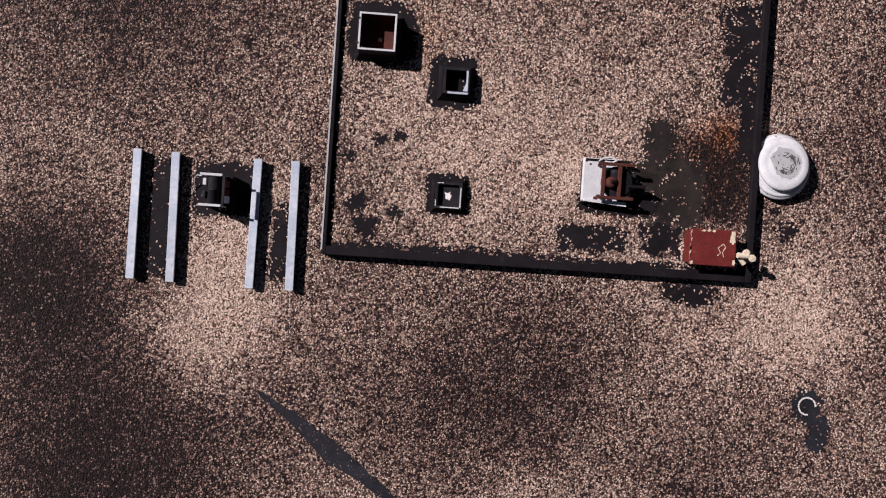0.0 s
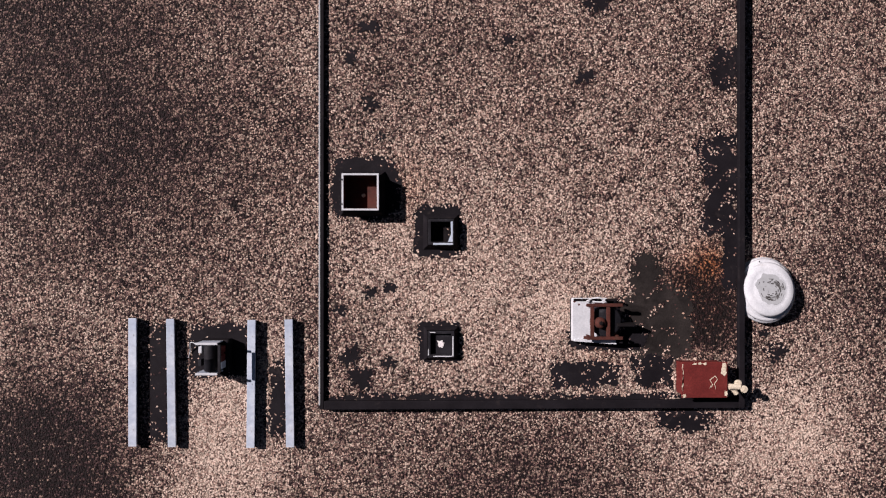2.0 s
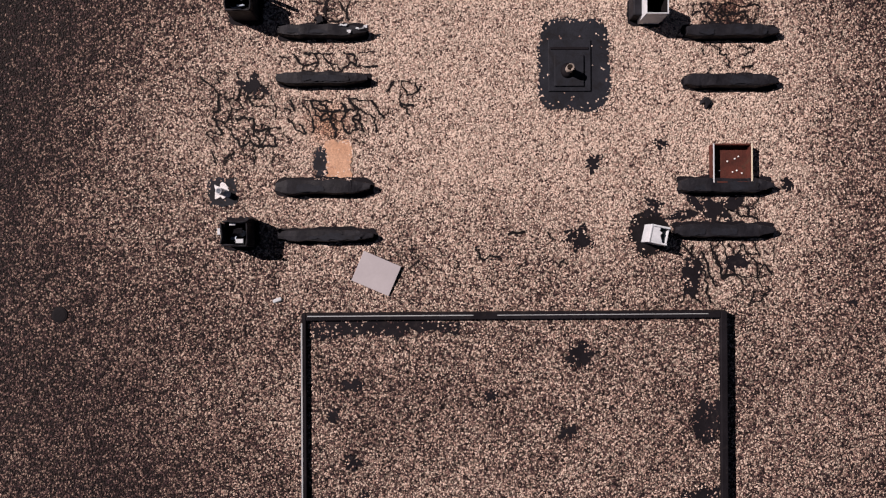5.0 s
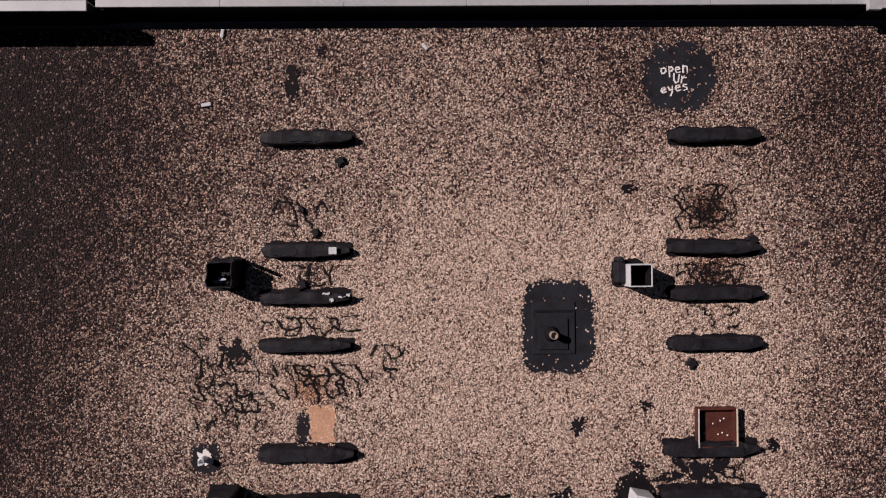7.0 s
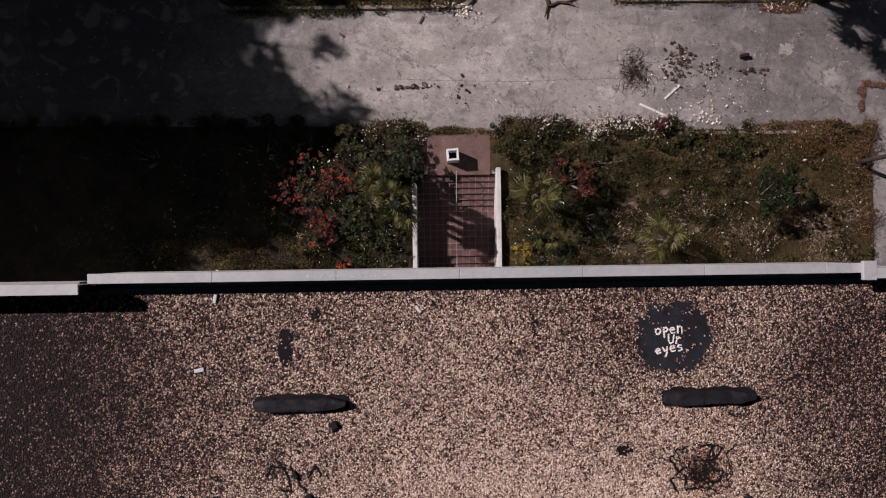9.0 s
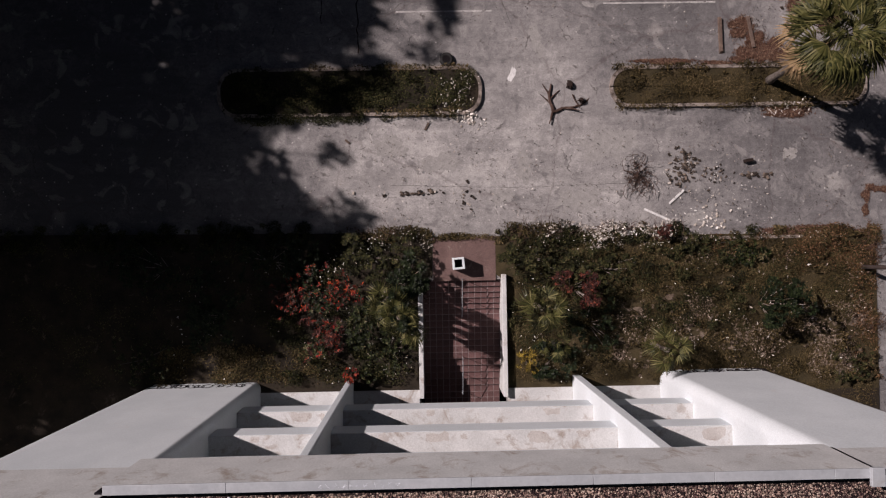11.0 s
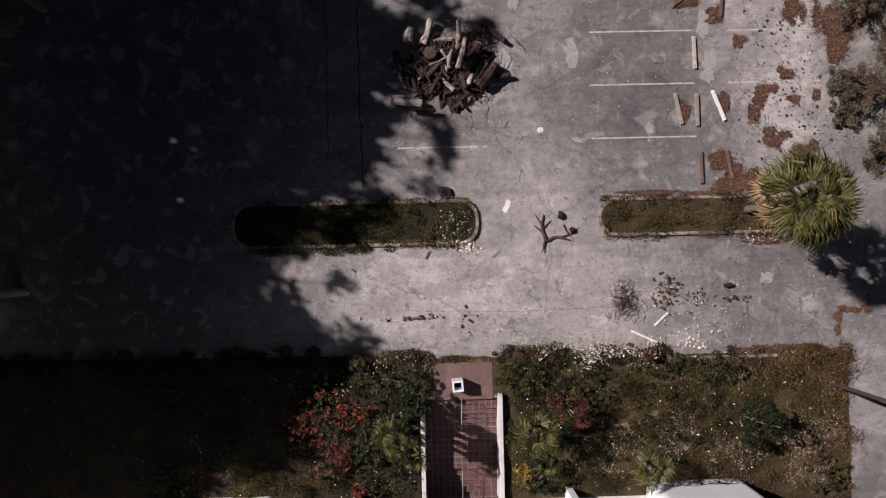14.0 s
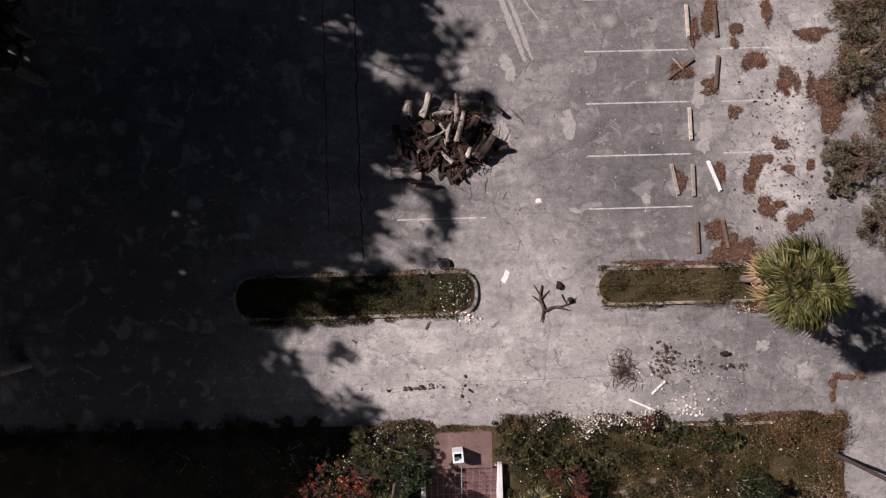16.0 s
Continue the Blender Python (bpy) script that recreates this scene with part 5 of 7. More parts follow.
# ---- in front of the building ----
M.update({
    "tile": surface("red_brown_tile", (0.085, 0.045, 0.045), (0.13, 0.07, 0.067), 1.5, 25, 0.75, 0, 0.25, (0.18, 0.12, 0.11), 0.62, 2.5, per_object=0.3),
    "mortar": surface("pale_mortar", (0.2, 0.155, 0.155), (0.32, 0.265, 0.265), 2.0, 25, 0.9),
    "landing": surface("red_brown_concrete", (0.12, 0.075, 0.07), (0.17, 0.11, 0.1), 1.2, 25, 0.85, 0, 0.3, (0.3, 0.25, 0.22), 0.64, 2.0),
    "dry_paint": surface("worn_road_paint", (0.34, 0.33, 0.325), (0.55, 0.54, 0.53), 2.5, 20, 0.85, 0, 0.1, (0.2, 0.19, 0.19), 0.56, 5.0),
    "blot": surface("spilt_white_paint", (0.62, 0.62, 0.62), (0.75, 0.75, 0.75), 2.0, 25, 0.8),
    "scuff": surface("pale_dust_scuff", (0.25, 0.242, 0.238), (0.36, 0.35, 0.34), 2.6, 25, 0.95, 0, 0.2, (0.24, 0.23, 0.225), 0.58, 3.0),
    "stop": surface("old_concrete_stop", (0.28, 0.25, 0.22), (0.4, 0.36, 0.32), 3.0, 25, 0.9, 0, 0.4, (0.15, 0.12, 0.1), 0.6, 5.0, per_object=0.4),
    "timber": surface("weathered_timber", (0.085, 0.06, 0.05), (0.15, 0.11, 0.09), 3.0, 25, 0.9, 0, 0.5, (0.08, 0.05, 0.035), 0.6, 5.0, per_object=0.3),
    "bark": surface("grey_bark", (0.11, 0.09, 0.078), (0.2, 0.17, 0.15), 3.0, 22, 0.95, 0, 0.8, (0.34, 0.3, 0.27), 0.6, 4.0, per_object=0.9),
    "cut": surface("cut_wood", (0.35, 0.25, 0.17), (0.45, 0.34, 0.25), 5.0, 40, 0.9),
    "dirt": surface("dark_wood_dirt", (0.014, 0.009, 0.008), (0.035, 0.022, 0.018), 2.0, 20, 0.95, 0, 1.0),
    "straw": islands("pine_straw", [(0.0, (0.034, 0.018, 0.013)), (0.5, (0.095, 0.05, 0.035)), (0.85, (0.16, 0.092, 0.064)), (1.0, (0.27, 0.19, 0.14))], 0.9),
    "straw_bed": surface("pine_straw_bed", (0.055, 0.03, 0.021), (0.1, 0.055, 0.038), 4.0, 30, 0.95, 0, 1.0, (0.09, 0.035, 0.02), 0.55, 6.0),
    "leaf": islands("shrub_leaf", [(0.0, (0.004, 0.006, 0.002)), (0.45, (0.013, 0.019, 0.006)), (0.75, (0.03, 0.04, 0.012)), (0.95, (0.065, 0.072, 0.026)), (1.0, (0.13, 0.11, 0.06))], 0.55, tone=True),
    "dark_leaf": islands("dark_shrub_leaf", [(0.0, (0.005, 0.008, 0.004)), (0.5, (0.011, 0.018, 0.007)), (1.0, (0.03, 0.042, 0.017))], 0.5, tone=True),
    "weed": islands("weed_leaf", [(0.0, (0.021, 0.016, 0.008)), (0.3, (0.042, 0.033, 0.014)), (0.6, (0.078, 0.059, 0.024)), (0.85, (0.12, 0.086, 0.04)), (1.0, (0.16, 0.118, 0.064))], 0.8, tone=True),
    "green_weed": islands("green_weed_leaf", [(0.0, (0.01, 0.01, 0.005)), (0.5, (0.026, 0.029, 0.01)), (0.85, (0.054, 0.053, 0.019)), (1.0, (0.09, 0.078, 0.036))], 0.8, tone=True),
    "red_leaf": islands("red_leaf", [(0.0, (0.006, 0.008, 0.004)), (0.35, (0.016, 0.017, 0.007)), (0.5, (0.045, 0.02, 0.01)), (0.7, (0.1, 0.014, 0.012)), (0.9, (0.27, 0.016, 0.014)), (1.0, (0.33, 0.06, 0.02))], 0.5, tone=True),
    "maroon_leaf": islands("maroon_leaf", [(0.0, (0.018, 0.01, 0.008)), (0.5, (0.055, 0.02, 0.016)), (0.9, (0.11, 0.03, 0.024)), (1.0, (0.22, 0.06, 0.035))], 0.6, tone=True),
    "yellow_leaf": islands("yellow_leaf", [(0.0, (0.03, 0.03, 0.01)), (0.5, (0.16, 0.11, 0.02)), (1.0, (0.4, 0.28, 0.05))], 0.6, tone=True),
    "olive_leaf": islands("sparse_olive_leaf", [(0.0, (0.03, 0.026, 0.018)), (0.5, (0.08, 0.072, 0.045)), (1.0, (0.17, 0.15, 0.1))], 0.8),
    "palm_leaf": islands("palm_blade", [(0.0, (0.009, 0.014, 0.004)), (0.45, (0.033, 0.036, 0.011)), (0.85, (0.09, 0.088, 0.03)), (1.0, (0.2, 0.175, 0.08))], 0.5),
    "dry_palm": islands("dry_palm_blade", [(0.0, (0.14, 0.09, 0.045)), (1.0, (0.3, 0.21, 0.12))], 0.7),
    "litter": islands("paper_litter", [(0.0, (0.3, 0.26, 0.22)), (0.5, (0.55, 0.5, 0.45)), (1.0, (0.85, 0.84, 0.82))], 0.8),
    "rubble": islands("dark_rubble", [(0.0, (0.025, 0.02, 0.018)), (0.6, (0.07, 0.055, 0.045)), (0.9, (0.2, 0.16, 0.13)), (1.0, (0.5, 0.46, 0.42))], 0.9),
    "russet": islands("russet_weed_leaf", [(0.0, (0.04, 0.022, 0.012)), (0.5, (0.11, 0.058, 0.028)), (0.85, (0.17, 0.095, 0.05)), (1.0, (0.24, 0.15, 0.09))], 0.85),
    "hairline": surface("dusty_crack", (0.075, 0.07, 0.068), (0.15, 0.145, 0.14), 2.0, 25, 0.95),
    "sandfleck": islands("pale_sand_fleck", [(0.0, (0.11, 0.08, 0.06)), (0.5, (0.2, 0.15, 0.12)), (1.0, (0.33, 0.27, 0.22))], 0.95),
    "sandy": surface("pale_sandy_soil", (0.12, 0.088, 0.066), (0.21, 0.165, 0.13), 2.0, 25, 0.95, 0, 0.5, (0.07, 0.05, 0.035), 0.54, 3.0),
    "pale_log": surface("bleached_log", (0.25, 0.22, 0.2), (0.37, 0.33, 0.305), 3.0, 22, 0.9, 0, 0.5, (0.16, 0.13, 0.11), 0.58, 5.0, per_object=0.5),
    "dark_log": surface("dark_bark_log", (0.018, 0.013, 0.011), (0.045, 0.031, 0.026), 3.0, 22, 0.95, 0, 0.8, (0.14, 0.11, 0.09), 0.64, 5.0, per_object=0.5),
    "rubber": surface("tyre_rubber", (0.012, 0.012, 0.012), (0.02, 0.02, 0.02), 4.0, 40, 0.7),
    "dead_wood": surface("dead_wood", (0.045, 0.026, 0.02), (0.09, 0.055, 0.044), 4.0, 25, 0.9, 0, 0.6, (0.15, 0.11, 0.09), 0.62, 5.0),
    "pole": surface("weathered_pole", (0.03, 0.022, 0.02), (0.06, 0.045, 0.04), 2.0, 25, 0.9, 0, 0.5),
})

# entrance steps down to the building, tiled
steps = tagged(mesh_object("entrance_steps", bmesh.new(), M["mortar"]), "red brown tiled entrance steps leading down", kind="structure")
levels = [(30.1 - 0.29 * i, 30.1 - 0.29 * (i + 1), -0.15 * (i + 1)) for i in range(6)]
levels += [(28.36, 26.1, -0.9)] + [(26.1 - 0.37 * i, 26.1 - 0.37 * (i + 1), -1.05 - 0.15 * i) for i in range(5)] + [(24.25, 23.0, -1.65)]
bm = bmesh.new()
for a, b, z in levels:
    block(bm, 0.5, 4.4, b, a, z - 0.6, z - 0.012)
part("step_base", bm, M["mortar"], steps)
tile_meshes = {}
for a, b, z in levels:
    rows = max(1, round((a - b) / 0.33))
    depth = (a - b) / rows
    for r in range(rows):
        key = round(depth, 3)
        if key not in tile_meshes:
            me = bpy.data.meshes.new("tile")
            t = boxed(-0.146, 0.146, -depth / 2 + 0.014, depth / 2 - 0.014, -0.03, 0.0, bevel=0.004)
            t.to_mesh(me)
            t.free()
            me.materials.append(M["tile"])
            tile_meshes[key] = me
        for i in range(12):
            ob = new("tile", tile_meshes[key])
            ob.parent = steps
            ob.location = (0.5 + 0.325 * (i + 0.5), a - depth * (r + 0.5), z + random.uniform(-0.003, 0.003))
tagged(mesh_object("entrance_landing", boxed(1.05, 4.15, 30.1, 32.3, -0.3, 0.07, bevel=0.01), M["landing"]), "red brown concrete landing before the steps", kind="structure")
for name, x0, x1, y0, y1, z in (("step_wall_east", 4.4, 4.62, 24.4, 30.4, 0.45), ("step_wall_west", 0.28, 0.5, 24.4, 30.2, 0.42)):
    tagged(mesh_object(name, boxed(x0, x1, y0, y1, -2.2, z, bevel=0.02), M["old_stucco"]), "low white stucco wall beside the steps", kind="structure")


def handrail(y0, z0, y1, z1):
    ob = thing("handrail", (2.45, 0, 0), "thin pale metal handrail standing on the entrance steps", "handrail", "handrails")
    part("rail", rod(bmesh.new(), (0, y0, z0 + 0.85), (0, y1, z1 + 0.85), 0.016, sides=8), M["cap"], ob)
    for y, z in ((y0, z0), ((y0 + y1) / 2, (z0 + z1) / 2), (y1, z1)):
        part("post", rod(bmesh.new(), (0, y, z - 0.05), (0, y, z + 0.85), 0.014, sides=6), M["cap"], ob)


handrail(30.2, 0.0, 28.3, -0.9)
handrail(26.2, -0.9, 24.3, -1.65)

box = thing("hollow_pillar", (2.28, 30.98, 0.07), "short square hollow pillar with white stucco rim", "pillar")
for x0, x1, y0, y1 in ((-0.31, 0.31, 0.21, 0.31), (-0.31, 0.31, -0.31, -0.21), (-0.31, -0.21, -0.21, 0.21), (0.21, 0.31, -0.21, 0.21)):
    part("pillar_wall", boxed(x0, x1, y0, y1, 0, 0.85, bevel=0.012), M["stucco"], box)
part("dark_bottom", boxed(-0.21, 0.21, -0.21, 0.21, 0.0, 0.1), M["tar"], box)
box.matrix_world = pose(2.28, 30.98, 0.07, 0, 0, 4) @ Matrix.Diagonal((0.92, 0.92, 1, 1))


# scrawled paint strokes low on the west pier, thin dark strokes on the east pier
def scrawl(name, x0, x1, z, face, n, seed, label):
    rnd = random.Random(seed)
    bm = bmesh.new()
    for i in range(n):
        cx = x0 + (x1 - x0) * (i + 0.5) / n + rnd.uniform(-0.08, 0.08)
        w, h, t0 = rnd.uniform(0.16, 0.34), rnd.uniform(0.22, 0.45), rnd.uniform(0, 6)
        pts = [(cx + w * math.cos(t0 + a * 0.7), face, z + h * math.sin(t0 + a * 0.7 + 0.3 * rnd.random())) for a in range(rnd.randint(5, 9))]
        for a, b in zip(pts, pts[1:]):
            rod(bm, a, b, 0.022, 0.022, 4)
    return tagged(mesh_object(name, bm, M["tar"]), label, kind="structure")


scrawl("paint_scrawl_west", -12.6, -7.9, 0.75, 25.283, 15, 3, "black unreadable paint strokes on the white pier")
scrawl("paint_scrawl_east", 12.9, 17.0, 0.55, 25.523, 22, 4, "thin dark strokes low on the white pier")

# ---- plants ----
def leaf_cloud(centres, size, seed, flat=0.0, droop=0.3):
    """Leaves as small bent quads; centres are rows of x, y, z, radii and count."""
    r = np.random.RandomState(seed)
    pos = []
    for x, y, z, rx, ry, rz, n in centres:
        d = r.normal(size=(n, 3))
        d /= np.linalg.norm(d, axis=1)[:, None]
        pos.append(np.array([x, y, z]) + d * (r.uniform(0.25, 1.0, n) ** 0.5)[:, None] * np.array([rx, ry, rz]))
    p = np.concatenate(pos)
    n = len(p)
    a = r.uniform(0, math.tau, n)
    tilt = r.uniform(-1, 1, n) * (1 - flat) * 1.2
    u = np.stack([np.cos(a) * np.cos(tilt), np.sin(a) * np.cos(tilt), np.sin(tilt)], 1)
    roll = r.uniform(-1, 1, n) * (1 - flat)
    side = np.stack([-np.sin(a), np.cos(a), np.zeros(n)], 1)
    v = side * np.cos(roll)[:, None] + np.cross(u, side) * np.sin(roll)[:, None]
    s = (size * r.uniform(0.6, 1.4, n))[:, None]
    verts = np.stack([p - u * s, p + v * s * 0.45, p + u * s - np.array([0, 0, 1]) * s * droop, p - v * s * 0.45], 1)
    return verts.reshape(-1, 3), np.arange(4 * n).reshape(-1, 4)


def rosettes(blobs, length, seed, per=10):
    """Whorls of strap leaves at the shoot ends of a shrub; returns points, faces and a tone for each point."""
    r = np.random.RandomState(seed)
    c, up = [], []
    for x, y, z, rx, ry, rz, n in blobs:
        k = max(2, n // per)
        d = r.normal(size=(k, 3))
        d[:, 2] = np.abs(d[:, 2]) * 0.9 - 0.1
        d /= np.linalg.norm(d, axis=1)[:, None]
        c.append(np.array([x, y, z]) + d * r.uniform(0.6, 1.05, k)[:, None] * np.array([rx, ry, rz]))
        up.append(d)
    c, up = np.concatenate(c), np.concatenate(up) + np.array([0, 0, 0.7])
    k = len(c)
    tone = np.clip(r.normal(0.5, 0.2, k), 0.15, 0.95)
    c, up, tone = np.repeat(c, per, 0), np.repeat(up, per, 0), np.repeat(tone, per)
    n = len(c)
    a = np.tile(np.arange(per) * math.tau / per, k) + r.uniform(-0.3, 0.3, n)
    out = np.stack([np.cos(a), np.sin(a), r.uniform(-0.25, 0.55, n)], 1) + up * 0.35
    out /= np.linalg.norm(out, axis=1)[:, None]
    side = np.stack([-np.sin(a), np.cos(a), r.uniform(-0.4, 0.4, n)], 1)
    s = (length * r.uniform(0.55, 1.3, n))[:, None]
    mid = c + out * s * 0.55
    verts = np.stack([c, mid + side * s * 0.15, c + out * s - np.array([0, 0, 0.3]) * s, mid - side * s * 0.15], 1)
    return verts.reshape(-1, 3), np.arange(4 * n).reshape(-1, 4), np.repeat(tone, 4)


def shrub(name, at, blobs, size, material, label, seed, twigs=8, category="shrub", group=""):
    ob = thing(name, at, label, category, group)
    v, f, tone = rosettes(blobs, size * 2.2, seed)
    me = many("foliage", v, f, M[material], tone)
    me.parent = ob
    bm = bmesh.new()
    rnd = random.Random(seed)
    for _ in range(twigs):
        x, y, z, rx, ry, rz, n = rnd.choice(blobs)
        z -= rz * 0.7
        rod(bm, (x * 0.2, y * 0.2, 0.0), (x + rnd.uniform(-rx, rx) * 0.6, y + rnd.uniform(-ry, ry) * 0.6, z + rz * 0.5), 0.03, 0.008, 5)
    part("stem", bm, M["bark"], ob)
    return ob


def lumps(w, d, h, n, count, seed):
    rnd = random.Random(seed)
    return [(rnd.uniform(-w, w), rnd.uniform(-d, d), h * rnd.uniform(0.35, 0.9), rnd.uniform(0.12, 0.38) * max(w, d, 0.5), rnd.uniform(0.12, 0.38) * max(w, d, 0.5), h * rnd.uniform(0.12, 0.35), int(count / n * rnd.uniform(0.4, 1.6))) for _ in range(n)]


for k, (x, y, w, d, h, cnt, mt, label, cat) in enumerate((
    (-4.5, 29.9, 1.5, 1.1, 1.5, 1300, "red_leaf", "croton shrub with red and orange leaves", "shrub"),
    (-4.1, 27.3, 0.5, 0.6, 1.0, 450, "red_leaf", "small croton shrub with bright red leaves", "shrub"),
    (-5.7, 29.6, 0.8, 0.8, 1.1, 420, "red_leaf", "croton shrub with dull red leaves", "shrub"),
    (-4.3, 28.5, 0.8, 0.7, 1.4, 350, "red_leaf", "croton shrub with red and maroon leaves", "shrub"),
    (-2.95, 25.75, 0.35, 0.3, 1.3, 170, "red_leaf", "small shrub with scarlet leaves by the fin", "shrub"),
    (-3.2, 29.8, 0.8, 0.5, 1.6, 450, "red_leaf", "croton shrub with scarlet flower spikes", "shrub"),
    (-6.2, 29.5, 0.6, 0.6, 1.0, 300, "maroon_leaf", "low maroon shrub in the shade", "shrub"),
    (-3.0, 28.2, 1.7, 1.4, 1.5, 1700, "leaf", "tangled green shrub with small leaves", "shrub"),
    (-1.9, 31.4, 1.6, 0.8, 1.1, 900, "green_weed", "bushy green shrub beside the drive", "shrub"),
    (-1.2, 26.8, 1.1, 1.3, 1.3, 1500, "leaf", "dense green shrub beside the steps", "shrub"),
    (-4.2, 27.6, 1.0, 1.0, 1.2, 800, "maroon_leaf", "tangled brownish shrub with small leaves", "shrub"),
    (-0.1, 30.3, 0.8, 1.0, 1.4, 1300, "dark_leaf", "dark green shrub beside the landing", "shrub"),
    (-0.35, 29.4, 0.5, 0.5, 3.7, 3200, "dark_leaf", "tall dark green shrub beside the steps", "shrub"),
    (-0.3, 28.6, 0.45, 0.5, 3.8, 3200, "dark_leaf", "tall dark green shrub beside the steps", "shrub"),
    (-9.6, 28.6, 1.2, 1.4, 1.4, 1500, "dark_leaf", "dark leafy shrub in tree shade", "shrub"),
    (-13.0, 26.6, 1.2, 1.0, 1.2, 900, "leaf", "green shrub at the foot of the pier", "shrub"),
    (-7.0, 31.2, 2.2, 0.8, 1.1, 1500, "dark_leaf", "dark hedge shrub along the drive", "shrub"),
    (-12.0, 31.0, 2.4, 1.0, 1.2, 1500, "dark_leaf", "dark hedge shrub along the drive", "shrub"),
    (7.9, 29.7, 1.0, 0.8, 2.0, 1500, "maroon_leaf", "shrub with maroon and rusty leaves", "shrub"),
    (6.1, 31.2, 1.5, 0.8, 1.0, 1100, "green_weed", "bushy olive shrub beside the landing", "shrub"),
    (9.2, 30.6, 1.6, 1.0, 0.9, 900, "green_weed", "tangled green shrub in the planting bed", "shrub"),
    # Low dark shrub stands in for a cast shadow on the bed.
    (8.6, 27.9, 1.1, 1.2, 0.9, 900, "dark_leaf", "low dark shrub standing in for shadow on the planting bed", "shrub"),
    (5.5, 26.2, 0.4, 0.5, 0.9, 220, "yellow_leaf", "small croton shrub with yellow leaves", "shrub"),
    (6.9, 26.2, 0.9, 0.8, 1.0, 900, "dark_leaf", "dark leafy shrub by the porch", "shrub"),
    (17.5, 28.7, 1.15, 1.15, 2.7, 3400, "dark_leaf", "dense dark green bush on the lawn", "bush"),
    (14.6, 31.6, 1.6, 0.5, 0.7, 700, "green_weed", "low green shrub along the kerb", "shrub"),
    (16.6, 31.3, 1.0, 0.5, 0.6, 600, "leaf", "low green shrub along the kerb", "shrub"),
    (12.4, 32.3, 0.35, 0.35, 0.9, 260, "maroon_leaf", "small dark brown bush on the kerb", "bush"),
    (21.4, 25.6, 1.0, 0.8, 0.8, 500, "green_weed", "low weedy shrub near the wall", "shrub"),
)):
    shrub("croton_shrub" if "croton" in label else cat, (x, y, 0.05), lumps(w, d, h, 26 if "red" in mt else 19, int(cnt * (0.7 if "red" in mt else 1.35)), 300 + k), 0.065 if "red" in mt or "yellow" in mt else 0.06 + 0.012 * (k % 3), mt, label, 500 + k)


def frond(seed, radius=1.0, petiole=0.9, blades=22, spread=250, width=0.05, sag=0.35):
    """A fan leaf: a stalk and pleated blades that droop at their tips."""
    rnd = random.Random(seed)
    bm = bmesh.new()
    rod(bm, (0, 0, 0), (petiole, 0, 0.05), 0.02, 0.012, 4)
    for i in range(blades):
        a = radians(-spread / 2 + spread * (i + 0.5) / blades + rnd.uniform(-3, 3))
        l = radius * rnd.uniform(0.8, 1.08) * (0.75 + 0.25 * math.cos(a / 2))
        d, s = Vector((math.cos(a), math.sin(a), 0)), Vector((-math.sin(a), math.cos(a), 0))
        hub = Vector((petiole, 0, 0.05))
        p0, p1, p2 = hub + d * 0.05, hub + d * l * 0.6 + Vector((0, 0, 0.06 - sag * l * 0.18)), hub + d * l + Vector((0, 0, -sag * l * rnd.uniform(0.6, 1.2)))
        v = [bm.verts.new(p) for p in (p0 - s * 0.012, p0 + s * 0.012, p1 + s * width, p1 - s * width, p2)]
        bm.faces.new(v[:4])
        bm.faces.new((v[3], v[2], v[4]))
    return bm


def palm(name, at, height, fronds, radius, petiole, label, seed, dead=0, lean=(0, 0)):
    ob = thing(name, at, label, "palm")
    rnd = random.Random(seed)
    kinds = []
    for i in range(4):
        for dry in (False, True):
            me = bpy.data.meshes.new("frond")
            bm = frond(seed * 10 + i, radius, petiole, blades=24 if height > 5 else 16, spread=150 if height > 5 else 210, width=(0.034 if height > 5 else 0.04) * radius, sag=0.3 + 0.14 * i)
            bm.to_mesh(me)
            bm.free()
            me.materials.append(M["dry_palm" if dry else "palm_leaf"])
            kinds.append(me)
    top = Vector((lean[0], lean[1], height))
    for i in range(fronds):
        f = new("frond", kinds[2 * rnd.randrange(4)])
        f.parent = ob
        q = (i + 0.5) / fronds
        up = 72 - 88 * q ** 0.85 + rnd.uniform(-9, 9)
        size = 0.4 + 0.6 * min(1.0, q * 1.7) + rnd.uniform(-0.08, 0.05)
        f.matrix_basis = pose(top.x, top.y, top.z + rnd.uniform(-0.1, 0.15), 0, 0, i * 137.5 + rnd.uniform(-16, 16)) @ pose(0, 0, 0, rnd.uniform(-45, 45), -up, 0) @ Matrix.Scale(size, 4)
    for i in range(dead):
        f = new("dry_frond", kinds[2 * rnd.randrange(4) + 1])
        f.parent = ob
        f.matrix_basis = pose(top.x, top.y, top.z - 0.25, 0, 0, i * 71 + rnd.uniform(-20, 20)) @ pose(0, 0, 0, rnd.uniform(-20, 20), rnd.uniform(25, 55), 0)
    bm = bmesh.new()
    rings = max(2, int(height / 0.25))
    lathe(bm, [((0.17 if height > 5 else 0.1) * (1.25 - 0.3 * min(1, i / 4)) + 0.012 * (i % 2), height * i / rings) for i in range(rings + 1)], 12)
    for v in bm.verts:
        v.co += Vector((lean[0], lean[1], 0)) * (v.co.z / height)
    part("trunk", bm, M["bark"], ob)
    return ob


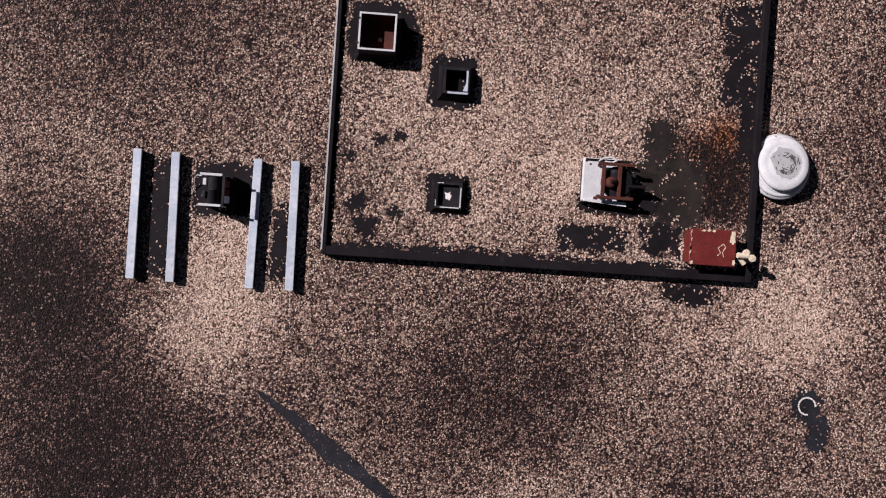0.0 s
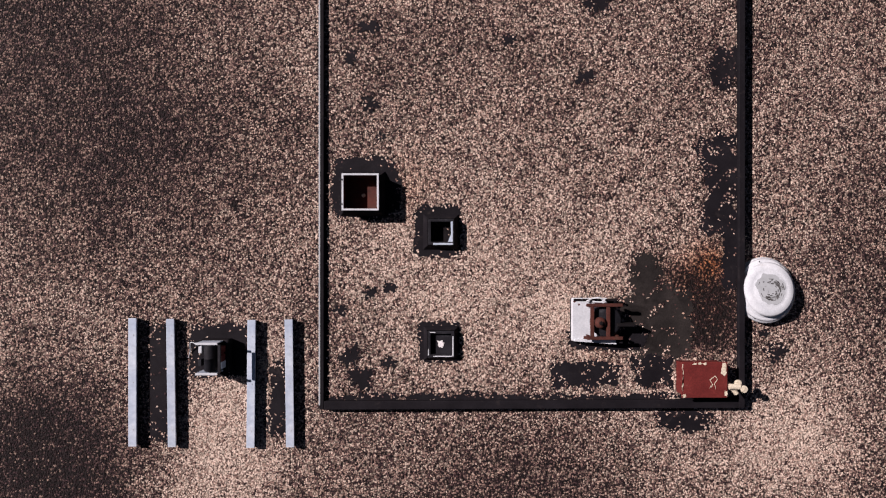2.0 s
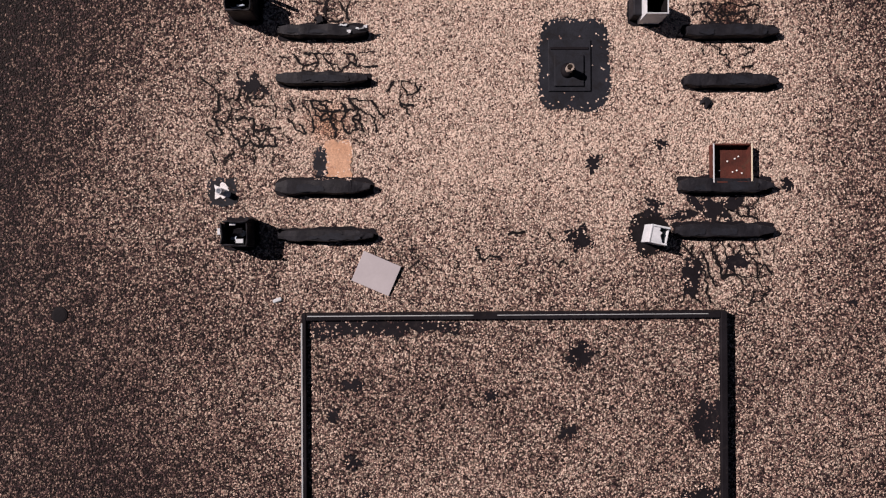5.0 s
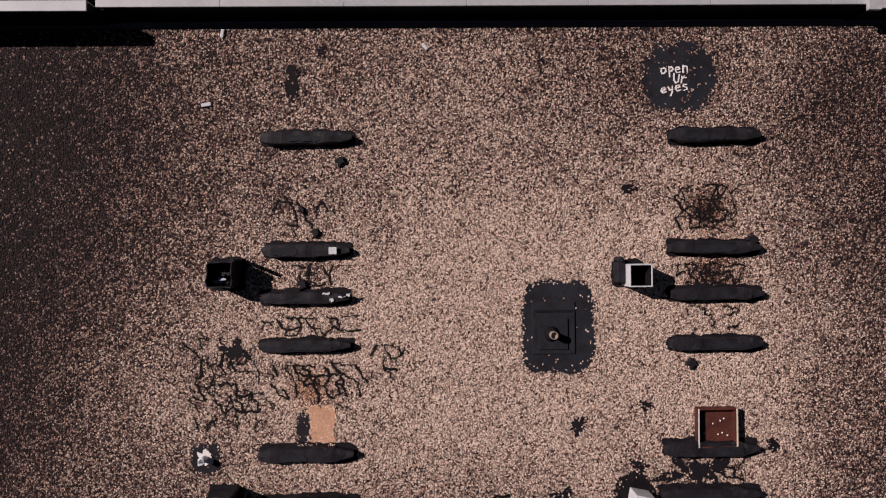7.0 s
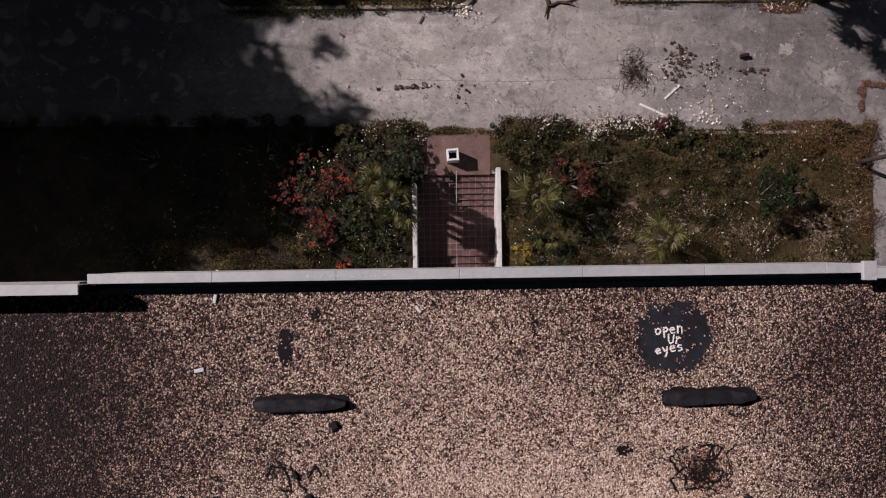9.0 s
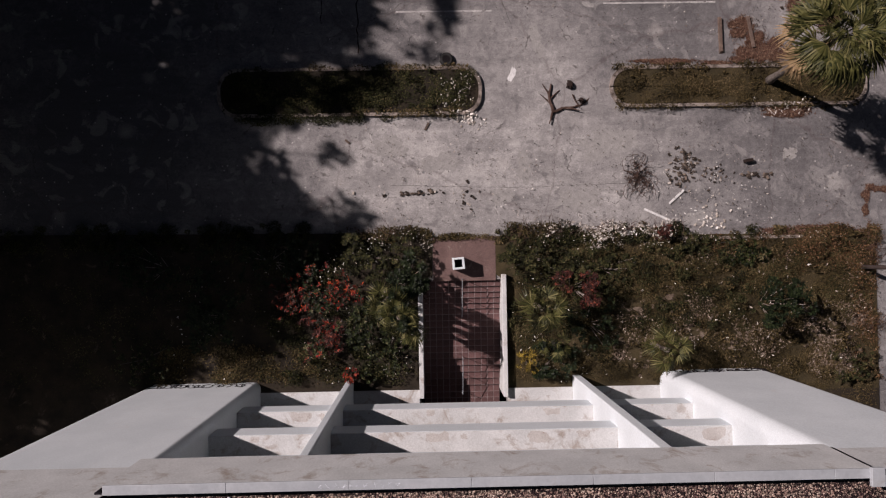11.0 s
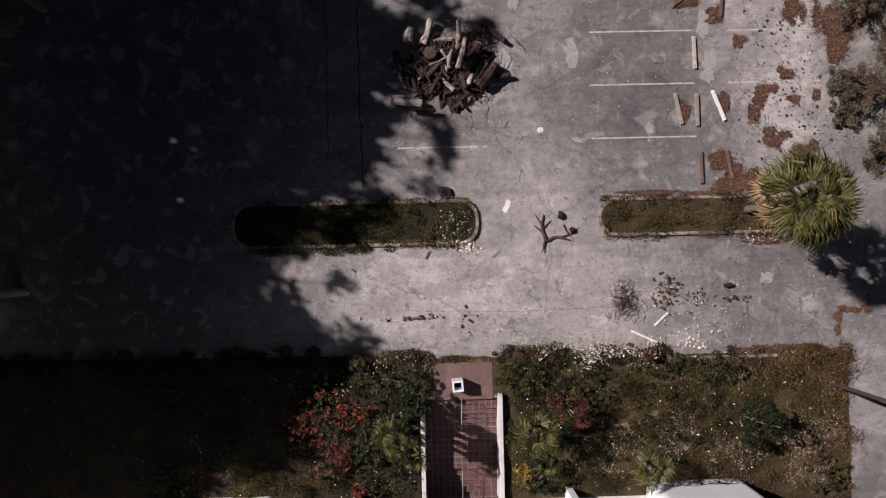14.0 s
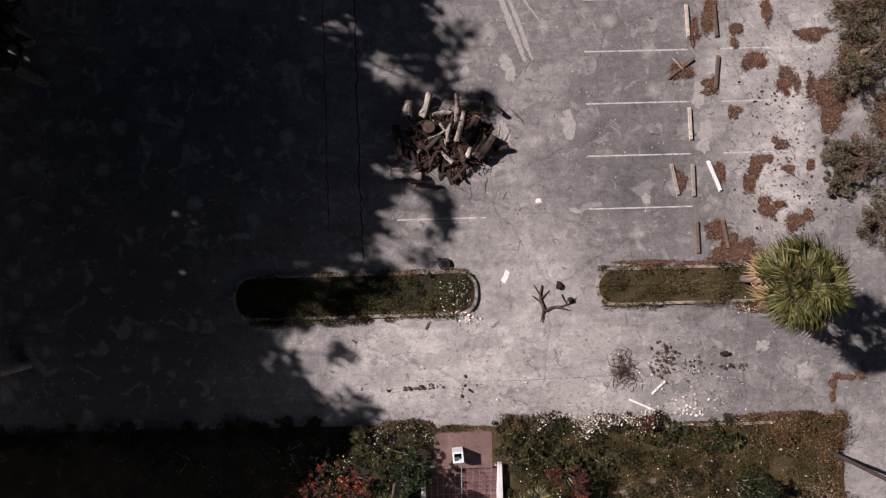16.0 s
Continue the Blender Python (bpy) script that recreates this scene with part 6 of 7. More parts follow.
palm("palm_tree", (18.0, 39.85, 0.1), 6.3, 46, 1.25, 1.2, "tall fan palm with a dense round green crown", 3, dead=10, lean=(-0.6, 0.0))
palm("fan_palm", (-1.1, 29.4, 0.05), 3.3, 9, 0.66, 0.5, "young fan palm among shrubs beside the steps", 4)
palm("fan_palm", (-0.5, 28.7, 0.05), 3.5, 9, 0.66, 0.5, "young fan palm among shrubs beside the steps", 5)
palm("fan_palm", (-0.1, 28.1, 0.05), 2.7, 8, 0.6, 0.45, "young fan palm among shrubs beside the steps", 9)
palm("fan_palm", (6.05, 28.85, 0.05), 2.6, 12, 0.9, 0.6, "young bright green fan palm in the planting bed", 6)
palm("fan_palm", (6.9, 27.0, 0.05), 0.8, 6, 0.6, 0.5, "young fan palm in the planting bed", 7)
palm("fan_palm", (11.85, 26.8, 0.05), 2.1, 11, 0.7, 0.65, "young dull green fan palm near the pier", 8)


def scattered(name, regions, size, material, label, seed, height=0.16, flat=0.3, holes=(), gap=-0.7):
    r = np.random.RandomState(seed)
    cs = []
    for x0, x1, y0, y1, n in regions:
        x, y = r.uniform(x0, x1, n), r.uniform(y0, y1, n)
        w = np.sin(x * 1.7 + 3 * np.sin(y * 0.9)) + np.sin(y * 2.3 + 2 * np.sin(x * 1.1 + 1)) + r.normal(size=n) * 0.8
        k = w > gap
        e = np.minimum(np.minimum(x - x0, x1 - x), np.minimum(y - y0, y1 - y))
        k &= e > min(0.45, 0.3 * (y1 - y0)) * np.clip(0.5 + 0.6 * np.sin(x * 3.1 + 2 * np.sin(y * 1.7)) * np.sin(y * 2.7 + x * 0.8) + r.normal(size=n) * 0.3, 0, 1.5)
        for hx, hy, hr in holes:
            k &= ((x - hx) ** 2 + (y - hy) ** 2 > (hr * r.uniform(0.6, 1.3, n)) ** 2)
        cs.append(np.stack([x[k], y[k], 0.08 + np.abs(r.normal(size=k.sum())) * height * (0.35 + 0.75 * np.clip(w[k], 0, 2.2))], 1))
    p = np.concatenate(cs)
    n = len(p)
    a, tilt = r.uniform(0, math.tau, n), r.uniform(-0.9, 0.9, n) * (1 - flat)
    u = np.stack([np.cos(a) * np.cos(tilt), np.sin(a) * np.cos(tilt), np.sin(tilt)], 1)
    v = np.stack([-np.sin(a), np.cos(a), r.uniform(-0.5, 0.5, n)], 1)
    s = (size * r.uniform(0.5, 1.5, n))[:, None]
    verts = np.stack([p - u * s, p + v * s * 0.4, p + u * s, p - v * s * 0.4], 1).reshape(-1, 3)
    x, y = p[:, 0], p[:, 1]
    # The last term darkens the weeds where shadow lies over the bed.
    tone = 0.5 + 0.3 * np.sin(x * 0.9 + 2 * np.sin(y * 0.8)) * np.sin(y * 1.3 + 1.5 * np.sin(x * 0.6)) + 0.16 * np.sin(x * 2.9 + 2 * np.sin(y * 2.3)) * np.sin(y * 3.3 + 1.0) + 0.22 * np.exp(-((x - 21) ** 2 + (y - 30) ** 2) / 9) - 0.25 * np.exp(-((x - 8.5) ** 2 + (y - 29) ** 2) / 9)
    return tagged(many(name, verts, np.arange(4 * n).reshape(-1, 4), M[material], np.repeat(tone, 4)), label, kind="stuff")


def tufts(name, x0, x1, y0, y1, n, material, label, seed, tall=0.55):
    """Uneven clumps of weed standing over the low growth."""
    rnd = random.Random(seed)
    blobs = []
    for _ in range(n):
        x, y, q = rnd.uniform(x0, x1), rnd.uniform(y0, y1), rnd.uniform(0.12, 0.42)
        h = tall * rnd.uniform(0.3, 1.0)
        blobs.append((x, y, h * 0.55, q, q * rnd.uniform(0.6, 1.2), h * 0.5, int(1100 * q * q) + 40))
    v, f = leaf_cloud(blobs, 0.05, seed)
    tone = np.repeat(np.repeat([rnd.uniform(0.2, 0.75) for _ in blobs], [b[6] for b in blobs]), 4)
    return tagged(many(name, v, f, M[material], tone), label, kind="stuff")


tufts("weed_tufts_east", 4.8, 23.1, 25.4, 32.3, 210, "weed", "clumps of tall dry brown weeds", 61)
tufts("green_tufts_east", 4.8, 17.0, 27.5, 32.5, 130, "green_weed", "clumps of tall green weeds", 62, 0.7)
tufts("kerb_tufts", 4.2, 13.5, 31.9, 32.75, 70, "green_weed", "weeds hanging over the kerb", 63, 0.6)
tufts("green_tufts_west", -7.0, 0.2, 25.4, 32.5, 130, "green_weed", "clumps of green weeds between shrubs", 64, 0.7)
tufts("island_tufts", -9.0, 3.2, 38.3, 40.7, 90, "green_weed", "clumps of green weeds on the island", 65, 0.45)
tufts("dry_tufts", 10.3, 22.5, 38.7, 40.6, 60, "weed", "clumps of dry grass on the island", 66, 0.3)
tufts("shade_tufts", -22.0, -5.0, 31.9, 33.0, 110, "green_weed", "dark weeds hanging over the drive", 67, 0.5)
SANDY = ((10.6, 26.5, 0.9), (14.0, 27.4, 0.7), (13.2, 29.0, 0.6), (20.2, 27.6, 1.0), (21.6, 26.4, 0.9), (11.0, 28.6, 0.6), (16.0, 26.8, 0.6), (22.0, 28.0, 0.6))
scattered("lawn_weeds", [(9.5, 23.2, 24.9, 32.2, 190000), (4.7, 10.0, 24.9, 32.2, 30000), (17.6, 23.1, 14.0, 25.2, 40000)], 0.032, "weed", "dry brown and olive weeds covering the bed", 21, 0.13, 0.4, SANDY, -1.0)
scattered("green_weeds", [(4.7, 13.0, 26.0, 32.4, 26000), (-8.0, 1.0, 25.0, 32.6, 26000), (13.0, 23.0, 28.0, 32.0, 14000), (-20, -8, 25, 32.5, 14000)], 0.042, "green_weed", "low green weeds between the shrubs", 22, 0.22, 0.3, SANDY, 0.1)
scattered("dry_grass", [(-12.5, -3.5, 25.2, 27.2, 18000)], 0.05, "weed", "strip of dry grass along the pier", 23, 0.14, 0.3)
scattered("island_weeds_east", [(10.25, 22.7, 38.75, 40.5, 46000)], 0.036, "weed", "dry brown grass on the traffic island", 24, 0.07, 0.3, (), -2.4)
scattered("island_weeds_west", [(-9.2, 3.3, 38.55, 40.6, 30000), (-8.5, -2.0, 37.9, 38.7, 5000)], 0.045, "green_weed", "green weeds on the traffic island", 25, 0.12, 0.3, (), -1.6)
scattered("kerb_litter", [(6.0, 13.2, 31.5, 33.0, 3000), (8.0, 12.6, 32.0, 32.8, 1600), (13.0, 22.0, 31.8, 32.4, 300), (-3.0, 1.2, 31.6, 32.8, 380), (9.0, 22.8, 25.0, 32.0, 420), (4.8, 9.0, 25.0, 32.0, 260), (-5.0, 0.3, 25.2, 32.0, 500), (-12.0, 0.0, 25.0, 32.0, 300), (1.0, 3.6, 38.0, 40.4, 260), (17.0, 20.5, 38.0, 39.0, 230), (11.0, 18.0, 32.6, 36.5, 260), (-3.0, 9.0, 33.0, 38.0, 120)], 0.045, "litter", "scraps of pale paper and plastic litter", 26, 0.22, 0.5)
scattered("kerb_rubbish", [(6.4, 12.8, 32.0, 32.95, 420), (9.0, 11.8, 32.1, 32.8, 330), (2.0, 3.4, 38.1, 38.6, 60), (14.0, 21.0, 26.0, 31.0, 60)], 0.085, "litter", "crumpled pale plastic and paper rubbish along the kerb", 36, 0.3, 0.4, (), -3)
scattered("edge_weeds", [(-3.2, 1.2, 32.0, 32.9, 5000), (4.1, 13.0, 31.9, 32.7, 8000), (4.3, 7.5, 32.4, 33.0, 1500), (10.2, 22.6, 38.4, 38.9, 3500), (10.0, 20.0, 40.4, 40.8, 3000), (-3.0, 3.3, 38.2, 38.7, 2200), (-5.0, 3.0, 40.5, 40.9, 2200), (18.0, 23.4, 31.6, 32.6, 7000), (1.2, 4.2, 32.1, 32.5, 1800)], 0.05, "weed", "ragged weeds growing over the kerb", 27, 0.16, 0.2)
scattered("road_crumbs", [(-5.0, 24.0, 32.6, 38.4, 2400), (-4.0, 17.0, 40.8, 58.0, 2400), (17.0, 24.0, 41.0, 58.0, 3200)], 0.04, "rubble", "dark leaf crumbs and twigs strewn over the asphalt", 28, 0.0, 0.8)
scattered("russet_weeds", [(19.0, 23.3, 30.2, 32.7, 9000), (21.6, 23.3, 24.8, 30.5, 6000), (14.0, 20.0, 31.0, 32.3, 3000)], 0.045, "russet", "russet brown dry weeds along the edge of the bed", 37, 0.2, 0.3, (), -0.3)
scattered("sand_flecks", [(19.3, 22.9, 25.0, 29.0, 5200), (9.6, 12.4, 26.0, 28.4, 2600), (12.8, 15.2, 26.6, 29.4, 2000), (21.0, 23.0, 28.5, 31.0, 900), (15.5, 19.3, 25.2, 28.2, 2600), (12.0, 19.0, 30.6, 31.6, 1200)], 0.06, "sandfleck", "loose pale pinkish sand showing between weeds", 29, 0.1, 0.9, (), 0.5)
bm, rnd = bmesh.new(), random.Random(31)
for k in range(230):
    x, y, r = rnd.choice(SANDY)
    a, b, q = x + rnd.gauss(0, r * 0.75), y + rnd.gauss(0, r * 0.6), rnd.uniform(0.03, 0.14)
    if y > 25.3:
        prism(bm, ragged(a - q * rnd.uniform(0.6, 1.4), a + q, b - q * 0.7, b + q * 0.7, q * 0.35, 0.06, 0.5, 80 + k), 0.02, 0.062 + 0.0003 * k)
tagged(mesh_object("sandy_patches", bm, M["sandy"]), "bare pale sandy specks between weeds", kind="stuff")
tagged(mesh_object("kerb_lawn", boxed(13.0, 21.5, 31.95, 32.1, 0, 0.13, bevel=0.02), M["kerb"]), "worn concrete kerb along the weedy bed", kind="structure")

# ---- the car park ----
for y in (43.85, 46.71, 49.55, 52.38, 55.2, 58.0):
    tagged(mesh_object("stall_line", boxed(9.78, 15.42, y - 0.04, y + 0.04, 0, 0.005), M["dry_paint"]), "worn white parking stall line on asphalt", kind="structure")
for y in (46.71, 49.52, 52.4, 55.2):
    tagged(mesh_object("stall_line", boxed(17.2, 22.2, y - 0.04, y + 0.04, 0, 0.005), M["dry_paint"]), "worn white parking stall line on asphalt", kind="structure")
for x0, x1 in ((-0.6, 4.2),):
    tagged(mesh_object("stall_line", boxed(x0, x1, 43.5, 43.58, 0, 0.005), M["dry_paint"]), "faint white parking stall line on asphalt", kind="structure")


def stop(a, b, material, label, width=0.16, h=0.13):
    (ax, ay), (bx, by) = a, b
    l = math.hypot(bx - ax, by - ay)
    ob = thing("wheel_stop", ((ax + bx) / 2, (ay + by) / 2, 0), label, "wheel stop", "wheel stops", math.degrees(math.atan2(by - ay, bx - ax)))
    bm = prism(bmesh.new(), [(-l / 2, -width / 2), (l / 2, -width / 2), (l / 2, width / 2), (-l / 2, width / 2)], 0, h, 0.9)
    bar_part = part("bar", bm, M[material], ob)
    for x in (-l * 0.38, l * 0.38):
        part("pin", rod(bmesh.new(), (x, 0, h - 0.01), (x, 0, h + 0.02), 0.018, sides=6), M["rust"], bar_part)


for a, b, mt, label in (((15.37, 54.84), (15.44, 52.99), "stop", "old concrete wheel stop on the asphalt"), ((16.89, 54.8), (17.0, 52.96), "timber", "dark rotten timber wheel stop"),
                        ((14.22, 50.8), (15.74, 51.9), "timber", "displaced rotten timber wheel stop lying askew"), ((17.05, 52.03), (16.83, 50.13), "timber", "dark rotten timber wheel stop"),
                        ((15.38, 49.24), (15.42, 47.39), "stop", "grey concrete wheel stop sunk in dust"), ((14.3, 46.19), (14.65, 44.43), "stop", "displaced pale concrete wheel stop"),
                        ((15.47, 46.16), (15.48, 44.32), "stop", "grey concrete wheel stop sunk in dust"), ((16.31, 46.29), (16.97, 44.59), "blot", "whitish concrete wheel stop lying askew"),
                        ((15.59, 43.09), (15.63, 41.24), "timber", "brown timber wheel stop beside the island"), ((16.99, 43.11), (17.28, 41.44), "timber", "brown timber wheel stop beside the island")):
    stop(a, b, mt, label)
stick = tagged(mesh_object("pale_stick", rod(bmesh.new(), (14.5, 51.9, 0.16), (15.1, 51.2, 0.18), 0.03, 0.02), M["cut"]), "pale broken stick lying across timber", "stick")


def straw(x, y, w, d, seed):
    rnd = random.Random(seed)
    bm = bmesh.new()
    spots = []
    for i in range(8):
        a, q = rnd.uniform(0, math.tau), rnd.uniform(0.1, 0.95)
        sx, sy = x + w * q * math.cos(a), y + d * q * math.sin(a)
        sw, sd = w * rnd.uniform(0.18, 0.55), d * rnd.uniform(0.18, 0.55)
        prism(bm, ragged(sx - sw, sx + sw, sy - sd, sy + sd, 0.22 * min(sw, sd), 0.05, 0.5, seed + 40 * i), 0, 0.014 + 0.003 * i, 0.94)
        spots.append((sx, sy, sw * 0.62, sd * 0.62))
    ob = tagged(mesh_object("pine_straw_drift", bm, M["straw_bed"]), "drift of reddish brown pine straw on asphalt", "pine straw", "pine straw drifts")
    r = np.random.RandomState(seed)
    n = int(420 * w * d) + 50
    p = np.concatenate([np.stack([sx + r.normal(size=n) * sw, sy + r.normal(size=n) * sd, r.uniform(0.02, 0.07, n)], 1) for sx, sy, sw, sd in spots])
    n = len(p)
    a = r.uniform(0, math.tau, n)
    u = np.stack([np.cos(a), np.sin(a), r.uniform(-0.2, 0.2, n)], 1) * 0.05
    v = np.stack([-np.sin(a), np.cos(a), 0 * a], 1) * 0.012
    verts = np.stack([p - u - v, p + u - v, p + u + v, p - u + v], 1).reshape(-1, 3)
    me = many("needle_layer", verts, np.arange(4 * n).reshape(-1, 4), M["straw"])
    me.parent = ob
    tagged(me, kind="stuff")
    return ob


for k, (x, y, w, d) in enumerate(((19.06, 51.77, 0.8, 0.55), (20.73, 50.5, 0.65, 0.8), (22.8, 49.6, 1.0, 1.5), (18.7, 45.5, 0.5, 1.1), (20.31, 47.11, 0.45, 0.35), (19.58, 43.6, 0.75, 0.5), (21.3, 42.9, 0.8, 0.6), (19.5, 46.4, 0.4, 0.25), (20.6, 45.7, 0.35, 0.25),
                                  (17.9, 49.0, 0.35, 0.5), (24.3, 54.3, 0.8, 0.7), (22.3, 53.0, 0.9, 0.5), (19.8, 54.2, 0.3, 0.9), (18.0, 53.2, 0.35, 0.7), (16.5, 54.6, 0.4, 1.0), (15.0, 51.2, 0.6, 0.5), (16.6, 50.3, 0.4, 0.5), (15.7, 53.3, 0.35, 0.6),
                                  (16.7, 42.6, 0.55, 0.5), (17.6, 41.6, 0.6, 0.7), (16.9, 45.6, 0.3, 0.8), (15.0, 40.7, 1.2, 0.25), (12.8, 40.85, 1.3, 0.22), (18.4, 41.4, 0.7, 0.5), (18.7, 38.3, 1.2, 0.35), (22.75, 33.4, 0.16, 0.3), (22.75, 33.95, 0.2, 0.35), (23.05, 34.4, 0.34, 0.16), (23.7, 34.35, 0.4, 0.12), (24.35, 34.45, 0.26, 0.22), (21.0, 32.3, 2.0, 0.3), (18.6, 32.25, 1.2, 0.2), (22.9, 31.6, 0.4, 0.8), (14.8, 45.3, 0.25, 0.5), (24.6, 51.5, 1.2, 1.7), (25.6, 54.6, 1.3, 1.6), (26.0, 48.2, 1.0, 1.3), (17.0, 41.2, 1.0, 0.5), (24.6, 46.5, 0.7, 1.0), (21.9, 46.0, 0.3, 0.25))):
    straw(x, y, w, d, 700 + k)

# pale scuffs and spills on the asphalt
def scuff(name, x0, x1, y0, y1, seed, material, label, turn=0, rough=0.0):
    rough = rough or 0.13 * min(x1 - x0, y1 - y0)
    cx, cy = (x0 + x1) / 2, (y0 + y1) / 2
    ob = mesh_object(name, prism(bmesh.new(), ragged(x0 - cx, x1 - cx, y0 - cy, y1 - cy, rough, 0.08, 0.45, seed), 0.0, 0.004 + seed % 5 * 0.0006), M[material])
    ob.matrix_world = pose(cx, cy, 0, 0, 0, turn)
    return tagged(ob, label, kind="structure")


scuff("paint_spill", 4.98, 5.32, 39.95, 40.75, 3, "blot", "white paint spill on asphalt", -20, 0.05)
scuff("paint_dot", 6.88, 7.22, 44.2, 44.52, 4, "blot", "round white paint spot on asphalt", 0, 0.02)
for k, (x, y, w, d, turn) in enumerate(((5.65, 35.7, 0.35, 0.85, 8), (6.4, 42.0, 0.25, 0.9, 15), (5.3, 48.0, 0.3, 0.75, 15), (5.6, 51.6, 0.28, 0.8, 20), (9.0, 43.8, 0.3, 0.12, -15), (4.6, 34.3, 0.45, 0.4, 0), (12.9, 44.3, 0.25, 0.3, 0), (1.5, 36.0, 1.0, 0.4, 5), (-1.0, 36.8, 0.8, 0.5, 0), (3.9, 46.9, 0.4, 0.35, 10), (19.0, 36.2, 0.35, 0.28, 0), (3.2, 51.3, 0.2, 0.5, -20), (8.8, 48.5, 0.3, 0.8, 5), (21.2, 34.8, 0.3, 0.4, 0), (14.2, 33.0, 0.6, 0.3, 5), (10.0, 36.8, 1.4, 0.7, 10), (8.4, 34.0, 1.2, 0.5, 0), (15.9, 49.9, 0.3, 0.7, -10), (16.2, 47.6, 0.35, 0.9, -12))):
    scuff("dust_scuff", x - w, x + w, y - d, y + d, 20 + k, "scuff", "pale dusty scuff on asphalt", turn)
for k, (x, y, w, d, turn) in enumerate(((5.8, 54.0, 0.16, 2.3, 20), (6.3, 53.8, 0.12, 1.9, 20), (6.9, 54.8, 0.06, 0.8, 35))):
    scuff("skid_mark", x - w, x + w, y - d, y + d, 50 + k, "scuff", "long pale skid mark on asphalt", turn, 0.03)


def fissure(points, width, seed, label):
    """A wandering dark crack or filled joint in the asphalt."""
    rnd, bm = random.Random(seed), bmesh.new()
    for (ax, ay), (bx, by) in zip(points, points[1:]):
        n = max(2, int(math.hypot(bx - ax, by - ay) / 0.3))
        line = [(ax + (bx - ax) * i / n + rnd.uniform(-1, 1) * width * (0 < i < n), ay + (by - ay) * i / n + rnd.uniform(-1, 1) * width * (0 < i < n)) for i in range(n + 1)]
        for (cx, cy), (dx, dy) in zip(line, line[1:]):
            l = math.hypot(dx - cx, dy - cy)
            a, b = width * rnd.uniform(0.25, 0.6), width * rnd.uniform(0.25, 0.6)
            px, py = (cy - dy) / l, (dx - cx) / l
            prism(bm, [(cx - px * a, cy - py * a), (dx - px * b, dy - py * b), (dx + px * b, dy + py * b), (cx + px * a, cy + py * a)], -0.01, 0.003)
    return tagged(mesh_object("asphalt_crack", bm, M["dirt" if width > 0.04 else "hairline"]), label, kind="structure")


fissure([(-2.5, 41.5), (-2.6, 49.0), (-2.5, 60.0)], 0.07, 1, "long dark joint in the asphalt")
fissure([(-4.3, 43.0), (-4.3, 60.0)], 0.05, 2, "long dark joint in the asphalt")
fissure([(4.3, 47.2), (4.55, 45.6), (4.6, 44.3), (5.2, 42.6)], 0.024, 3, "thin wandering crack in the asphalt")
fissure([(3.0, 44.6), (6.0, 44.5), (9.6, 44.65)], 0.017, 4, "thin crack across the asphalt")
fissure([(6.9, 55.5), (7.3, 51.0), (7.1, 47.5), (7.2, 45.0)], 0.017, 5, "thin wandering crack in the asphalt")
fissure([(-1.0, 34.9), (5.0, 34.7), (12.0, 34.85)], 0.018, 6, "faint crack along the drive")

# a tyre
tyre = thing("old_tyre", (1.88, 41.1, 0.0), "old black car tyre lying by the island", "tyre")
part("tread", lathe(bmesh.new(), [(0.2, 0.02), (0.29, 0.0), (0.34, 0.05), (0.34, 0.15), (0.29, 0.2), (0.2, 0.18)], 28), M["rubber"], tyre, "", True)
# Solid black disc stands in for the shaded hole of the tyre.
part("hollow", lathe(bmesh.new(), [(0.19, 0.03), (0.19, 0.185)], 20), M["tar"], tyre)


def limb(bm, p, direction, length, r, rnd, depth, curl=0.3):
    p, d = Vector(p), Vector(direction).normalized()
    n = max(3, int(length / 0.16))
    for i in range(n):
        q = p + d * length / n
        rod(bm, p, q, r * (1 - 0.6 * i / n), r * (1 - 0.6 * (i + 1) / n), 6)
        p = q
        d = (d + Vector((rnd.uniform(-curl, curl), rnd.uniform(-curl, curl), rnd.uniform(-0.1, 0.1)))).normalized()
        if depth and rnd.random() < 0.5:
            limb(bm, p, (d + Vector((rnd.uniform(-1, 1), rnd.uniform(-1, 1), rnd.uniform(-0.1, 0.3)))), length * 0.5, r * 0.5, rnd, depth - 1)


fallen = thing("fallen_branch", (7.5, 38.6, 0.06), "dead forked branch lying on the asphalt", "branch")
bm, rnd = bmesh.new(), random.Random(8)
limb(bm, (-0.35, -0.15, 0), (1, 0.12, 0), 1.5, 0.075, rnd, 1)
limb(bm, (-0.3, -0.1, 0), (-0.25, 1, 0.05), 1.2, 0.08, rnd, 1)
limb(bm, (-0.3, -0.1, 0), (-0.35, -1, 0.02), 0.6, 0.06, rnd, 0)
limb(bm, (0.55, 0.6, 0), (0.3, -1, 0.05), 0.7, 0.03, rnd, 1)
part("bough", bm, M["dead_wood"], fallen)
part("leaf_clump", prism(bmesh.new(), ragged(0.75, 1.05, 0.15, 0.45, 0.05, 0.06, 0.5, 5), 0, 0.16, 0.6), M["dirt"], fallen)
part("leaf_clump", prism(bmesh.new(), ragged(0.3, 0.55, 0.85, 1.2, 0.05, 0.06, 0.5, 6), 0, 0.14, 0.6), M["dirt"], fallen)

fallen.matrix_world = fallen.matrix_world @ Matrix.Scale(1.15, 4)

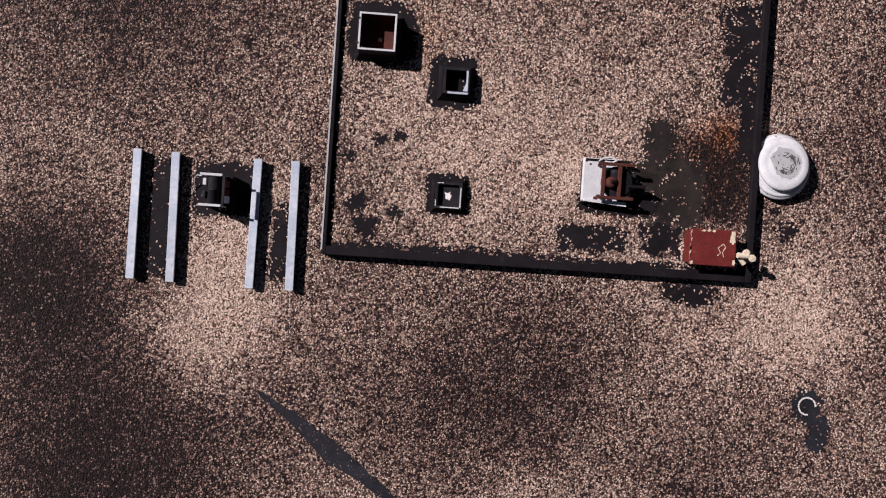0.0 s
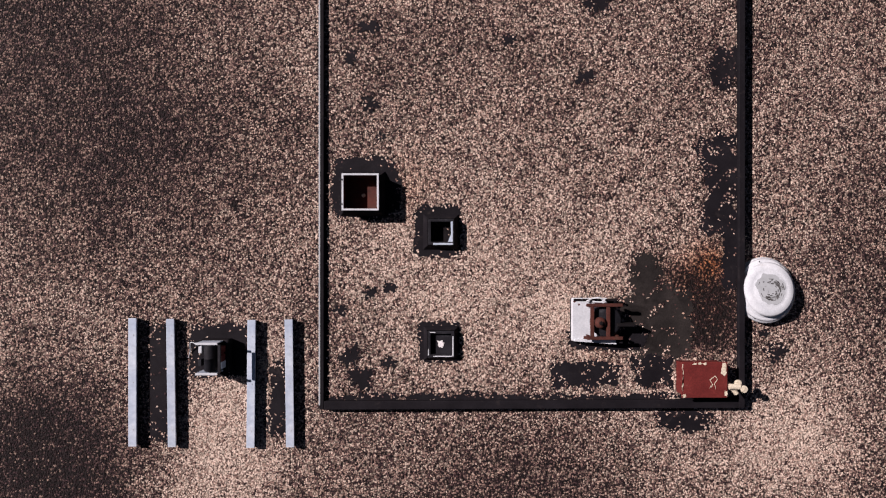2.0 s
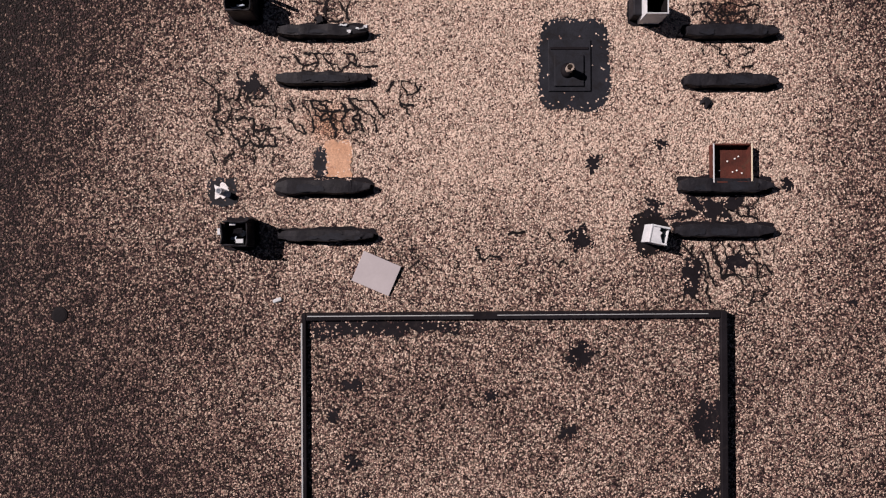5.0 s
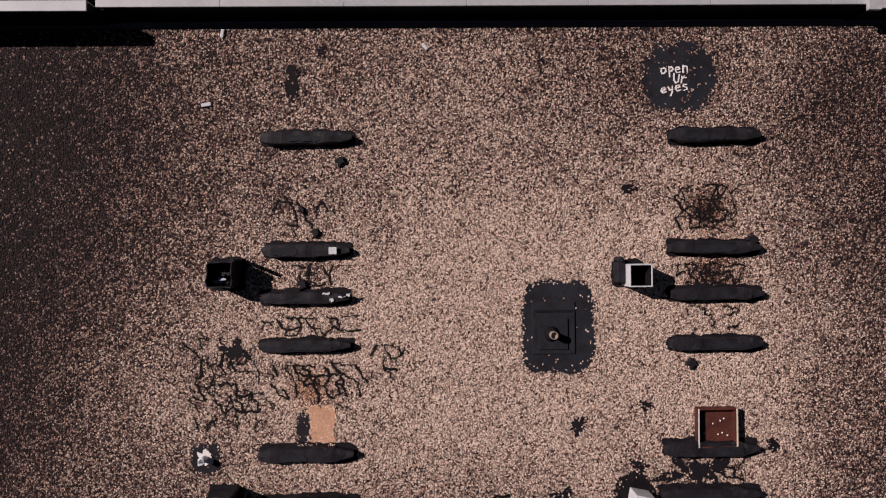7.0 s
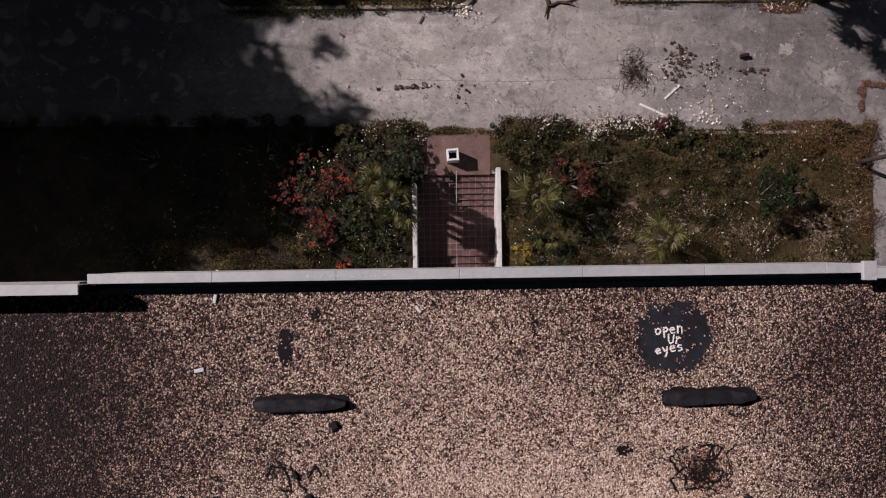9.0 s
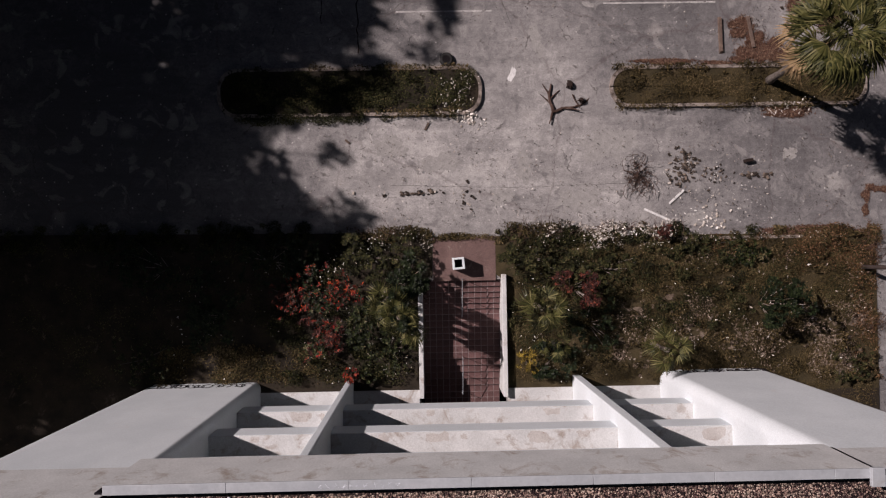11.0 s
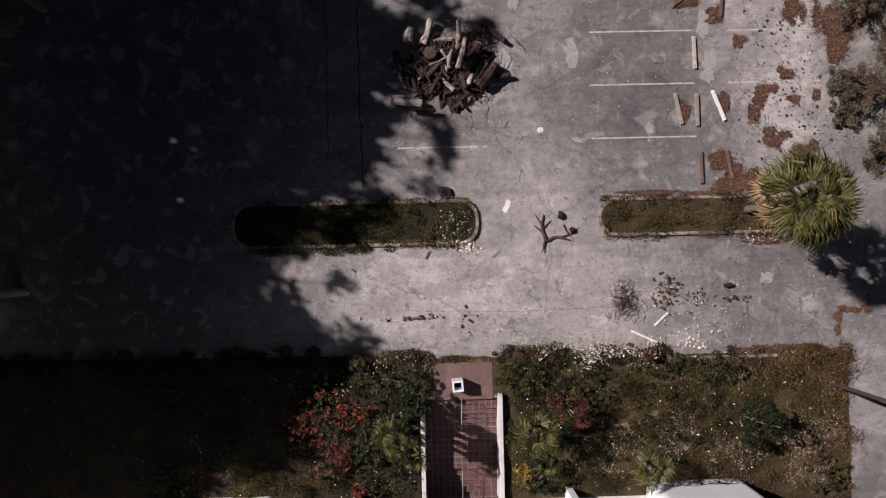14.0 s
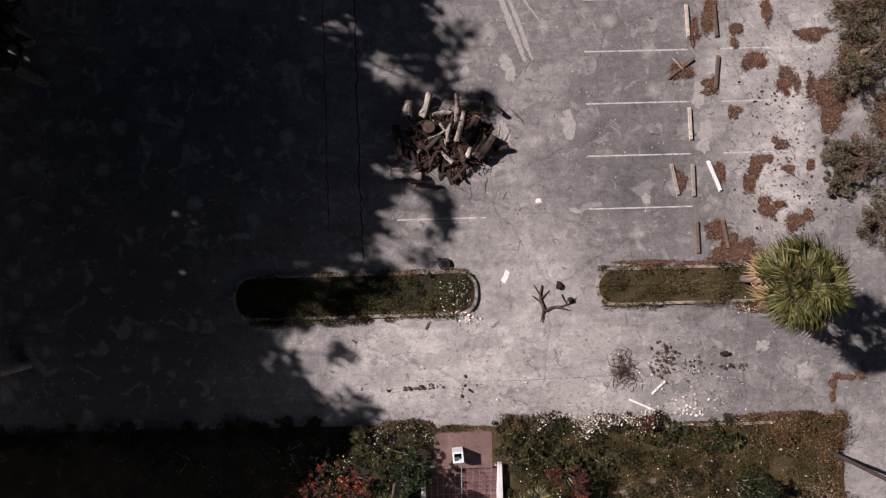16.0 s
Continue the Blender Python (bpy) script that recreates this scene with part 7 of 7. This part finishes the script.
brush = thing("brush_pile", (11.3, 35.15, 0), "tangled pile of thin bare twigs on asphalt", "brush pile")
bm, rnd = bmesh.new(), random.Random(9)
for i in range(70):
    a = rnd.uniform(0, math.tau)
    limb(bm, (rnd.gauss(0, 0.3), rnd.gauss(0, 0.4), rnd.uniform(0.02, 0.3)), (math.cos(a), math.sin(a), rnd.uniform(-0.1, 0.25)), rnd.uniform(0.5, 1.1), rnd.uniform(0.01, 0.02), rnd, 0, 0.9)
tagged(part("twig_tangle", bm, M["dead_wood"], brush), kind="stuff")
v, f = leaf_cloud([(0, 0, 0.08, 0.75, 0.85, 0.08, 160)], 0.05, 91)
part_leaf = many("dead_leaves", v, f, M["rubble"])
part_leaf.parent = brush


def chunks(name, at, spread, n, size, material, label, category, seed):
    ob = thing(name, at, label, category)
    rnd = random.Random(seed)
    bm = bmesh.new()
    for _ in range(n):
        x, y, s = rnd.gauss(0, spread[0]), rnd.gauss(0, spread[1]), size * rnd.uniform(0.4, 1.4)
        t = boxed(-s, s, -s * rnd.uniform(0.4, 0.9), s * 0.6, 0, s * 0.9)
        bmesh.ops.transform(t, matrix=pose(x, y, 0.0, rnd.uniform(-20, 20), rnd.uniform(-20, 20), rnd.uniform(0, 360)), verts=t.verts)
        me = bpy.data.meshes.new("tmp")
        t.to_mesh(me)
        t.free()
        bm.from_mesh(me)
        bpy.data.meshes.remove(me)
    tagged(part("rubble", bm, M[material], ob), kind="stuff")
    return ob


chunks("rubble_pile", (13.55, 35.55, 0), (0.32, 0.5), 130, 0.06, "rubble", "small pile of dark rubble on asphalt", "rubble", 1)
chunks("rubble_pile", (15.1, 35.2, 0), (0.45, 0.25), 50, 0.045, "rubble", "scattered pale broken rubble on asphalt", "rubble", 2)
chunks("rubble_pile", (17.1, 35.15, 0), (0.45, 0.08), 30, 0.07, "rubble", "row of dark crumbs on asphalt", "rubble", 3)
chunks("rubble_pile", (15.0, 33.0, 0), (0.4, 0.3), 45, 0.05, "litter", "pale rubble by the kerb", "rubble", 4)
chunks("rubble_pile", (2.9, 38.1, 0), (0.35, 0.16), 60, 0.045, "litter", "pale broken rubble beside the island kerb", "rubble", 9)
chunks("rubble_row", (0.2, 34.5, 0), (1.3, 0.08), 22, 0.07, "rubble", "row of dark clods on the drive", "rubble", 5)
chunks("rubble_row", (2.8, 34.2, 0), (0.35, 0.3), 16, 0.06, "rubble", "few dark clods on the drive", "rubble", 6)
chunks("rubble_pile", (20.5, 48.9, 0), (1.2, 1.6), 70, 0.05, "rubble", "scattered clods and cones on dusty asphalt", "rubble", 7)
chunks("rubble_pile", (21.2, 44.7, 0), (1.3, 1.2), 70, 0.055, "rubble", "scattered clods and cones on dusty asphalt", "rubble", 8)
for x, y, l, turn, mt in ((13.25, 34.1, 1.0, 42, "blot"), (12.3, 33.2, 1.5, -25, "blot"), (-3.1, 37.1, 0.28, -40, "timber"), (16.85, 35.85, 0.4, 10, "dirt"), (0.85, 37.8, 0.42, 62, "timber")):
    ob = tagged(mesh_object("loose_plank", boxed(-l / 2, l / 2, -0.08 if l < 1 and mt == "dirt" else -0.055, 0.08 if l < 1 and mt == "dirt" else 0.055, 0, 0.05 if mt != "dirt" else 0.25, bevel=0.01), M[mt]), "broken plank lying on the asphalt" if mt != "dirt" else "dark square block on the asphalt", "plank" if mt != "dirt" else "block")
    ob.matrix_world = pose(x, y, 0.005, 0, 0, turn)


# bare twigs reaching out of the bed over the drive
for k, (x, y, w, n) in enumerate(((5.6, 32.3, 0.9, 16), (7.6, 32.5, 1.0, 22), (10.0, 32.6, 1.0, 22), (12.6, 32.3, 0.7, 14), (-1.4, 32.4, 1.2, 14), (22.9, 31.2, 0.6, 18), (22.9, 27.5, 0.5, 16))):
    twigs = thing("dead_brush", (x, y, 0.1), "thin bare dead twigs hanging over the kerb", "brush", "dead brush along the kerb")
    bm, rnd = bmesh.new(), random.Random(140 + k)
    for _ in range(n):
        a = rnd.uniform(0.1, 3.0)
        limb(bm, (rnd.uniform(-w, w), rnd.uniform(-0.4, 0.2), rnd.uniform(0.1, 0.5)), (math.cos(a), math.sin(a), rnd.uniform(-0.05, 0.25)), rnd.uniform(0.4, 0.9), rnd.uniform(0.009, 0.018), rnd, 1, 0.5)
    tagged(part("twig_tangle", bm, M["dead_wood"], twigs), kind="stuff")


# the heap of cut logs
def log_bm(a, b, r, rnd):
    """A crooked, tapering, lumpy log with a split end."""
    a, b = Vector(a), Vector(b)
    q = (b - a).to_track_quat("Z", "Y")
    bm, rings, sides = bmesh.new(), [], 9
    bend = Vector((rnd.uniform(-0.09, 0.09), rnd.uniform(-0.09, 0.09), 0))
    for i in range(6):
        g = i / 5
        c = a.lerp(b, g) + q @ (bend * math.sin(math.pi * g))
        rr = r * (1.08 - 0.25 * g) * rnd.uniform(0.86, 1.12)
        rings.append([bm.verts.new(c + q @ Vector((rr * rnd.uniform(0.82, 1.14) * math.cos(math.tau * j / sides), rr * rnd.uniform(0.82, 1.14) * math.sin(math.tau * j / sides), rnd.uniform(-0.05, 0.05) if i in (0, 5) else 0))) for j in range(sides)])
    for p, n in zip(rings, rings[1:]):
        for j in range(sides):
            bm.faces.new((p[j], p[(j + 1) % sides], n[(j + 1) % sides], n[j]))
    bm.faces.new(rings[0][::-1])
    bm.faces.new(rings[-1])
    return bm


heap = thing("log_heap", (2.15, 47.7, 0), "big heap of sawn logs and dead branches on asphalt", "log heap")
part("dirt_mound", prism(bmesh.new(), ragged(-2.2, 2.5, -1.9, 1.7, 0.25, 0.12, 0.5, 12), 0, 0.3, 0.55, 0.05), M["dirt"], heap)
rnd = random.Random(17)
for x, y, l, r, turn, mt in ((-2.0, 1.75, 0.8, 0.28, 80, "pale_log"), (-1.05, 1.9, 1.3, 0.2, 72, "pale_log"), (-0.2, 1.4, 1.0, 0.13, 8, "pale_log"), (0.55, 1.7, 1.5, 0.15, 85, "pale_log"), (0.75, 0.7, 1.6, 0.16, 75, "pale_log"), (1.3, 1.95, 1.1, 0.2, 5, "pale_log"), (-2.2, -1.75, 1.6, 0.24, -10, "pale_log"),
                             (-0.4, 0.35, 1.3, 0.07, 25, "pale_log"), (0.15, 0.35, 1.0, 0.11, 78, "pale_log"), (2.1, -0.45, 1.5, 0.3, 52, "dark_log"), (1.7, -0.35, 1.2, 0.12, 52, "pale_log"), (2.4, 1.8, 1.4, 0.16, -35, "dark_log"), (-2.6, 0.1, 1.5, 0.2, -80, "dark_log"), (-0.6, -0.9, 1.2, 0.12, 60, "dark_log"), (1.3, 0.5, 1.5, 0.3, 60, "dark_log"), (-1.3, -2.2, 1.2, 0.12, -5, "dark_log")):
    z, d = 0.34 + 0.35 * max(0.0, 1 - math.hypot(x / 2.6, y / 2.0)), Vector((math.cos(radians(turn)), math.sin(radians(turn)), rnd.uniform(-0.08, 0.12))) * l / 2
    lg = part("log", log_bm(Vector((x, y, z)) - d, Vector((x, y, z)) + d, r, rnd), M[mt], heap)
    part("cut_end", rod(bmesh.new(), Vector((x, y, z)) + d * 1.02, Vector((x, y, z)) + d * 1.06, r * 0.66, r * 0.6, 9), M["cut"], lg, "sawn end of the log")
stump = part("stump", lathe(bmesh.new(), [(0.34, 0.3), (0.36, 0.8), (0.32, 0.86)], 14, (-0.9, 0.65, 0)), M["dark_log"], heap, "upright sawn stump")
part("cut_end", lathe(bmesh.new(), [(0.29, 0.861), (0.27, 0.868)], 14, (-0.9, 0.65, 0)), M["dead_wood"], stump)
for i in range(44):
    a = rnd.gauss(1.2, 0.9)
    x, y = rnd.gauss(0.0, 1.15), rnd.gauss(-0.1, 0.85)
    l, r = rnd.uniform(0.4, 1.3), rnd.uniform(0.05, 0.16)
    z = 0.18 + 0.4 * max(0.0, 1 - math.hypot(x / 2.4, y / 1.8)) + rnd.uniform(0, 0.18)
    d = Vector((math.cos(a), math.sin(a), rnd.uniform(-0.25, 0.25))) * l / 2
    c = Vector((x, y, z))
    part("log", log_bm(c - d, c + d, r, rnd), M["pale_log" if i % 6 == 0 else "dark_log"], heap)
bm = bmesh.new()
for _ in range(170):
    a = rnd.uniform(0, math.tau)
    limb(bm, (rnd.gauss(0.2, 1.2), rnd.gauss(0, 0.95), rnd.uniform(0.15, 0.75)), (math.cos(a), math.sin(a), rnd.uniform(-0.3, 0.2)), rnd.uniform(0.3, 1.0), rnd.uniform(0.01, 0.028), rnd, 0, 0.6)
tagged(part("stick_tangle", bm, M["dead_wood"], heap), kind="stuff")
v, f = leaf_cloud([(0, 0, 0.3, 2.4, 1.9, 0.3, 500), (1.2, 1.3, 0.55, 1.0, 0.6, 0.2, 380), (1.0, -1.3, 0.3, 1.1, 0.5, 0.2, 200)], 0.06, 92)
many("dead_leaves", v, f, M["straw"]).parent = heap

# post beside the drive
post = thing("utility_pole", (22.3, 30.45, 0), "dark weathered wooden pole standing in the weeds", "pole")
part("shaft", rod(bmesh.new(), (0, 0, 0), (0, 0, 8.0), 0.11, 0.085, 14), M["pole"], post)


# ---- trees ----
def tree(at, height, radius, material, label, seed, leaves, size, lean=(0, 0), base=0.45, clumps=16, spread=(0.25, 0.45), wood="bark"):
    ob = thing("tree", at, label, "tree")
    rnd = random.Random(seed)
    bm = bmesh.new()
    top = Vector((lean[0], lean[1], height * 0.62))
    rod(bm, (0, 0, 0), top * 0.5, radius * 0.085, radius * 0.065, 10)
    rod(bm, top * 0.5, top, radius * 0.065, radius * 0.035, 10)
    part("trunk", bm, M["bark"], ob)
    blobs = []
    bm = bmesh.new()
    for i in range(clumps):
        a, e = rnd.uniform(0, math.tau), rnd.uniform(base, 1.0)
        w = radius * rnd.uniform(0.3, 0.85) * (1 - 0.5 * max(0, e - 0.75))
        if clumps > 16:
            w = radius * rnd.uniform(0.0, 1.0) ** 0.6
        c = Vector((lean[0] + w * math.cos(a), lean[1] + w * math.sin(a), height * e * 0.92))
        rod(bm, top * rnd.uniform(0.5, 1.0), c, radius * 0.03 * (16 / clumps) ** 0.5, radius * 0.008, 6)
        s = radius * rnd.uniform(*spread)
        blobs.append((c.x, c.y, c.z, s, s, s * 0.7, leaves // clumps))
    part("limb", bm, M[wood], ob)
    blobs += [(x, y, z, a * 1.45, b * 1.45, c * 1.3, n // 5) for x, y, z, a, b, c, n in blobs]
    v, f = leaf_cloud(blobs, size, seed)
    many("crown", v, f, M[material], np.full(len(v), 0.5)).parent = ob
    return ob


for k, (x, y, h, r) in enumerate(((-18.0, 63.0, 17, 5.0), (-20.0, 53.6, 17, 4.6), (-19.2, 51.4, 16, 3.6), (-29.0, 45.0, 17, 4.6), (-26.0, 41.0, 16, 4.4), (-28.5, 60.0, 18, 5.5), (-30.0, 52.0, 18, 5.5), (-34.0, 45.0, 18, 5.5),
                                  (-33.0, 38.0, 17, 5.5), (-29.0, 35.5, 16, 4.8), (-38.0, 56.0, 18, 6.0), (-40.0, 41.0, 18, 6.0), (-24.0, 68.0, 18, 5.5), (-36.0, 31.5, 17, 5.0), (-26.0, 30.5, 12, 4.0), (-22.6, 36.2, 14, 4.0), (-25.4, 50.6, 17, 4.4), (-28.0, 56.5, 17, 4.6), (-20.5, 57.5, 17, 4.2))):
    tree((x, y, 0), h, r, "dark_leaf", "tall dense dark green shade tree beside the car park", 900 + k, 8000, 0.36)
for k, (x, y, h, r, n) in enumerate(((-19.8, 60.0, 21, 3.6, 1500), (-22.8, 56.0, 21, 3.2, 1200), (-21.8, 51.6, 21, 3.0, 900), (-24.4, 50.4, 20, 4.2, 1300), (-26.4, 46.6, 19, 4.0, 800), (-24.6, 42.4, 18, 3.6, 1500), (-22.0, 39.6, 17, 3.0, 1200), (-20.4, 36.4, 14, 2.8, 1500))):
    tree((x, y, 0), h, r, "dark_leaf", "tall shade tree with a thin open crown beside the car park", 930 + k, n, 0.3, base=0.72, clumps=42, spread=(0.12, 0.26))
for k, (x, y, h, r) in enumerate(((25.0, 52.0, 2.6, 1.9), (26.5, 48.6, 3.0, 2.2), (24.6, 46.0, 1.8, 1.5), (26.4, 44.2, 2.4, 1.9), (25.8, 55.4, 3.0, 2.2), (23.2, 46.6, 1.0, 0.9), (28.8, 51.0, 3.4, 2.4), (28.0, 57.0, 3.4, 2.4), (23.9, 50.6, 1.6, 1.3), (24.2, 54.0, 1.8, 1.5), (25.2, 42.6, 1.4, 1.2), (23.2, 44.9, 0.8, 0.8))):
    tree((x, y, 0), h, r, "olive_leaf", "sparse grey green scrub tree on dusty ground", 950 + k, 4200, 0.042, base=0.15, clumps=44, spread=(0.1, 0.28), wood="dead_wood")
